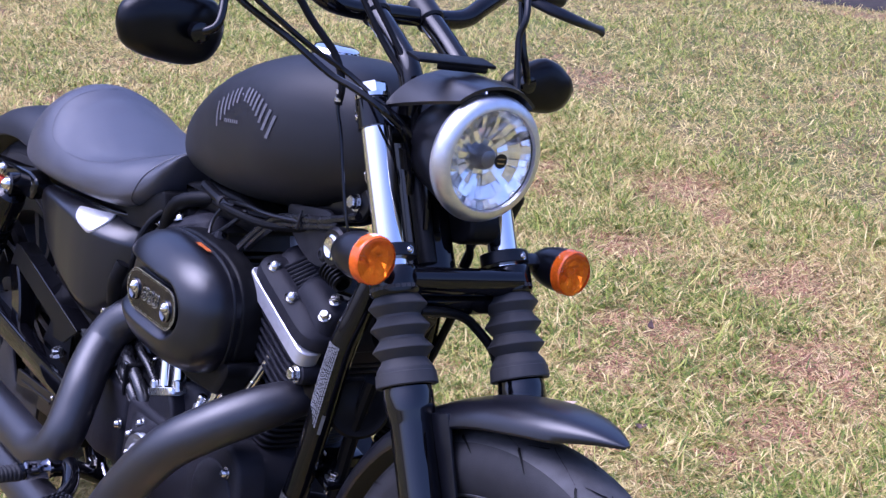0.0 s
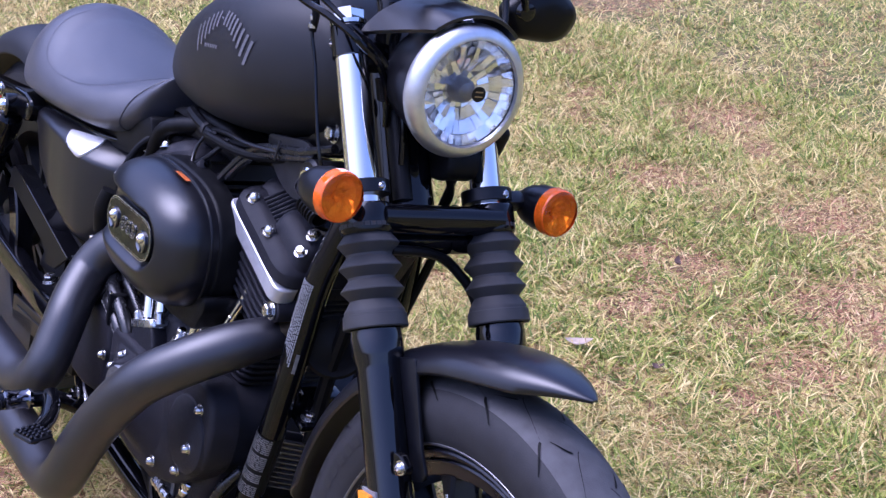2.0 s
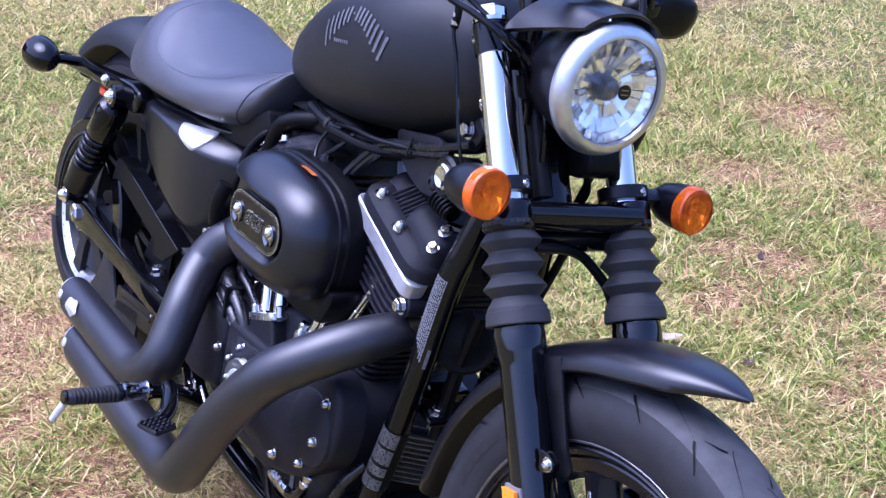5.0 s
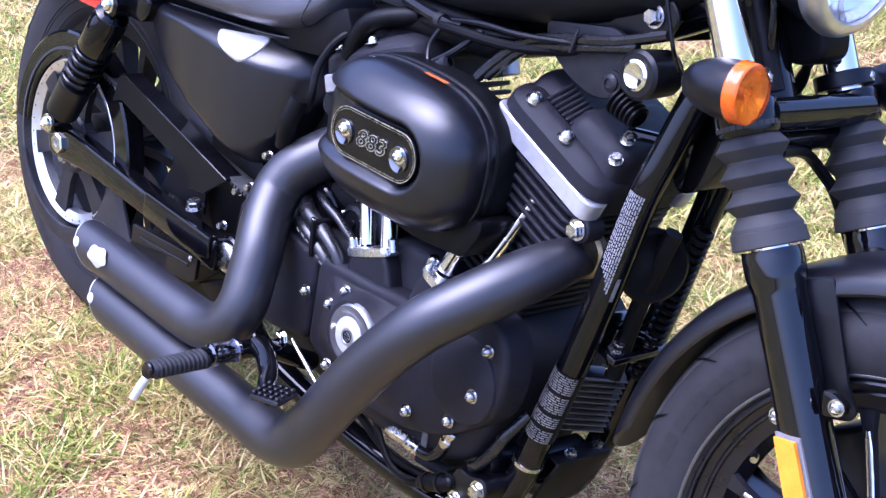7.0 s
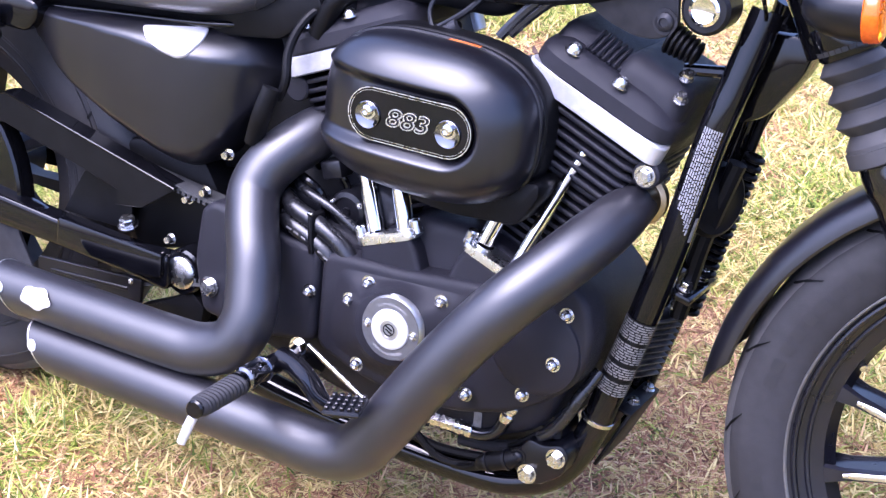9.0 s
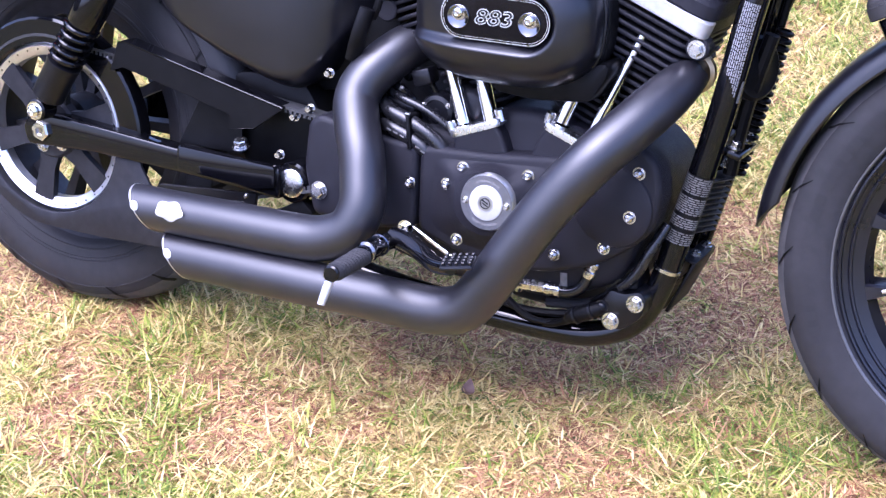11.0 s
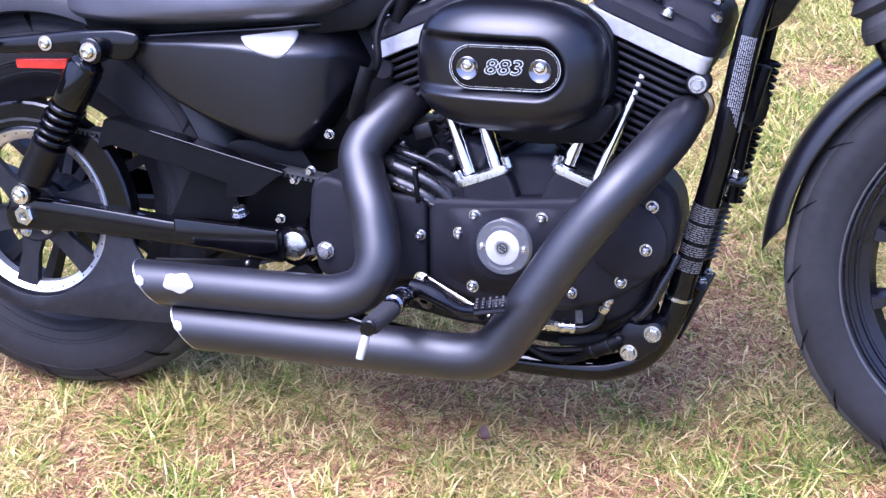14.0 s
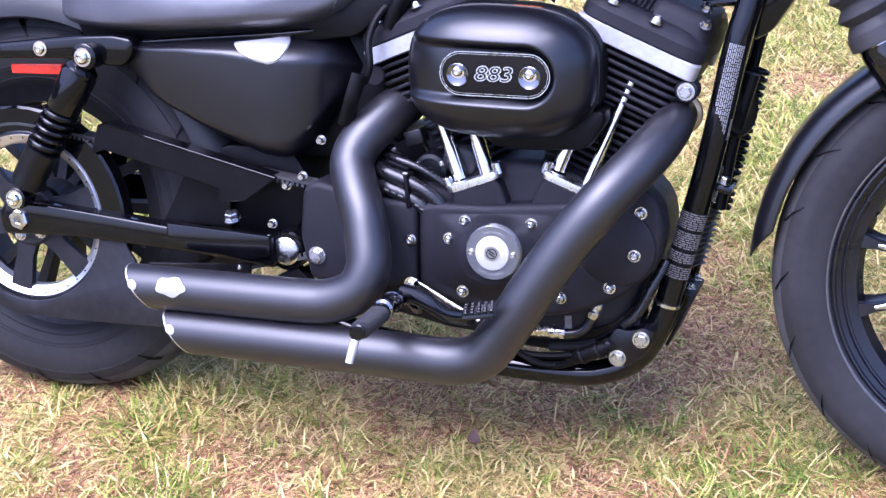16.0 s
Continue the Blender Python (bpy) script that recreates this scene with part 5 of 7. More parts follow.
for name, mat, off, dy in (("numerals", BRUSHED, 0.0010, 0.0050), ("numeral_fill", SATIN, -0.0004, 0.0058)):
    me = text_mesh("883", 0.030, 0.0003, off)
    me.transform(Matrix(((1, 0.2, 0, 0), (0, 1, 0, 0), (0, 0, 1, 0), (0, 0, 0, 1))))
    me.materials.append(mat)
    num = new(name, me)
    num.parent = ac
    num.matrix_basis = Matrix.Translation((0.826, FACE_Y - dy, 0.609)) @ Matrix.Rotation(radians(90), 4, "X") @ Matrix.Diagonal((1.24, 0.96, 1.0, 1))
    if off > 0:
        tagged(num, "silver outlined 883 numerals")
# lower snorkel
bm = bmesh.new()
slab(bm, [(0.785, 0.525), (0.966, 0.556), (0.968, 0.538), (0.944, 0.498), (0.86, 0.491), (0.80, 0.496)], -0.137, -0.08, 0.006, 2, 0.012)
part("snorkel", bm, PLASTIC, ac)
# label on top of the cover
bm = bmesh.new()
rows = [[bm.verts.new((0.838 + 0.010 * k, y, 0.6994 - 0.0002 * k - 0.00006 * k * k)) for k in range(5)] for y in (-0.141, -0.149)]
for k in range(4):
    bm.faces.new((rows[0][k], rows[0][k + 1], rows[1][k + 1], rows[1][k]))
part("caution_label", bm, ORANGE_PAINT, ac, "small orange caution label", smooth=0)

# -- exhaust --
def pipe(path, name, label):
    bm = bmesh.new()
    tube(bm, path, 0.0335, 36, 8, caps=False)
    pp = part(name, bm, PIPE, bike, label, smooth=60)
    return pp


FRONT_PIPE = [(1.060, -0.055, 0.540, 0.024), (1.055, -0.095, 0.531, 0.0300), (1.044, -0.138, 0.514, 0.0330), (1.022, -0.182, 0.486, 0.0335), (0.985, -0.222, 0.443, 0.0335), (0.935, -0.242, 0.376, 0.0335), (0.890, -0.252, 0.306, 0.0335), (0.858, -0.254, 0.255, 0.0335), (0.825, -0.253, 0.216, 0.034), (0.780, -0.251, 0.202, 0.034), (0.70, -0.248, 0.201, 0.034), (0.52, -0.240, 0.199, 0.034), (0.350, -0.231, 0.196, 0.034)]
REAR_PIPE = [(0.648, -0.030, 0.540, 0.027), (0.641, -0.056, 0.536, 0.0320), (0.627, -0.088, 0.524, 0.0335), (0.607, -0.116, 0.502, 0.0335), (0.592, -0.134, 0.478, 0.0335), (0.589, -0.148, 0.455, 0.0335), (0.599, -0.164, 0.435, 0.0335), (0.611, -0.179, 0.415, 0.0335), (0.624, -0.192, 0.393, 0.0335), (0.634, -0.205, 0.363, 0.0335), (0.642, -0.221, 0.322, 0.0335), (0.626, -0.231, 0.287, 0.0335), (0.584, -0.234, 0.268, 0.0335), (0.53, -0.234, 0.264, 0.0335), (0.42, -0.230, 0.262, 0.0335), (0.285, -0.224, 0.259, 0.0335)]
for path, name in ((FRONT_PIPE, "front_exhaust"), (REAR_PIPE, "rear_exhaust")):
    pp = pipe(path, name, "matte black staggered exhaust pipe")
    # slash-cut tip: outer and inner skin, cut aslant, with a bare edge
    end, before, skin = Vector(path[-1][:3]), Vector(path[-2][:3]), path[-1][3] + 0.0001
    d = (end - before).normalized()
    upv = (Vector((0, 0, 1)) - d * d.z).normalized()
    sv = d.cross(upv)

    def cut_ring(r, extra=0.0):
        return [end + (upv * math.cos(2 * math.pi * k / 40) + sv * math.sin(2 * math.pi * k / 40)) * r + d * (0.013 + 0.025 * math.cos(2 * math.pi * k / 40) + extra) for k in range(40)]

    def straight(r, a):
        return [end + (upv * math.cos(2 * math.pi * k / 40) + sv * math.sin(2 * math.pi * k / 40)) * r + d * a for k in range(40)]

    bm = bmesh.new()
    loft(bm, [straight(skin, -0.03), straight(skin + 0.0001, -0.010), cut_ring(skin + 0.0001), cut_ring(0.0325), straight(0.0315, -0.03), straight(0.030, -0.12)], caps=False)
    part("muffler_tip", bm, PIPE, pp, "slash-cut black tip", smooth=50)
    bm = bmesh.new()
    loft(bm, [cut_ring(0.0343, -0.0015), cut_ring(0.0343, 0.0008), cut_ring(0.0322, 0.0008), cut_ring(0.0322, -0.0015)], caps=False)
    part("tip_edge", bm, SILVER, pp, "bare metal tip edge")
    bm = bmesh.new()
    lathe(bm, end + d * 0.017 + Vector((0, -0.0318, 0.0105)), (0, -0.95, 0.30), [(0, 0), (0, 0.0085), (0.002, 0.0085), (0.0035, 0.0055), (0.0035, 0)], 20, squash=(0.75, 1))
    part("tip_rivet", bm, FACED, pp)
    # header flange
    bm = bmesh.new()
    h = Vector(path[0][:3])
    lathe(bm, h + Vector((0, 0.01, 0.002)), (0, -1, 0), [(0, 0.02), (0, 0.031), (0.010, 0.031), (0.012, 0.025), (0.03, 0.022)], 24)
    part("header_flange", bm, HEATED, pp, "heat-tinted header flange")
bm = bmesh.new()
p = Vector((0.336, -0.2635, 0.273))
rim = [(p.x + (0.0245 + 0.0016 * math.cos(5 * g + 0.6)) * math.cos(g), p.z + (0.0138 + 0.0016 * math.cos(5 * g + 0.6)) * math.sin(g)) for g in (2 * math.pi * k / 48 for k in range(48))]
loft(bm, [[Vector((x + (p.x - x) * f, p.y + 0.0022 - 0.0036 * math.sin(f * 1.4) + (14.0 * (z - p.z) ** 2 + 0.30 * (z - p.z)) * (1 - f), z + (p.z - z) * f)) for x, z in rim] for f in (0.0, 0.08, 0.3, 0.6, 0.97)])
part("pipe_badge", bm, FACED, bike, "small bright scalloped oval badge")

# -- frame --
for s in (-1, 1):
    bm = bmesh.new()
    tube(bm, [(1.166, s * 0.044, 0.780), (1.150, s * 0.058, 0.70), (1.136, s * 0.066, 0.640), (1.112, s * 0.067, 0.510), (1.090, s * 0.067, 0.410), (1.064, s * 0.068, 0.307), (1.048, s * 0.067, 0.245), (1.020, s * 0.068, 0.184), (0.975, s * 0.072, 0.152), (0.90, s * 0.080, 0.142), (0.70, s * 0.088, 0.155), (0.52, s * 0.09, 0.19), (0.47, s * 0.09, 0.27)], 0.0190, 18, 6)
    part("frame_tube", bm, GLOSS, bike, "gloss black frame down tube")
bm = bmesh.new()
tube(bm, [(1.13, 0, 0.86), (1.00, 0, 0.80), (0.80, 0, 0.765), (0.62, 0, 0.72)], 0.026, 16)
part("frame_backbone", bm, GLOSS, bike)
# gusset plates by the neck
for s in (-1, 1):
    bm = bmesh.new()
    slab(bm, [(0.945, 0.785), (0.960, 0.777), (1.051, 0.793), (1.108, 0.812), (1.120, 0.840), (1.090, 0.870), (1.065, 0.888), (1.046, 0.880), (1.034, 0.846), (1.030, 0.815), (0.99, 0.800)], s * 0.050, s * 0.044, 0.002, 1, 0.012)
    part("neck_gusset", bm, SATIN, bike)
bolts([(1.086, -0.052, 0.834)], 0.010, 0.010, "hex")
bolts([(1.146, -0.110, 0.967), (1.142, -0.076, 0.887)], 0.0095, 0.006, "button", CHROME)
# stickers: rows of plain bars that wrap the tube
TUBE = smooth_line([(1.150, -0.058, 0.70), (1.136, -0.066, 0.640), (1.112, -0.067, 0.510), (1.090, -0.067, 0.410), (1.064, -0.068, 0.307), (1.048, -0.067, 0.245)], 24)


def on_tube(z, ang, r):
    """A point on the right down tube's skin at a height, turned round it from the side that looks outwards."""
    k = min(range(1, len(TUBE) - 1), key=lambda i: abs(TUBE[i].z - z))
    d = (TUBE[k + 1] - TUBE[k - 1]).normalized()
    o = TUBE[k] + d * ((z - TUBE[k].z) / d.z)
    f = Vector((0.15, -1, 0.0))
    f = (f - d * f.dot(d)).normalized()
    return o + (f * math.cos(ang) + d.cross(f) * math.sin(ang)) * r


def tube_label(z0, z1, rows, w, gap, r, mat, label, ragged):
    """Print on the tube: rows of short bars along it."""
    bm = bmesh.new()
    rn = random.Random(9)
    for i in range(rows):
        ang = (i - (rows - 1) / 2) * gap
        z, stop = z0, z1 + (z0 - z1) * ragged * (0.7 * i / rows + 0.3 * rn.random())
        while z > stop:
            ln = 0.002 + 0.006 * rn.random()
            e = max(z - ln, stop)
            v = [bm.verts.new(on_tube(q, ang + s, r)) for q, s in ((z, -w / 2), (z, w / 2), (e, w / 2), (e, -w / 2))]
            bm.faces.new(v)
            z = e - 0.0012
    part("frame_label", bm, mat, bike, label, smooth=0)


def tube_lines(z0, z1, r, mat, label):
    """Fine lines of print across the tube, broken into words."""
    bm = bmesh.new()
    rn = random.Random(int(z0 * 1000))
    z = z0
    while z > z1:
        ang = -1.15
        while ang < 1.15:
            e = min(ang + 0.15 + 0.5 * rn.random(), 1.2)
            for k in range(3):
                a, b = ang + (e - ang) * k / 3, ang + (e - ang) * (k + 1) / 3
                bm.faces.new([bm.verts.new(on_tube(q, g, r)) for q, g in ((z, a), (z, b), (z - 0.0019, b), (z - 0.0019, a))])
            ang = e + 0.05 + 0.06 * rn.random()
        z -= 0.0031
    bmesh.ops.remove_doubles(bm, verts=bm.verts, dist=0.0002)
    part("frame_label", bm, mat, bike, label, smooth=0)


tube_label(0.648, 0.515, 8, 0.100, 0.150, 0.0197, WHITE_PRINT, "pale safety label kept as plain bars", 0.45)
for z0, z1 in ((0.405, 0.382), (0.376, 0.354), (0.346, 0.331), (0.325, 0.307)):
    tube_lines(z0, z1, 0.0202, FADED, "worn grey label kept as plain bars")
bm = bmesh.new()
lathe(bm, (1.0892, -0.0672, 0.407), Vector((1.064 - 1.090, -0.001, 0.307 - 0.410)), [(0, 0.0194), (0.103, 0.0194)], 24)
part("tube_wrap", bm, PLASTIC, bike)
# clamp band on the tube; its white highlight is put into the steel colour
bm = bmesh.new()
lathe(bm, (1.0535, -0.0672, 0.2660), (-0.25, 0, -0.97), [(0, 0.0188), (0.0006, 0.0208), (0.0055, 0.0208), (0.0061, 0.0188)], 24)
part("tube_band", bm, STEEL, bike, "narrow clamp band, its highlight put into bright steel")
bm = bmesh.new()
bm.faces.new([bm.verts.new(on_tube(z, g, 0.0197)) for z, g in ((0.546, -0.85), (0.546, -1.10), (0.516, -1.10), (0.516, -0.85))])
part("frame_label", bm, FADED, bike, "small pale label strip", smooth=0)
# lower frame bracket with bright bolts, brake line fittings
bm = bmesh.new()
slab(bm, [(0.972, 0.206), (0.987, 0.234), (1.006, 0.229), (1.032, 0.238), (1.043, 0.225), (1.037, 0.199), (1.004, 0.173), (0.974, 0.183)], -0.118, -0.066, 0.003, 2, 0.010)
part("engine_mount", bm, SATIN, bike, "black front engine mount")
bolts([(1.026, -0.119, 0.219), (0.992, -0.119, 0.187)], 0.0095, 0.009, "hex")
bm = bmesh.new()
tube(bm, [(0.900, -0.113, 0.2150), (0.922, -0.114, 0.2155), (0.938, -0.114, 0.222), (0.947, -0.113, 0.233), (0.952, -0.112, 0.248)], 0.0085, 12)
part("oil_line", bm, HOSE, bike)
bm = bmesh.new()
lathe(bm, (0.853, -0.111, 0.2135), (1, 0, 0.06), [(0, 0.006), (0, 0.0088), (0.012, 0.0088), (0.013, 0.0075), (0.015, 0.0096), (0.033, 0.0096), (0.034, 0.007)], 6)
tube(bm, [(0.856, -0.111, 0.2135), (0.846, -0.109, 0.211), (0.842, -0.104, 0.203)], 0.0075, 10, 3)
part("hose_union", bm, STEEL, bike, "zinc hex hose union", smooth=25)
bm = bmesh.new()
box(bm, (0.9155, -0.1132, 0.2310), (0.0105, 0.0012, 0.0235), Euler((0, -0.06, 0)).to_matrix())
part("case_tag", bm, FADED, bike, "small pale tag on the engine case")
for a, b in (((0.886, -0.113, 0.2152), (0.909, -0.113, 0.2155)), ((0.951, -0.112, 0.243), (0.960, -0.110, 0.267))):
    bm = bmesh.new()
    dd = (Vector(b) - Vector(a))
    lathe(bm, a, dd, [(0, 0.009), (0.006, 0.0105), (0.010, 0.0105), (0.012, 0.009), (0.016, 0.009), (0.018, 0.0105), (0.024, 0.0105), (0.026, 0.009), (dd.length, 0.009)], 16)
    part("hose_fitting", bm, STEEL, bike, "bright crimped hose fitting")
bm = bmesh.new()
tube(bm, [(0.980, -0.116, 0.206, 0.008), (0.966, -0.118, 0.1975, 0.0115), (0.948, -0.119, 0.189, 0.0115), (0.932, -0.118, 0.181, 0.0105), (0.924, -0.116, 0.173, 0.006), (0.905, -0.112, 0.163, 0.0045), (0.886, -0.105, 0.157, 0.0045)], n=12, steps=4)
plug = part("stand_switch_plug", bm, PLASTIC, bike, "black rubber plug on a cable")
for x, z in ((0.962, 0.1955), (0.938, 0.184)):
    bm = bmesh.new()
    lathe(bm, (x, -0.1185, z), (0.88, 0, 0.47), [(0, 0.011), (0, 0.0132), (0.004, 0.0132), (0.004, 0.011)], 16)
    part("ridge", bm, SATIN, plug)
bolts([(0.977, -0.119, 0.206)], 0.0075, 0.006, "button", SATIN)
bm = bmesh.new()
tube(bm, [(1.040, -0.08, 0.305), (1.015, -0.095, 0.262), (0.985, -0.10, 0.228), (0.955, -0.10, 0.205)], 0.0035, 8)
tube(bm, [(0.76, -0.09, 0.19), (0.84, -0.10, 0.172), (0.92, -0.10, 0.178), (0.985, -0.10, 0.20)], 0.006, 8)
tube(bm, [(0.78, -0.09, 0.215), (0.86, -0.11, 0.165), (0.92, -0.10, 0.165)], 0.005, 8)
part("brake_line", bm, PLASTIC, bike)

# oil cooler between the tubes
COOL = Matrix.Rotation(radians(-32), 3, "Z") @ Matrix.Rotation(radians(14), 3, "Y")
bm = bmesh.new()
box(bm, (1.074, -0.006, 0.348), (0.020, 0.054, 0.086), COOL, 0.003)
cool = part("oil_cooler", bm, SATIN, bike, "black finned oil cooler")
for k in range(10):
    bm = bmesh.new()
    c = Vector((1.076, -0.006, 0.348)) + Vector((0.242, 0, 0.970)) * (-0.040 + 0.0089 * k)
    box(bm, c, (0.027, 0.064, 0.0017), COOL)
    part("cooler_fin", bm, FINS, cool, smooth=0)
bm = bmesh.new()
box(bm, (1.112, 0.0, 0.437), (0.05, 0.10, 0.010), Euler((0, radians(14), 0)).to_matrix(), 0.003)
box(bm, (1.104, -0.01, 0.456), (0.034, 0.06, 0.034), Euler((0, radians(14), 0)).to_matrix(), 0.006)
part("cooler_bracket", bm, GLOSS, cool)
bolts([(1.122, -0.034, 0.442), (1.122, 0.026, 0.442)], 0.008, 0.009, "hex", axis=(0.25, 0, 0.97), parent=cool)
bolts([(1.108, -0.026, 0.412), (1.108, 0.018, 0.412)], 0.0045, 0.020, "hex", axis=(0.25, 0, 0.97), parent=cool)
# horn
bm = bmesh.new()
lathe(bm, (1.135, -0.02, 0.552), (0.88, -0.44, 0.1), [(-0.03, 0), (-0.03, 0.02), (-0.012, 0.030), (-0.008, 0.044), (0.004, 0.045), (0.008, 0.040), (0.006, 0.030), (0.012, 0.014), (0.012, 0)], 36)
part("horn", bm, PLASTIC, bike, "round black horn")
# regulator panel behind the neck
bm = bmesh.new()
slab(bm, [(1.150, 0.755), (1.222, 0.755), (1.210, 0.710), (1.178, 0.660), (1.150, 0.645), (1.135, 0.66)], -0.024, 0.03, 0.004, 2, 0.01)
part("regulator_cover", bm, GLOSS, bike)
bm = bmesh.new()
tube(bm, [(1.155, -0.02, 0.60), (1.13, -0.02, 0.50), (1.115, -0.02, 0.40)], 0.011, 10)
part("conduit", bm, PLASTIC, bike)
for k in range(20):
    bm = bmesh.new()
    c = Vector((1.160, 0.030, 0.60)) + Vector((-0.22, 0, -0.975)) * (0.011 * k)
    lathe(bm, c, (-0.26, 0, -0.965), [(0, 0.009), (0.002, 0.013), (0.006, 0.013), (0.008, 0.009)], 12)
    part("conduit_rib", bm, PLASTIC, bike)

# -- foot controls --
bm = bmesh.new()
tube(bm, [(0.684, -0.125, 0.240, 0.014), (0.694, -0.170, 0.262, 0.0135), (0.699, -0.220, 0.284, 0.013), (0.697, -0.262, 0.286, 0.0125), (0.696, -0.290, 0.285, 0.0135), (0.695, -0.312, 0.284, 0.0135)], n=16, steps=3)
peg = part("foot_peg", bm, GLOSS, bike, "right foot peg with rubber sleeve")
bm = bmesh.new()
rows = []
for k in range(53):
    f = k / 52
    y = -0.306 - 0.086 * f
    end = min(1.0, 0.80 + 3.0 * min(f, 1 - f))
    ridge = 0.0011 * (1 if k % 4 in (1, 2) else -1) if 4 < k < 47 else 0.0
    w, h = (0.0150 - 0.0015 * f) * end, (0.0118 - 0.001 * f) * end
    ring = []
    for i in range(24):
        a = 2 * math.pi * i / 24
        e = ridge if math.sin(a) > -0.3 else 0.0
        ring.append(Vector((0.695 + (w + e) * math.copysign(abs(math.cos(a)) ** 0.8, math.cos(a)), y, 0.283 - 0.002 * f + (h + e) * math.copysign(abs(math.sin(a)) ** 0.8, math.sin(a)))))
    rows.append(ring)
loft(bm, rows)
part("peg_rubber", bm, RUBBER, peg, "ribbed black rubber sleeve", smooth=25)
bm = bmesh.new()
lathe(bm, (0.6945, -0.3915, 0.2812), (0, -1, 0), [(0, 0.0), (0, 0.0125), (0.003, 0.0128), (0.005, 0.0105), (0.005, 0)], 24, squash=(1, 0.85))
part("end_cap", bm, GLOSS, peg)
bm = bmesh.new()
tube(bm, [(0.692, -0.386, 0.278, 0.0055), (0.689, -0.396, 0.260, 0.0062), (0.686, -0.405, 0.240, 0.0052)], n=12, steps=2)
part("feeler", bm, FACED, peg, "bare metal peg feeler")
bm = bmesh.new()
box(bm, (0.696, -0.276, 0.287), (0.026, 0.028, 0.022), None, 0.005, 3)
lathe(bm, (0.697, -0.262, 0.287), (0, -1, 0), [(0, 0.010), (0, 0.0155), (0.005, 0.0160), (0.008, 0.0140), (0.030, 0.0135), (0.034, 0.0155), (0.042, 0.0150), (0.044, 0.011)], 24)
part("peg_clevis", bm, DARKCHROME, peg, "dark polished peg joint")
bolts([(0.698, -0.191, 0.292)], 0.009, 0.009, "hex", CHROME)
# brake lever and pad
bm = bmesh.new()
tube(bm, [(0.700, -0.232, 0.292, 0.0135), (0.728, -0.240, 0.290, 0.0135), (0.760, -0.256, 0.283, 0.0130), (0.792, -0.282, 0.281, 0.0115), (0.825, -0.300, 0.287, 0.0105)], n=16, steps=5)
lever = part("brake_lever", bm, GLOSS, bike, "black rear brake lever")
bm = bmesh.new()
box(bm, (0.839, -0.307, 0.299), (0.046, 0.040, 0.008), Euler((0.10, -0.12, 0.25)).to_matrix(), 0.004)
pad = part("brake_pad", bm, SATIN, lever, "studded brake pedal pad")
for i in range(5):
    for j in range(4):
        bm = bmesh.new()
        c = Vector((0.839, -0.307, 0.3045)) + Euler((0.10, -0.12, 0.25)).to_matrix() @ Vector((-0.018 + 0.009 * i, -0.0145 + 0.0097 * j, 0.0005))
        box(bm, c, (0.005, 0.006, 0.004), Euler((0.10, -0.12, 0.25)).to_matrix(), 0.001, 1)
        part("pad_stud", bm, SATIN, pad)
bm = bmesh.new()
tube(bm, [(0.705, -0.18, 0.292), (0.80, -0.185, 0.245)], 0.0030, 10, 1)
part("brake_rod", bm, STEEL, bike, "bright brake linkage rod")

# -- wiring and plumbing behind the pipes --
hoses = [
    [(0.595, -0.090, 0.456), (0.631, -0.126, 0.445), (0.677, -0.132, 0.430), (0.712, -0.132, 0.411), (0.738, -0.128, 0.380)],
    [(0.595, -0.100, 0.430), (0.635, -0.130, 0.422), (0.665, -0.134, 0.413), (0.697, -0.134, 0.396), (0.716, -0.128, 0.370)],
    [(0.600, -0.085, 0.472), (0.640, -0.112, 0.463), (0.690, -0.116, 0.448), (0.735, -0.112, 0.420)],
]
for k, h in enumerate(hoses):
    bm = bmesh.new()
    tube(bm, h, 0.0112 if k < 2 else 0.0058, 14)
    hose = part("oil_hose", bm, HOSE, bike, "black rubber oil hose")
    if k == 1:
        for x, z in ((0.642, 0.4205), (0.653, 0.4168), (0.664, 0.4130), (0.690, 0.4005), (0.698, 0.3950)):
            bm = bmesh.new()
            box(bm, (x, -0.1452, z), (0.0075, 0.0010, 0.0022), Euler((0, 0.36, 0)).to_matrix())
            part("hose_print", bm, FADED, hose)
bm = bmesh.new()
slab(bm, [(0.669, 0.4465), (0.676, 0.4440), (0.681, 0.396), (0.674, 0.395)], -0.1485, -0.118, 0.002, 2, 0.002)
clip = part("hose_clip", bm, PLASTIC, bike, "black clip holding two hoses")
# small steel piece modelled for the highlight on the clip's top
bm = bmesh.new()
box(bm, (0.6725, -0.146, 0.4475), (0.008, 0.006, 0.004), None, 0.001)
part("clip_glint", bm, STEEL, clip)
bm = bmesh.new()
box(bm, (0.742, -0.06, 0.462), (0.06, 0.08, 0.05), Euler((0, 0.3, 0)).to_matrix(), 0.014, 3)
part("oil_pump_body", bm, CASTGREY, bike)
for pts, r in (([(0.60, -0.09, 0.478), (0.635, -0.105, 0.475), (0.655, -0.10, 0.46), (0.665, -0.09, 0.43)], 0.006), ([(0.61, -0.08, 0.50), (0.65, -0.09, 0.498), (0.68, -0.085, 0.48), (0.69, -0.08, 0.45)], 0.0045)):
    bm = bmesh.new()
    tube(bm, pts, r, 10)
    part("breather_hose", bm, GLOSS, bike)
for c, size, turn in (((0.640, -0.095, 0.448), (0.05, 0.03, 0.018), 0.25), ((0.668, -0.085, 0.492), (0.030, 0.03, 0.024), -0.3)):
    bm = bmesh.new()
    box(bm, c, size, Euler((0, turn, 0)).to_matrix(), 0.004)
    part("connector", bm, SATIN, bike)
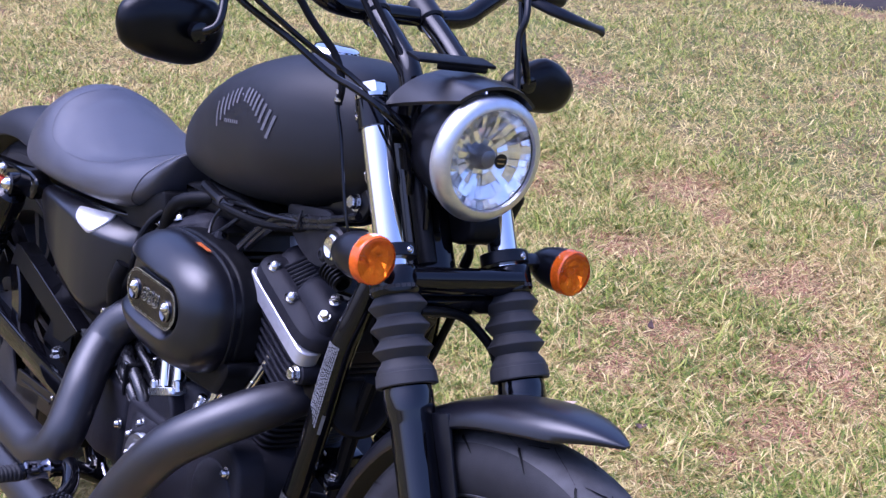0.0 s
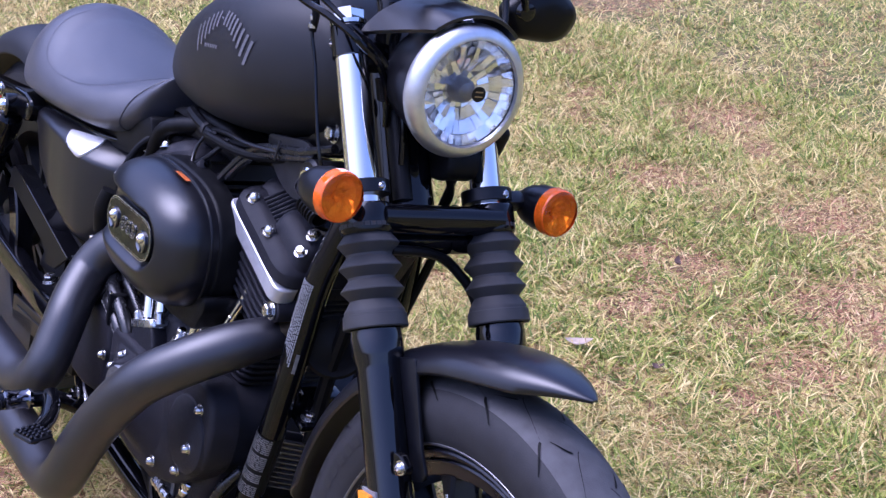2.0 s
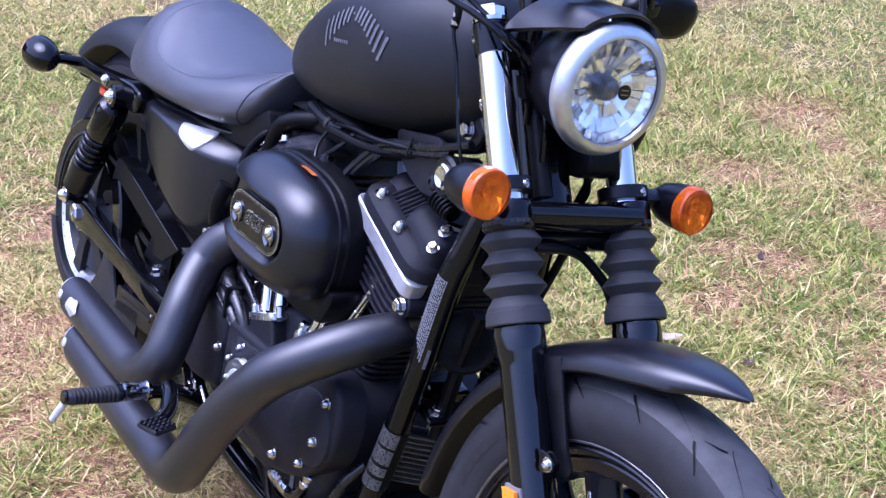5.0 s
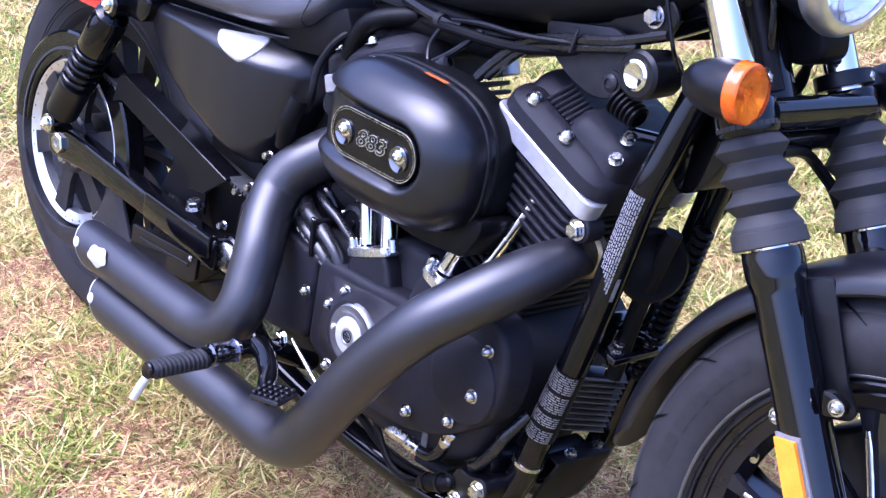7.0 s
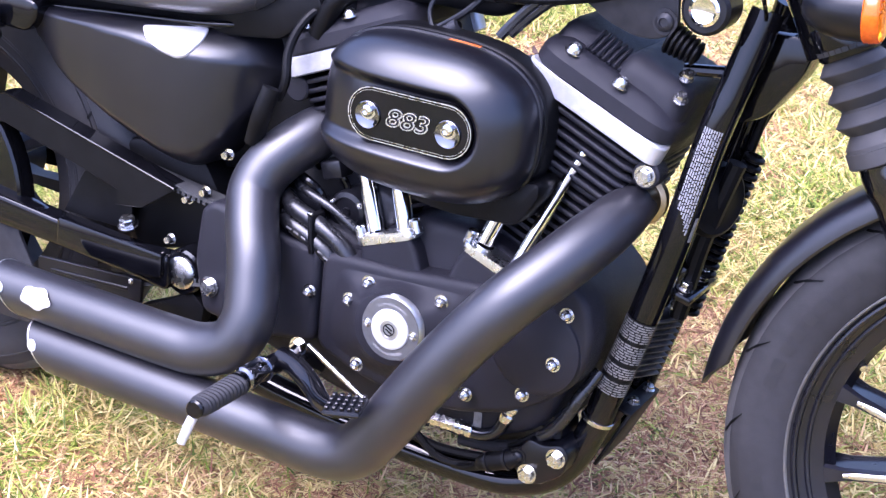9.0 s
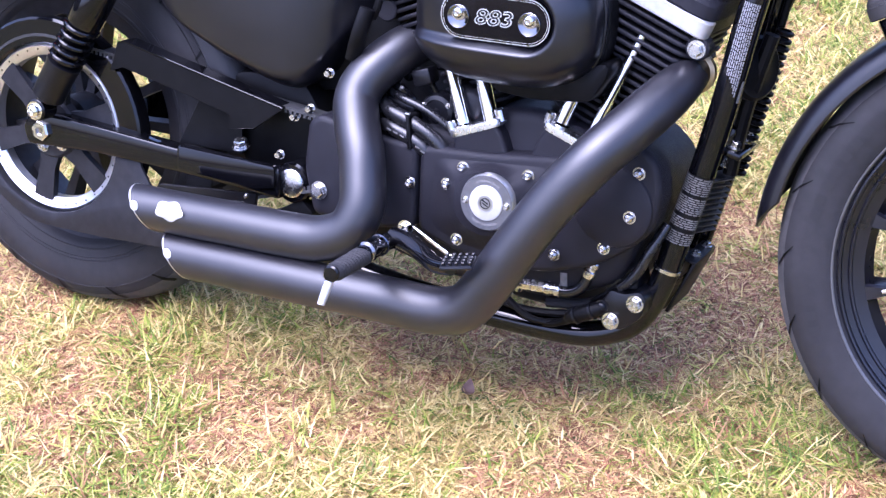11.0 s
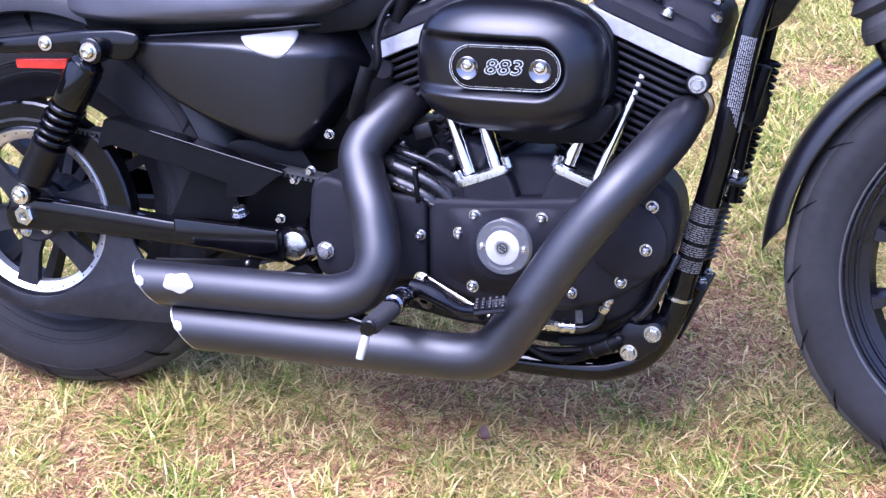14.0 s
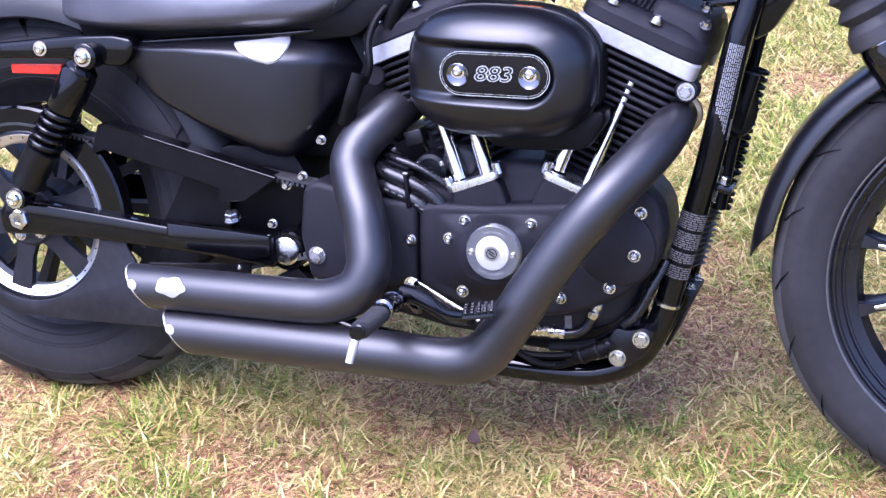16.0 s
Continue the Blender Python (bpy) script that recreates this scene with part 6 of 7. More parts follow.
# small parts above the sprocket
bolts([(0.496, -0.12, 0.426), (0.469, -0.12, 0.410), (0.528, -0.12, 0.484), (0.443, -0.12, 0.347)], 0.0056, 0.011, "hex")
bm = bmesh.new()
tube(bm, [(0.575, -0.135, 0.515), (0.590, -0.145, 0.555), (0.600, -0.14, 0.590)], 0.0125, 12, 4, flat=0.7)
part("fuse_cover", bm, PLASTIC, bike)
bm = bmesh.new()
tube(bm, [(0.60, -0.125, 0.575), (0.612, -0.13, 0.60), (0.608, -0.12, 0.64), (0.622, -0.10, 0.68), (0.66, -0.06, 0.715)], 0.006, 10)
tube(bm, [(0.628, -0.09, 0.655), (0.66, -0.09, 0.71), (0.72, -0.06, 0.735)], 0.013, 12)
tube(bm, [(0.74, -0.07, 0.735), (0.82, -0.09, 0.745), (0.92, -0.085, 0.752), (1.02, -0.06, 0.775), (1.09, -0.045, 0.79)], 0.0065, 10)
tube(bm, [(0.78, -0.06, 0.745), (0.88, -0.08, 0.755), (1.0, -0.06, 0.775)], 0.005, 8)
part("wiring_loom", bm, PLASTIC, bike, "black cables under the tank")
# intake box and ribs under the tank
bm = bmesh.new()
slab(bm, [(0.62, 0.735), (0.70, 0.758), (0.82, 0.765), (0.90, 0.745), (0.86, 0.715), (0.76, 0.715), (0.66, 0.705)], -0.07, 0.07, 0.012, 3, 0.02)
part("frame_cover", bm, PLASTIC, bike)
# carburettor manifold between the cylinders
bm = bmesh.new()
tube(bm, [(0.80, -0.09, 0.625), (0.86, 0.0, 0.62), (0.86, 0.05, 0.62)], 0.035, 16)
part("intake_manifold", bm, CASTGREY, bike)
# ignition switch and coil bracket
bm = bmesh.new()
slab(bm, [(0.944, 0.792), (0.954, 0.763), (0.993, 0.739), (1.030, 0.728), (1.057, 0.730), (1.078, 0.745), (1.072, 0.784), (1.090, 0.795), (1.050, 0.812)], -0.070, -0.064, 0.002, 2, 0.012)
part("coil_bracket", bm, CASTGREY, bike, "dark grey coil bracket")
bolts([(1.062, -0.073, 0.752)], 0.011, 0.006, "button", CASTGREY)
bm = bmesh.new()
lathe(bm, (1.112, -0.045, 0.777), (0, -1, 0), [(0, 0), (0, 0.026), (0.046, 0.028), (0.050, 0.024), (0.050, 0)], 30)
sw = part("ignition_switch", bm, SATIN, bike, "black ignition switch with chrome lock")
bm = bmesh.new()
lathe(bm, (1.112, -0.094, 0.777), (0, -1, 0), [(0, 0.0175), (0.003, 0.0175), (0.005, 0.014), (0.003, 0.011), (0.003, 0)], 28)
part("lock", bm, CHROME, sw)
for k in range(6):
    bm = bmesh.new()
    c = Vector((1.066, -0.06, 0.735)) + Vector((0.93, 0, -0.36)) * (0.0066 * k)
    q = 1.0 - 0.05 * k
    lathe(bm, c, (0.93, 0, -0.36), [(0, 0.014 * q), (0.002, 0.0195 * q), (0.0045, 0.0195 * q), (0.0065, 0.014 * q)], 20)
    part("plug_boot_rib", bm, PLASTIC, bike)
bolts([(1.092, -0.060, 0.694), (1.094, -0.075, 0.672)], 0.0066, 0.008, "hex", axis=(0.35, -0.5, 0.8))
bm = bmesh.new()
tube(bm, [(1.085, -0.05, 0.70), (1.13, -0.045, 0.705)], 0.007, 10)
part("engine_stay", bm, GLOSS, bike)

# -- handlebar and controls --
for s in (-1, 1):
    bm = bmesh.new()
    tube(bm, [(1.160, s * 0.045, 0.975), (1.158, s * 0.045, 1.005), (1.140, s * 0.045, 1.033), (1.110, s * 0.045, 1.052), (1.070, s * 0.045, 1.073), (1.040, s * 0.045, 1.087)], 0.0165, 18)
    part("handlebar_riser", bm, GLOSS, bike, "gloss black handlebar riser")
    bm = bmesh.new()
    lathe(bm, (1.050, s * 0.045, 1.083), (-0.85, 0, 0.45), [(0, 0.017), (0.003, 0.0205), (0.040, 0.0205), (0.044, 0.017), (0.044, 0)], 20)
    part("bar_clamp", bm, SATIN, bike)
bm = bmesh.new()
tube(bm, [(0.90, -0.43, 1.155), (0.945, -0.33, 1.155), (1.0, -0.22, 1.145), (1.028, -0.15, 1.112), (1.036, -0.10, 1.090), (1.036, 0.0, 1.087), (1.036, 0.10, 1.090), (1.028, 0.145, 1.112), (1.0, 0.22, 1.145), (0.945, 0.33, 1.155), (0.90, 0.43, 1.155)], 0.0135, 14)
part("handlebar", bm, GLOSS, bike, "black drag handlebar")

# frame rail in the gap between seat and side cover
bm = bmesh.new()
tube(bm, [(0.200, -0.112, 0.6155), (0.300, -0.112, 0.6255), (0.440, -0.110, 0.6380), (0.500, -0.100, 0.6440), (0.540, -0.070, 0.6480)], 0.0048, 12, 5)
part("seat_rail", bm, GLOSS, bike, "gloss black rail under the seat edge")
# -- battery box and inner parts that close the gaps behind the side cover --
bm = bmesh.new()
slab(bm, [(0.27, 0.62), (0.60, 0.64), (0.61, 0.56), (0.56, 0.45), (0.42, 0.43), (0.30, 0.47)], -0.05, 0.11, 0.008, 2, 0.02)
part("battery_box", bm, PLASTIC, bike)
bm = bmesh.new()
slab(bm, [(0.30, 0.43), (0.345, 0.46), (0.46, 0.46), (0.50, 0.40), (0.47, 0.33), (0.36, 0.30), (0.335, 0.36)], -0.085, 0.085, 0.008, 2, 0.02)
part("inner_fender_panel", bm, PLASTIC, bike)

# -- tank lettering, kept as plain arched bars --
def station(rows, x):
    """The body's section at x, between its stations."""
    for a, b in zip(rows, rows[1:]):
        if a[0] <= x <= b[0]:
            t = (x - a[0]) / (b[0] - a[0])
            return [a[i] + (b[i] - a[i]) * t for i in range(1, 5)]
    return list(rows[0][1:])


def tank_side(x, z):
    """The y of the tank's right flank at x, z."""
    w, z0, z1, p = station(TANK, x)
    s = min(1.0, abs((z - (z0 + z1) / 2) / ((z1 - z0) / 2)))
    return -w * (1 - s ** p) ** (1 / p)


def flank(x, z, off=0.0012):
    return Vector((x, tank_side(x, z) - off, z))


N = 15
for k in range(N):
    t = k / (N - 1)
    xc = 0.811 + 0.160 * t
    mid = 0.884 + 0.041 * math.sin(math.pi * (0.03 + 0.94 * t)) + 0.018 * t
    tall = (0.0100 + 0.0075 * abs(2 * t - 1) ** 1.5) if k != 6 else 0.0012
    skew = 0.012 * (t - 0.5)
    bm = bmesh.new()
    rows = []
    for i in range(5):
        q = -1 + i / 2
        rows.append([bm.verts.new(flank(xc + w + skew * q, mid + tall * q)) for w in (-0.0029, 0.0, 0.0029)])
    for p, q in zip(rows, rows[1:]):
        for i in range(2):
            bm.faces.new((p[i], p[i + 1], q[i + 1], q[i]))
    part("tank_marking", bm, PRINT, tank, smooth=0)
bm = bmesh.new()
for k in range(7):
    x = 0.842 + 0.0065 * k
    bm.faces.new([bm.verts.new(flank(x + dx, 0.883 + 0.001 * k + dz)) for dx, dz in ((0, 0), (0.004, 0), (0.004, 0.005), (0, 0.005))])
part("tank_marking", bm, PRINT, tank, smooth=0)

# -- cables in front of the tank --
def cable(name, pts, r, mat=PLASTIC, label="", steps=5):
    bm = bmesh.new()
    tube(bm, pts, r, 10, steps)
    return part(name, bm, mat, bike, label)


cable("throttle_cable", [(1.02, -0.34, 1.15), (1.06, -0.27, 1.09), (1.095, -0.20, 1.046), (1.135, -0.16, 1.014), (1.163, -0.141, 1.004), (1.194, -0.121, 0.99), (1.204, -0.104, 0.976), (1.209, -0.084, 0.96), (1.202, -0.06, 0.925), (1.201, -0.05, 0.878)], 0.0046, GLOSS, label="twin black throttle cables")
cable("throttle_cable", [(1.03, -0.34, 1.16), (1.075, -0.26, 1.098), (1.10, -0.18, 1.045), (1.122, -0.125, 1.015), (1.160, -0.103, 0.993), (1.190, -0.080, 0.972), (1.206, -0.055, 0.940), (1.228, -0.046, 0.895), (1.235, -0.040, 0.84)], 0.0038, GLOSS)
for a, b in (((1.035, -0.31, 1.128), (1.058, -0.272, 1.093)), ((1.045, -0.305, 1.135), (1.072, -0.262, 1.101))):
    bm = bmesh.new()
    d = Vector(b) - Vector(a)
    lathe(bm, a, d, [(-0.03, 0.006), (0, 0.0085), (d.length * 0.7, 0.008), (d.length, 0.0055)], 14)
    part("cable_boot", bm, PLASTIC, bike)
cable("brake_hose", [(1.05, -0.20, 1.13), (1.075, -0.165, 1.075), (1.10, -0.135, 1.035), (1.118, -0.128, 1.00), (1.116, -0.127, 0.972)], 0.0052, label="black front brake hose")
cable("brake_hose", [(1.112, -0.127, 0.985), (1.116, -0.125, 0.962), (1.127, -0.122, 0.935), (1.146, -0.121, 0.887), (1.168, -0.118, 0.832), (1.176, -0.106, 0.803), (1.172, -0.07, 0.778), (1.16, -0.03, 0.76)], 0.0024, GLOSS)
for z in (0.985, 0.975):
    bm = bmesh.new()
    lathe(bm, (1.1165, -0.1275, z), (0, 0, 1), [(0, 0.0035), (0.001, 0.0058), (0.006, 0.0058), (0.007, 0.0035)], 12)
    part("hose_ferrule", bm, STEEL, bike)
cable("clutch_cable", [(1.075, -0.10, 1.12), (1.115, -0.075, 1.06), (1.155, -0.055, 1.015), (1.175, -0.045, 0.97), (1.19, -0.04, 0.90)], 0.0042)
cable("clutch_cable", [(1.08, -0.09, 1.125), (1.125, -0.06, 1.06), (1.165, -0.045, 1.01), (1.18, -0.04, 0.95)], 0.004)
cable("front_brake_hose", [(1.300, -0.075, 0.752), (1.292, -0.045, 0.748), (1.281, -0.015, 0.742), (1.273, 0.012, 0.735), (1.271, 0.034, 0.725), (1.276, 0.053, 0.709), (1.286, 0.069, 0.690), (1.300, 0.080, 0.660), (1.318, 0.088, 0.625)], 0.0066, label="curved rubber brake hose between the forks")
bm = bmesh.new()
lathe(bm, leg(0.742, -0.020) - FN * 0.022, FD, [(0, 0.006), (0, 0.0095), (0.010, 0.0095), (0.011, 0.013), (0.018, 0.013), (0.019, 0.010), (0.032, 0.010)], 20)
part("hose_junction", bm, SATIN, bike, "black brake line junction under the yoke")
cable("wiring", [(1.205, 0.078, 0.775), (1.187, 0.080, 0.728), (1.170, 0.080, 0.685), (1.134, 0.080, 0.595), (1.112, 0.078, 0.54)], 0.0062)
cable("clutch_cable", [(1.12, 0.14, 1.17), (1.152, 0.125, 1.12), (1.151, 0.12, 1.09), (1.160, 0.12, 1.05), (1.176, 0.115, 1.005), (1.19, 0.09, 0.96)], 0.0048, SATIN)
cable("wiring", [(1.20, 0.03, 0.80), (1.19, 0.045, 0.74), (1.16, 0.05, 0.66), (1.14, 0.05, 0.56)], 0.006)
cable("wiring", [(1.20, 0.02, 0.88), (1.23, 0.03, 0.84), (1.225, 0.05, 0.80), (1.21, 0.05, 0.77)], 0.005)
bm = bmesh.new()
box(bm, (1.195, 0.105, 0.855), (0.05, 0.04, 0.09), Euler((0, 0.4, 0)).to_matrix(), 0.012, 3)
part("relay_box", bm, PLASTIC, bike)
# coil spring sleeves beside the lamp
bm = bmesh.new()
pts = []
for k in range(61):
    a = 2 * math.pi * 10 * k / 60
    c = leg(0.905, -0.055, 0.006) + FD * (0.028 * k / 60)
    pts.append(c + Vector((0.009 * math.cos(a), 0.009 * math.sin(a), 0)))
tube(bm, pts, 0.0016, 5, 1)
part("loom_sleeve", bm, PLASTIC, bike)

# -- mirrors and levers --
OBLONG = [(-1.0, 0.10), (-0.96, 0.55), (-0.70, 0.92), (-0.2, 1.0), (0.35, 1.0), (0.78, 0.90), (0.97, 0.55), (1.0, 0.0), (0.94, -0.45), (0.75, -0.85), (0.40, -1.0), (0.0, -0.95), (-0.5, -0.80), (-0.88, -0.50)]
TEARDROP = [(-1.0, 0.0), (-0.86, 0.30), (-0.5, 0.66), (-0.1, 0.92), (0.15, 1.0), (0.5, 0.84), (0.86, 0.45), (1.0, 0.10), (0.96, -0.30), (0.78, -0.76), (0.45, -1.0), (-0.1, -1.0), (-0.62, -0.94), (-0.90, -0.45)]


def mirror(centre, half, name_label, yaw, stem, shape):
    c = Vector(centre)
    bm = bmesh.new()
    turn = Matrix.Rotation(yaw, 3, "Z")
    rows = []
    pts = [(p[0] * half[0], p[1] * half[1]) for p in shape]
    pts = round_outline(pts, 0.02, 3)
    for s, x in ((0.96, -0.012), (1.0, -0.008), (1.0, 0.0), (0.93, 0.010), (0.75, 0.017), (0.45, 0.021), (0.15, 0.022)):
        rows.append([c + turn @ Vector((x, p[0] * s, p[1] * s)) for p in pts])
    loft(bm, rows)
    mi = part("mirror", bm, MIRROR_SHELL, bike, name_label, smooth=50)
    bm = bmesh.new()
    bm.faces.new([bm.verts.new(c + turn @ Vector((-0.0135, p[0] * 0.93, p[1] * 0.93))) for p in pts])
    part("mirror_glass", bm, MIRROR_GLASS, mi, smooth=0)
    bm = bmesh.new()
    tube(bm, stem, 0.0058, 12, 5)
    lathe(bm, stem[0], Vector((1, 0, 0)), [(-0.006, 0), (-0.006, 0.013), (0.006, 0.013), (0.008, 0.009), (0.008, 0)], 18)
    part("mirror_stem", bm, GLOSS, mi)


mirror((1.038, -0.338, 1.036), (0.077, 0.045), "black oblong mirror hung under the bar", 0.12, [(1.072, -0.318, 1.040), (1.085, -0.300, 1.055), (1.06, -0.285, 1.10), (1.03, -0.28, 1.155)], OBLONG)
mirror((0.958, 0.334, 0.996), (0.065, 0.043), "black teardrop mirror hung under the bar", -0.12, [(0.985, 0.290, 1.0), (0.995, 0.275, 1.02), (0.985, 0.262, 1.07), (0.96, 0.262, 1.15)], TEARDROP)
for s in (-1, 1):
    bm = bmesh.new()
    box(bm, (0.975, s * 0.285, 1.145), (0.06, 0.08, 0.05), None, 0.014, 3)
    part("switch_housing", bm, SATIN, bike)
    bm = bmesh.new()
    tube(bm, [(0.90, s * 0.43, 1.155), (0.94, s * 0.34, 1.155)], 0.0175, 16, 1)
    part("grip", bm, RUBBER, bike, "black rubber grip")
    bm = bmesh.new()
    tube(bm, [(0.985, s * 0.25, 1.13, 0.009), (1.02, s * 0.285, 1.118, 0.010), (1.028, s * 0.33, 1.108, 0.009), (1.016, s * 0.375, 1.100, 0.007), (1.008, s * 0.395, 1.096, 0.0095)], n=12, steps=4, flat=0.6)
    part("hand_lever", bm, SATIN, bike, "black lever with a ball end")

# -- seat seams --
def on_seat(x, ang, off=0.001):
    row = min(SEAT, key=lambda r: abs(r[0] - x))
    k = SEAT.index(row)
    k = min(max(k - (row[0] > x), 0), len(SEAT) - 2)
    p, q = SEAT[k], SEAT[k + 1]
    t = (x - p[0]) / (q[0] - p[0])
    return seat_point([u + (v - u) * t for u, v in zip(p, q)], ang, off)


for dx, r in ((0.0, 0.0003),):
    bm = bmesh.new()
    for flip in (1, -1):
        keys = [on_seat(x + dx * (1 if x < 0.3 else -1), a + dx * 3) for x, a in SEAM]
        tube(bm, [Vector((v.x, -v.y * flip, v.z)) for v in keys], r, 6, 5)
    part("seat_seam", bm, VINYL, seat, "raised stitched seam")
bm = bmesh.new()
tube(bm, [(lambda v: Vector((v.x, -v.y, v.z)))(on_seat(0.545 + 0.060 * (k / 12) ** 1.3, -0.75 + 1.9 * k / 12)) for k in range(13)], 0.0009, 6, 1)
part("seat_seam", bm, VINYL, seat)

bm = bmesh.new()
slab(bm, [(0.10, 0.645), (0.56, 0.690), (0.62, 0.720), (0.64, 0.690), (0.58, 0.640), (0.30, 0.602), (0.12, 0.605)], -0.100, 0.100, 0.006, 2, 0.01)
part("seat_pan", bm, PLASTIC, seat)


# -- crankcase front, starter lid and small hoses behind the pipes --
bm = bmesh.new()
slab(bm, round_outline([(0.80, 0.165), (0.925, 0.158), (0.995, 0.215), (1.028, 0.290), (1.018, 0.375), (0.90, 0.385), (0.80, 0.30)], 0.018, 3), -0.045, 0.055, 0.008, 3)
part("crankcase", bm, CASTGREY, bike, "dark cast crankcase front")
for z, x in ((0.235, 0.995), (0.255, 1.004), (0.275, 1.013)):
    bm = bmesh.new()
    box(bm, (x - 0.02, -0.046, z), (0.05, 0.008, 0.005), Euler((0, -0.35, 0)).to_matrix(), 0.0015)
    part("case_rib", bm, CASTGREY, bike)
bm = bmesh.new()
tube(bm, [(1.052, -0.082, 0.330), (1.038, -0.100, 0.298), (1.025, -0.104, 0.268), (1.011, -0.106, 0.246), (0.997, -0.104, 0.234)], 0.0078, 12, 4)
part("oil_line", bm, HOSE, bike)
bm = bmesh.new()
tube(bm, [(0.995, -0.075, 0.222), (0.970, -0.085, 0.206), (0.930, -0.085, 0.190), (0.880, -0.08, 0.182)], 0.0085, 10, 4)
part("oil_line", bm, RUBBER, bike)
bm = bmesh.new()
lathe(bm, (0.995, -0.045, 0.238), (0, -1, 0), [(0, 0.026), (0.046, 0.026), (0.049, 0.024), (0.049, 0.009), (0.055, 0.008), (0.055, 0)], 32)
part("pressure_switch", bm, SATIN, bike)
bm = bmesh.new()
slab(bm, round_outline([(0.545, 0.395), (0.735, 0.385), (0.745, 0.455), (0.66, 0.495), (0.57, 0.485)], 0.012, 3), -0.03, 0.05, 0.006, 2)
part("starter_housing", bm, CASTGREY, bike, "dark cast starter housing")
bm = bmesh.new()
lathe(bm, (0.694, -0.052, 0.443), (0, -1, 0), [(0, 0.027), (0.040, 0.027), (0.044, 0.025), (0.046, 0.019), (0.044, 0.018), (0.044, 0.006), (0.047, 0.005), (0.047, 0)], 28)
lid = part("starter_lid", bm, SATIN, bike, "round black starter end cap")
bolts([(0.694 + 0.0225 * math.cos(q), -0.098, 0.443 + 0.0225 * math.sin(q)) for q in (0.6, 2.7, 4.8)], 0.003, 0.003, parent=lid)
for k, (r, z) in enumerate(((0.0055, 0.0), (0.0045, 0.013), (0.004, -0.013))):
    bm = bmesh.new()
    tube(bm, [(0.555, -0.07, 0.463 + z), (0.605, -0.085, 0.458 + z), (0.645, -0.088, 0.440 + z), (0.672, -0.082, 0.408 + z * 0.4), (0.690, -0.075, 0.385)], r, 8, 4)
    part("hose", bm, BOOT if k else RUBBER, bike)
for x, z in ((0.600, 0.476), (0.628, 0.486)):
    bm = bmesh.new()
    box(bm, (x, -0.055, z), (0.018, 0.03, 0.014), Euler((0, 0.5, 0)).to_matrix(), 0.002)
    part("plug_connector", bm, PLASTIC, bike)
# box added for the dark mass of hoses, and bent plate, between the down tubes' feet
bm = bmesh.new()
box(bm, (1.040, 0.0, 0.246), (0.030, 0.088, 0.040), Euler((0, radians(14), 0)).to_matrix(), 0.004)
mass_box = part("regulator", bm, SATIN, bike, "black box added for the dark mass of hoses between the tubes")
bm = bmesh.new()
box(bm, (1.068, -0.002, 0.230), (0.005, 0.096, 0.086), Euler((0, radians(24), 0)).to_matrix(), 0.0015)
box(bm, (1.077, -0.002, 0.272), (0.022, 0.096, 0.004), Euler((0, radians(14), 0)).to_matrix(), 0.0015)
plate = part("cross_plate", bm, PLASTIC, bike, "black cross plate between the tubes")
bolts([(1.078, 0.030, 0.275), (1.078, -0.020, 0.275)], 0.006, 0.006, "hex", axis=(0.25, 0, 0.97), parent=plate)
# -- wiring under the tank --
def wire(name, pts, r, mat=SATIN, label=""):
    bm = bmesh.new()
    tube(bm, pts, r, 8, 4)
    return part(name, bm, mat, bike, label)


loom = wire("wire_loom", [(0.70, -0.070, 0.752), (0.76, -0.078, 0.748), (0.83, -0.080, 0.744), (0.88, -0.076, 0.747), (0.93, -0.070, 0.752)], 0.0085, SATIN, "taped black wiring loom")
wire("wire_loom", [(0.876, -0.096, 0.702), (0.890, -0.090, 0.722), (0.912, -0.084, 0.747), (0.944, -0.080, 0.769), (1.002, -0.079, 0.785), (1.063, -0.077, 0.800), (1.125, -0.070, 0.824)], 0.0066, HOSE, "smooth black cable under the tank")
wire("wire_loom", [(0.886, -0.090, 0.706), (0.905, -0.086, 0.728), (0.930, -0.081, 0.752), (0.955, -0.079, 0.764), (1.004, -0.078, 0.776), (1.092, -0.076, 0.800)], 0.0060, HOSE)
bm = bmesh.new()
box(bm, (1.008, -0.087, 0.785), (0.004, 0.003, 0.030), Euler((0, 0.2, 0)).to_matrix(), 0.001)
part("cable_clip", bm, CASTGREY, bike)
for k in range(3):
    bm = bmesh.new()
    lathe(bm, (0.775 + 0.038 * k, -0.080, 0.746), (1, 0, 0.02 * k - 0.05), [(0, 0.008), (0, 0.0098), (0.009, 0.0098), (0.009, 0.008)], 14)
    part("tape_wrap", bm, PLASTIC if k % 2 else RUBBER, loom)
wire("wire", [(0.845, -0.084, 0.742), (0.828, -0.092, 0.722), (0.800, -0.098, 0.700), (0.770, -0.104, 0.682)], 0.0042)
wire("wire", [(0.80, -0.080, 0.752), (0.86, -0.088, 0.764), (0.93, -0.090, 0.770), (1.01, -0.080, 0.782)], 0.0036)
wire("wire", [(0.79, -0.085, 0.742), (0.782, -0.095, 0.715), (0.80, -0.105, 0.69), (0.83, -0.108, 0.68)], 0.003)
bm = bmesh.new()
lathe(bm, (0.788, -0.098, 0.682), (0.80, 0.10, 0.55), [(0, 0.004), (0, 0.0085), (0.030, 0.0085), (0.031, 0.0100), (0.040, 0.0100), (0.042, 0.005)], 18)
part("plug_connector", bm, CASTGREY, bike, "grey round plug connector")

# ---- ground ----
def ground_height(x, y):
    return 0.006 * math.sin(1.7 * x + 0.6) * math.cos(1.3 * y) + 0.004 * math.sin(4.1 * x - 2.2 * y)


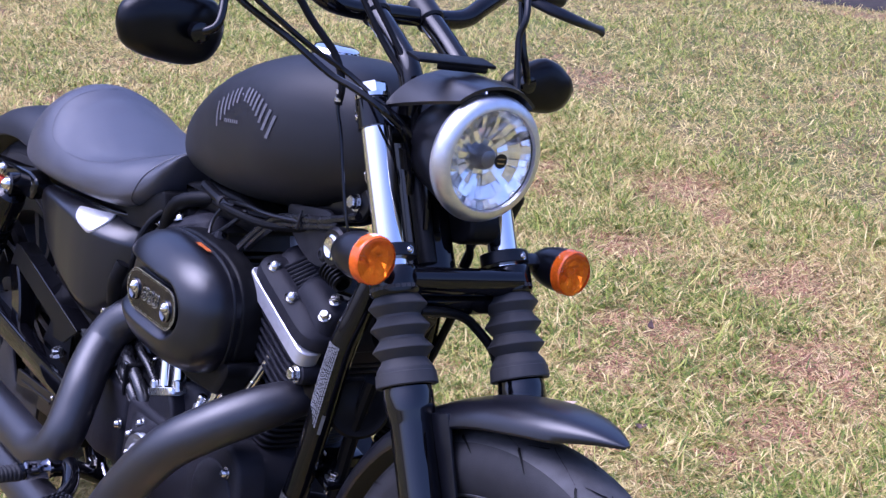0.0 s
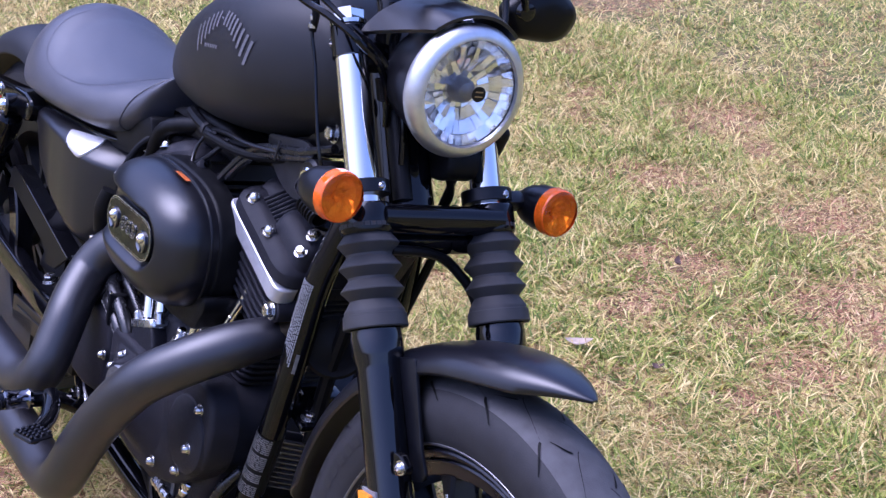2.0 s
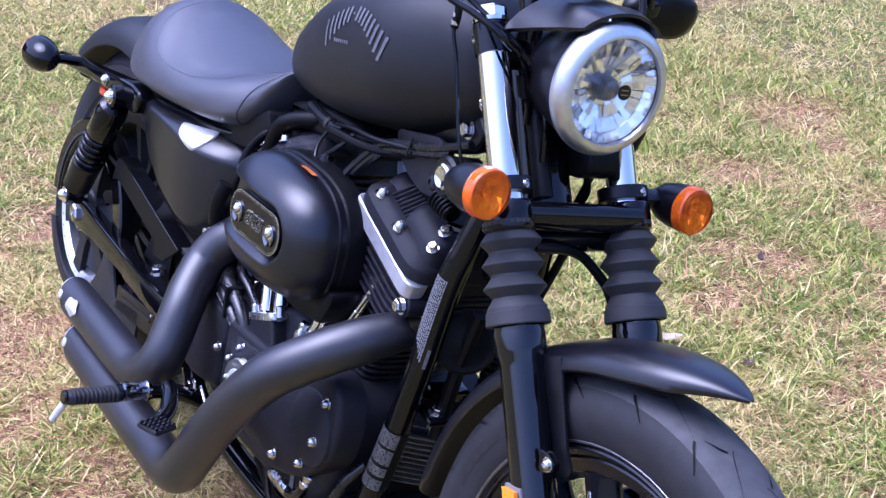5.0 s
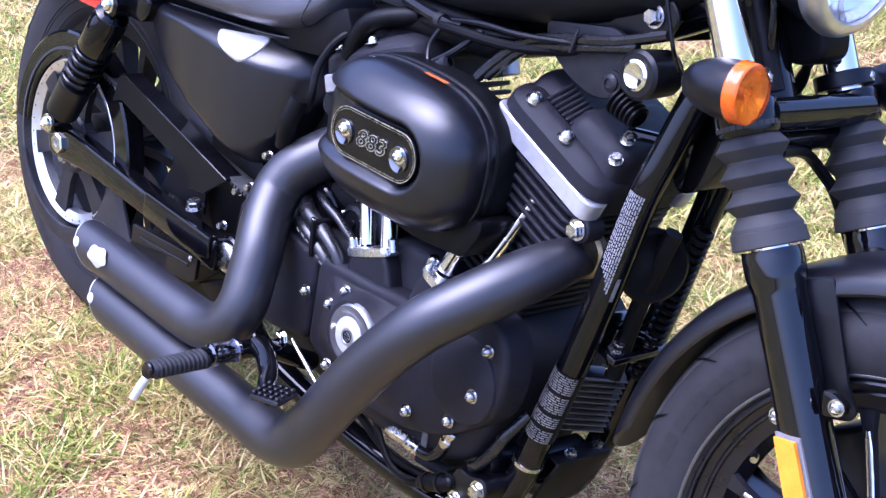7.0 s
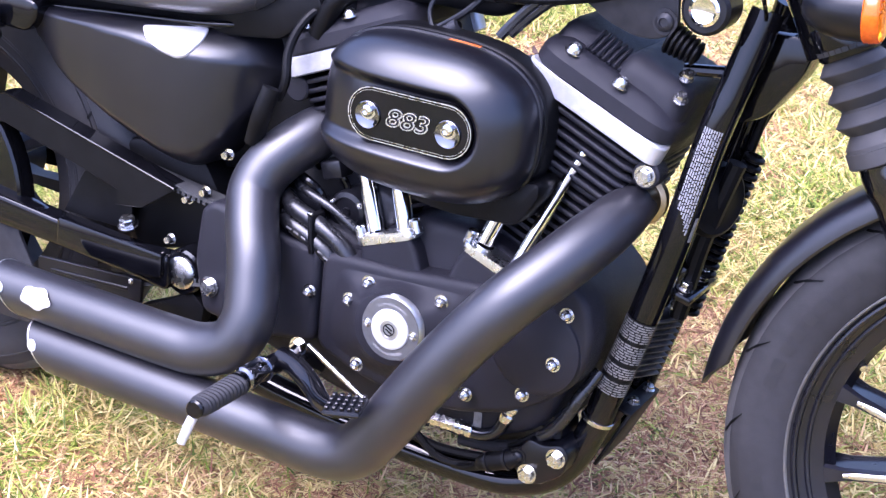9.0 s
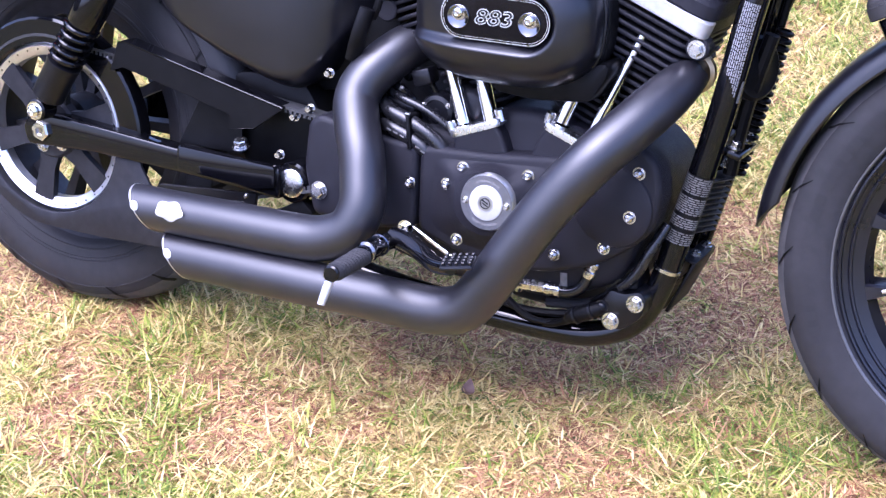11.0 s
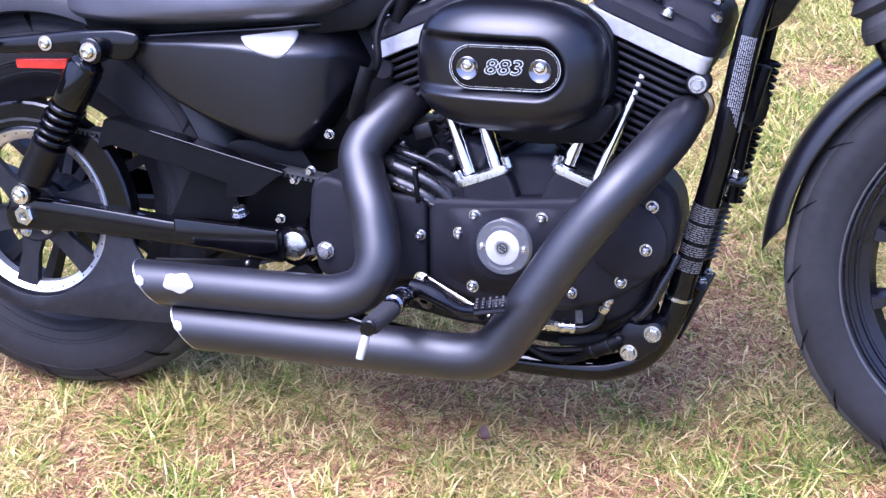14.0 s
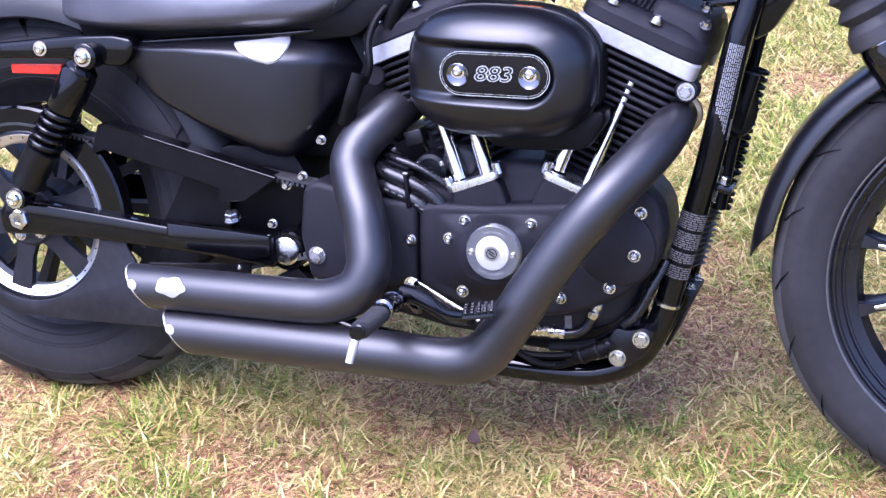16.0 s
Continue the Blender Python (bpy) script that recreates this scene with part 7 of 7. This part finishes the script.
bm = bmesh.new()
xs = [-1500, -300, -80, -30] + [-14 + 0.5 * k for k in range(49)] + [30, 80, 300, 1500]
ys = [-1500, -300, -80, -30] + [-6 + 0.5 * k for k in range(49)] + [40, 80, 300, 1500]
near = lambda x, y: 1.0 if abs(x) < 15 and abs(y) < 20 else 0.0
grid = [[bm.verts.new((x, y, -0.006 + ground_height(x, y) * near(x, y))) for x in xs] for y in ys]
for p, q in zip(grid, grid[1:]):
    for i in range(len(xs) - 1):
        bm.faces.new((p[i], p[i + 1], q[i + 1], q[i]))
soil = bpy.data.materials.new("thatch_soil")
soil.use_nodes = True
nt = soil.node_tree
bs = nt.nodes["Principled BSDF"]
bs.inputs["Roughness"].default_value = 0.95
co = nt.nodes.new("ShaderNodeTexCoord")


def noise_node(tree, coord, scale, detail=5):
    n = tree.nodes.new("ShaderNodeTexNoise")
    n.inputs["Scale"].default_value, n.inputs["Detail"].default_value = scale, detail
    tree.links.new(coord, n.inputs["Vector"])
    return n.outputs[0]


def ramp_node(tree, value, stops):
    r = tree.nodes.new("ShaderNodeValToRGB")
    while len(r.color_ramp.elements) < len(stops):
        r.color_ramp.elements.new(0.5)
    for e, (p, c) in zip(r.color_ramp.elements, stops):
        e.position, e.color = p, (*c, 1)
    tree.links.new(value, r.inputs[0])
    return r.outputs[0]


def mix_node(tree, fac, a, b, mode="MIX"):
    m = tree.nodes.new("ShaderNodeMix")
    m.data_type, m.blend_type = "RGBA", mode
    for v, k in ((fac, 0), (a, 6), (b, 7)):
        if hasattr(v, "is_linked"):
            tree.links.new(v, m.inputs[k])
        else:
            m.inputs[k].default_value = v
    return m.outputs[2]


fine = ramp_node(nt, noise_node(nt, co.outputs["Object"], 60, 8), [(0.30, (0.040, 0.030, 0.013)), (0.50, (0.155, 0.118, 0.050)), (0.70, (0.33, 0.255, 0.115))])
green = ramp_node(nt, noise_node(nt, co.outputs["Object"], 90, 8), [(0.30, (0.034, 0.042, 0.010)), (0.55, (0.130, 0.145, 0.034)), (0.75, (0.28, 0.27, 0.085))])
patch = ramp_node(nt, noise_node(nt, co.outputs["Object"], 1.9, 4), [(0.44, (0, 0, 0)), (0.60, (1, 1, 1))])
nt.links.new(mix_node(nt, patch, fine, green), bs.inputs["Base Color"])
bp = nt.nodes.new("ShaderNodeBump")
bp.inputs["Strength"].default_value, bp.inputs["Distance"].default_value = 0.8, 0.012
nt.links.new(noise_node(nt, co.outputs["Object"], 110, 8), bp.inputs["Height"])
nt.links.new(bp.outputs[0], bs.inputs["Normal"])
finish("ground", bm, soil, None, "dry lawn with straw, soil and green patches", 60, kind="structure", category="ground")

# blades: three looks, each mixed from its own colours by the blade's own chance
STRAW = [(0.0, (0.185, 0.118, 0.044)), (0.25, (0.38, 0.266, 0.086)), (0.6, (0.60, 0.465, 0.165)), (1.0, (0.77, 0.64, 0.285))]
LIVE = [(0.0, (0.066, 0.108, 0.013)), (0.45, (0.180, 0.232, 0.027)), (0.8, (0.345, 0.372, 0.060)), (1.0, (0.55, 0.53, 0.135))]
RUSSET = [(0.0, (0.130, 0.052, 0.026)), (0.45, (0.33, 0.155, 0.075)), (0.8, (0.52, 0.30, 0.148)), (1.0, (0.70, 0.52, 0.265))]
# worn brown spots of the lawn: x, y, radius
WORN = [(0.84, 0.06, 0.10), (0.93, 0.17, 0.10), (1.00, 0.45, 0.14), (0.97, 0.62, 0.10), (0.52, 0.17, 0.09), (-0.57, 2.34, 0.17), (-0.27, 1.84, 0.13),
        (0.19, 2.02, 0.15), (-1.83, 2.96, 0.22), (0.55, 1.72, 0.16), (0.12, 1.50, 0.08), (0.59, 0.07, 0.10), (1.08, 0.30, 0.11), (0.32, 1.31, 0.10), (0.22, 1.55, 0.10), (0.76, 1.40, 0.11), (1.09, 1.65, 0.12), (0.45, -0.25, 0.08)]

# greener spots: x, y, radius
FRESH = [(0.84, 1.95, 0.20), (0.95, 1.55, 0.14), (1.02, 1.15, 0.18), (1.10, 0.85, 0.14), (1.20, 1.75, 0.14), (1.12, 0.62, 0.08)]


def blade_material(name, main, other, share):
    """Blades of one main look, with a share of another among them."""
    blade = bpy.data.materials.new(name)
    blade.use_nodes = True
    nt = blade.node_tree
    bs = nt.nodes["Principled BSDF"]
    bs.inputs["Roughness"].default_value = 0.6
    bs.inputs["Specular IOR Level"].default_value = 0.3
    geo = nt.nodes.new("ShaderNodeNewGeometry")
    isl = geo.outputs["Random Per Island"]
    mul = nt.nodes.new("ShaderNodeMath")
    mul.operation = "MULTIPLY"
    mul.inputs[1].default_value = 37.7
    jit = nt.nodes.new("ShaderNodeMath")
    jit.operation = "FRACT"
    less = nt.nodes.new("ShaderNodeMath")
    less.operation = "LESS_THAN"
    less.inputs[1].default_value = share
    nt.links.new(isl, mul.inputs[0])
    nt.links.new(mul.outputs[0], jit.inputs[0])
    nt.links.new(jit.outputs[0], less.inputs[0])
    col = mix_node(nt, less.outputs[0], ramp_node(nt, isl, main), ramp_node(nt, isl, other))
    nt.links.new(col, bs.inputs["Base Color"])
    tr = nt.nodes.new("ShaderNodeBsdfTranslucent")
    nt.links.new(col, tr.inputs[0])
    ms = nt.nodes.new("ShaderNodeMixShader")
    ms.inputs[0].default_value = 0.25
    nt.links.new(bs.outputs[0], ms.inputs[1])
    nt.links.new(tr.outputs[0], ms.inputs[2])
    nt.links.new(ms.outputs[0], nt.nodes["Material Output"].inputs[0])
    return blade


BLADES = [blade_material("straw_blade", STRAW, LIVE, 0.24), blade_material("green_blade", LIVE, STRAW, 0.28), blade_material("russet_blade", RUSSET, STRAW, 0.22)]


def patches(x, y, size, seed):
    """Smooth chance of the lawn at x, y: three octaves of blended lattice values, about 0 to 1."""
    table = np.random.RandomState(seed).uniform(0, 1, (64, 64))
    total, weight, out = 0.0, 1.0, np.zeros_like(x)
    for k in range(3):
        u, v = x / size + 17.3 * k + 400, y / size + 9.1 * k + 400
        i, j = np.floor(u).astype(int), np.floor(v).astype(int)
        fu, fv = u - i, v - j
        fu, fv = fu * fu * (3 - 2 * fu), fv * fv * (3 - 2 * fv)
        at = lambda p, q: table[(i + p) % 64, (j + q) % 64]
        out += weight * ((at(0, 0) * (1 - fu) + at(1, 0) * fu) * (1 - fv) + (at(0, 1) * (1 - fu) + at(1, 1) * fu) * fv)
        total += weight
        weight, size = weight * 0.55, size * 0.47
    return out / total


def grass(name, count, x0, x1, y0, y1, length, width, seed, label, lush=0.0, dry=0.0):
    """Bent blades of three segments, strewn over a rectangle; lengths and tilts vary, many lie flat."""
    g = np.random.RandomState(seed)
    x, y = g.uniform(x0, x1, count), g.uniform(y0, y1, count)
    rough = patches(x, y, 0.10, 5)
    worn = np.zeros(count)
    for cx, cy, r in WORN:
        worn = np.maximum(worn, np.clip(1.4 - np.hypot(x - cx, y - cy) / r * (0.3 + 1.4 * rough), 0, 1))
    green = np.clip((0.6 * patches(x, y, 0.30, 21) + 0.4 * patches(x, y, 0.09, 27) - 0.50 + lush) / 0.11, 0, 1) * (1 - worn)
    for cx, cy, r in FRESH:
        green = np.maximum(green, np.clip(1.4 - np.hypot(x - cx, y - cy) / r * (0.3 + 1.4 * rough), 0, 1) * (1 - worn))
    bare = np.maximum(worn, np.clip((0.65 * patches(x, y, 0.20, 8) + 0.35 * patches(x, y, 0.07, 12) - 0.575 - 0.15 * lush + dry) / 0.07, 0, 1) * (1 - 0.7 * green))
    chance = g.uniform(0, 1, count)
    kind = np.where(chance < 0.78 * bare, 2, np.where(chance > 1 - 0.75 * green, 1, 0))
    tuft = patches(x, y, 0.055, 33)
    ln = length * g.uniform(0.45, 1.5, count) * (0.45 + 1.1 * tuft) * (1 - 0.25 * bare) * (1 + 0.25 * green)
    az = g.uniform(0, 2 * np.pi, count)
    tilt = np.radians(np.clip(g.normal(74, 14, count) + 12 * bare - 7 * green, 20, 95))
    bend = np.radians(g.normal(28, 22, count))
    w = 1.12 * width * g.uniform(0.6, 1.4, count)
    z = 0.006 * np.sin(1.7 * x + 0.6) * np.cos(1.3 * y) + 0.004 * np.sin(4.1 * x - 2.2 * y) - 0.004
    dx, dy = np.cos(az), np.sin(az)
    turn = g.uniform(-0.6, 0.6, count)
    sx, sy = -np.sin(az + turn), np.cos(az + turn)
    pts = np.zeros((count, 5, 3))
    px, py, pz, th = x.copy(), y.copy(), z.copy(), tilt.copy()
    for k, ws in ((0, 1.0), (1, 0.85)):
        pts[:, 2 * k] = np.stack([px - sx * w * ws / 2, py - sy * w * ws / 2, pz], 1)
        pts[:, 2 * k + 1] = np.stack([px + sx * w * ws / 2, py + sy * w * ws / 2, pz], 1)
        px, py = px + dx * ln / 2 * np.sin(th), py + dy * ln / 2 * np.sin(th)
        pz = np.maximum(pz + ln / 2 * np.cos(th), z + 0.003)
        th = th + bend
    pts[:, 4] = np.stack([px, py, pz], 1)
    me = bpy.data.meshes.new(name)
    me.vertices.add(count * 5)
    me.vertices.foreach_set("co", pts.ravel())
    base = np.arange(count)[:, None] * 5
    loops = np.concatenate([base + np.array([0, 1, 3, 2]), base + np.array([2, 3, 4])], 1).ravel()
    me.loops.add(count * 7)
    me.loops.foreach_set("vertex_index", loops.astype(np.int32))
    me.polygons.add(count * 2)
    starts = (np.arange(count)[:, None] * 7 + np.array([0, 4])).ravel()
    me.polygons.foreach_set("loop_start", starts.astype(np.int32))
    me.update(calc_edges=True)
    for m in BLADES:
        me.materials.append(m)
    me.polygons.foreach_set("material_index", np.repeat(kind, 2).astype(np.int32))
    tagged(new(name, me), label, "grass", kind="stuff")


grass("near_grass", 260000, -0.75, 1.75, -0.8, 1.0, 0.040, 0.0027, 1, "short dry mown grass, straw and green blades", -0.035, 0.075)
grass("middle_grass", 195000, -1.9, 1.75, 1.0, 2.7, 0.042, 0.0031, 2, "short patchy lawn behind the motorcycle", 0.09)
grass("side_grass", 90000, -3.6, -0.75, -0.8, 1.0, 0.042, 0.0033, 3, "short patchy lawn beside the motorcycle", 0.0)
grass("back_grass", 70000, -5.2, -1.9, 1.0, 2.7, 0.043, 0.0034, 5, "short patchy lawn further back", 0.09)
grass("far_grass", 205000, -5.2, 1.75, 2.7, 6.0, 0.040, 0.0032, 4, "far patchy lawn", 0.09)
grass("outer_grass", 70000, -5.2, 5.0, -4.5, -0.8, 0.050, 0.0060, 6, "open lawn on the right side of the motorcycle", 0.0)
grass("front_grass", 40000, 1.75, 3.6, -0.8, 6.0, 0.045, 0.0055, 7, "lawn in front of the motorcycle", 0.09)

# unseen plain dark walls, added on the far sides to darken low reflections
shade_wall = material("dark_shade_wall", (0.040, 0.042, 0.030), 0.9, vary=0.6, scale=6, bump=0.6, bump_scale=30)
for name, c, size in (("shade_wall_north", (-2, 10.5, 0.65), (36, 0.25, 2.0)), ("shade_wall_west", (-12, 1, 1.95), (0.25, 18.7, 4.6))):
    bm = bmesh.new()
    box(bm, c, size, None, 0.02)
    finish(name, bm, shade_wall, None, "unseen plain dark wall added to darken reflections", 30, kind="structure", category="wall")

# dark uneven strip at the far edge of the lawn
strip_ground = material("dark_strip_ground", (0.020, 0.015, 0.011), 0.95, vary=0.8, scale=25, bump=1.0, bump_scale=60)
bm = bmesh.new()
rn = random.Random(12)
edge = [(-2.75, 4.82), (-2.55, 4.95), (-2.36, 5.07), (-2.12, 5.17), (-1.7, 5.30), (-1.0, 5.5)]
rows = []
for k in range(11):
    t = k / 10
    rows.append([Vector((x - 0.35 * 2.2 * t, y + 0.9 * 2.2 * t, -0.02 + (0.07 if k else 0.0) + 0.02 * rn.random())) for x, y in smooth_line(edge, 4)])
grid = [[bm.verts.new(v) for v in r] for r in rows]
for p, q in zip(grid, grid[1:]):
    for i in range(len(p) - 1):
        bm.faces.new((p[i], p[i + 1], q[i + 1], q[i]))
finish("dark_strip", bm, strip_ground, None, "dark uneven strip beyond the lawn", 60, kind="structure", category="garden bed")

# fallen leaves on the lawn
DRY_LEAF = material("dry_leaf", (0.42, 0.33, 0.24), 0.75, vary=-0.35, scale=90, bump=0.2, bump_scale=300)
BROWN_LEAF = material("brown_leaf", (0.10, 0.055, 0.04), 0.7, vary=-0.3, scale=90, bump=0.2, bump_scale=300)


def leaf(x, y, length, wide, turn, mat, label):
    """A curled leaf: two blades raised from a midrib, pointed at both ends."""
    bm = bmesh.new()
    rows = []
    for i in range(9):
        t = i / 8
        w = wide * math.sin(math.pi * t) ** 0.8 + 0.0004
        lift = 0.012 * (t - 0.4) ** 2 * 4
        rows.append([bm.verts.new(((t - 0.5) * length, w * u, lift + 0.35 * abs(u) * w + e)) for u, e in ((-1, 0), (-0.5, 0), (0, 0), (0.5, 0), (1, 0), (0.5, -0.0008), (0, -0.0008), (-0.5, -0.0008))])
    for p, q in zip(rows, rows[1:]):
        ring_faces(bm, p, q)
    bm.faces.new(rows[0])
    bm.faces.new(rows[-1])
    ob = finish("leaf", bm, mat, None, label, 60, category="leaf", group="fallen leaves")
    ob.matrix_world = Matrix.Translation((x, y, 0.016 + ground_height(x, y))) @ Matrix.Rotation(turn, 4, "Z") @ Matrix.Rotation(0.25, 4, "X")


leaf(0.455, 1.040, 0.062, 0.011, 0.75, DRY_LEAF, "pale dry fallen leaf lying on the grass")
leaf(0.628, 1.114, 0.030, 0.008, 0.5, BROWN_LEAF, "small dark brown fallen leaf on the grass")
leaf(0.755, -0.072, 0.028, 0.010, 1.9, BROWN_LEAF, "small dark brown fallen leaf on the grass")
leaf(0.226, 1.500, 0.026, 0.008, 2.6, BROWN_LEAF, "small dark brown fallen leaf on the grass")
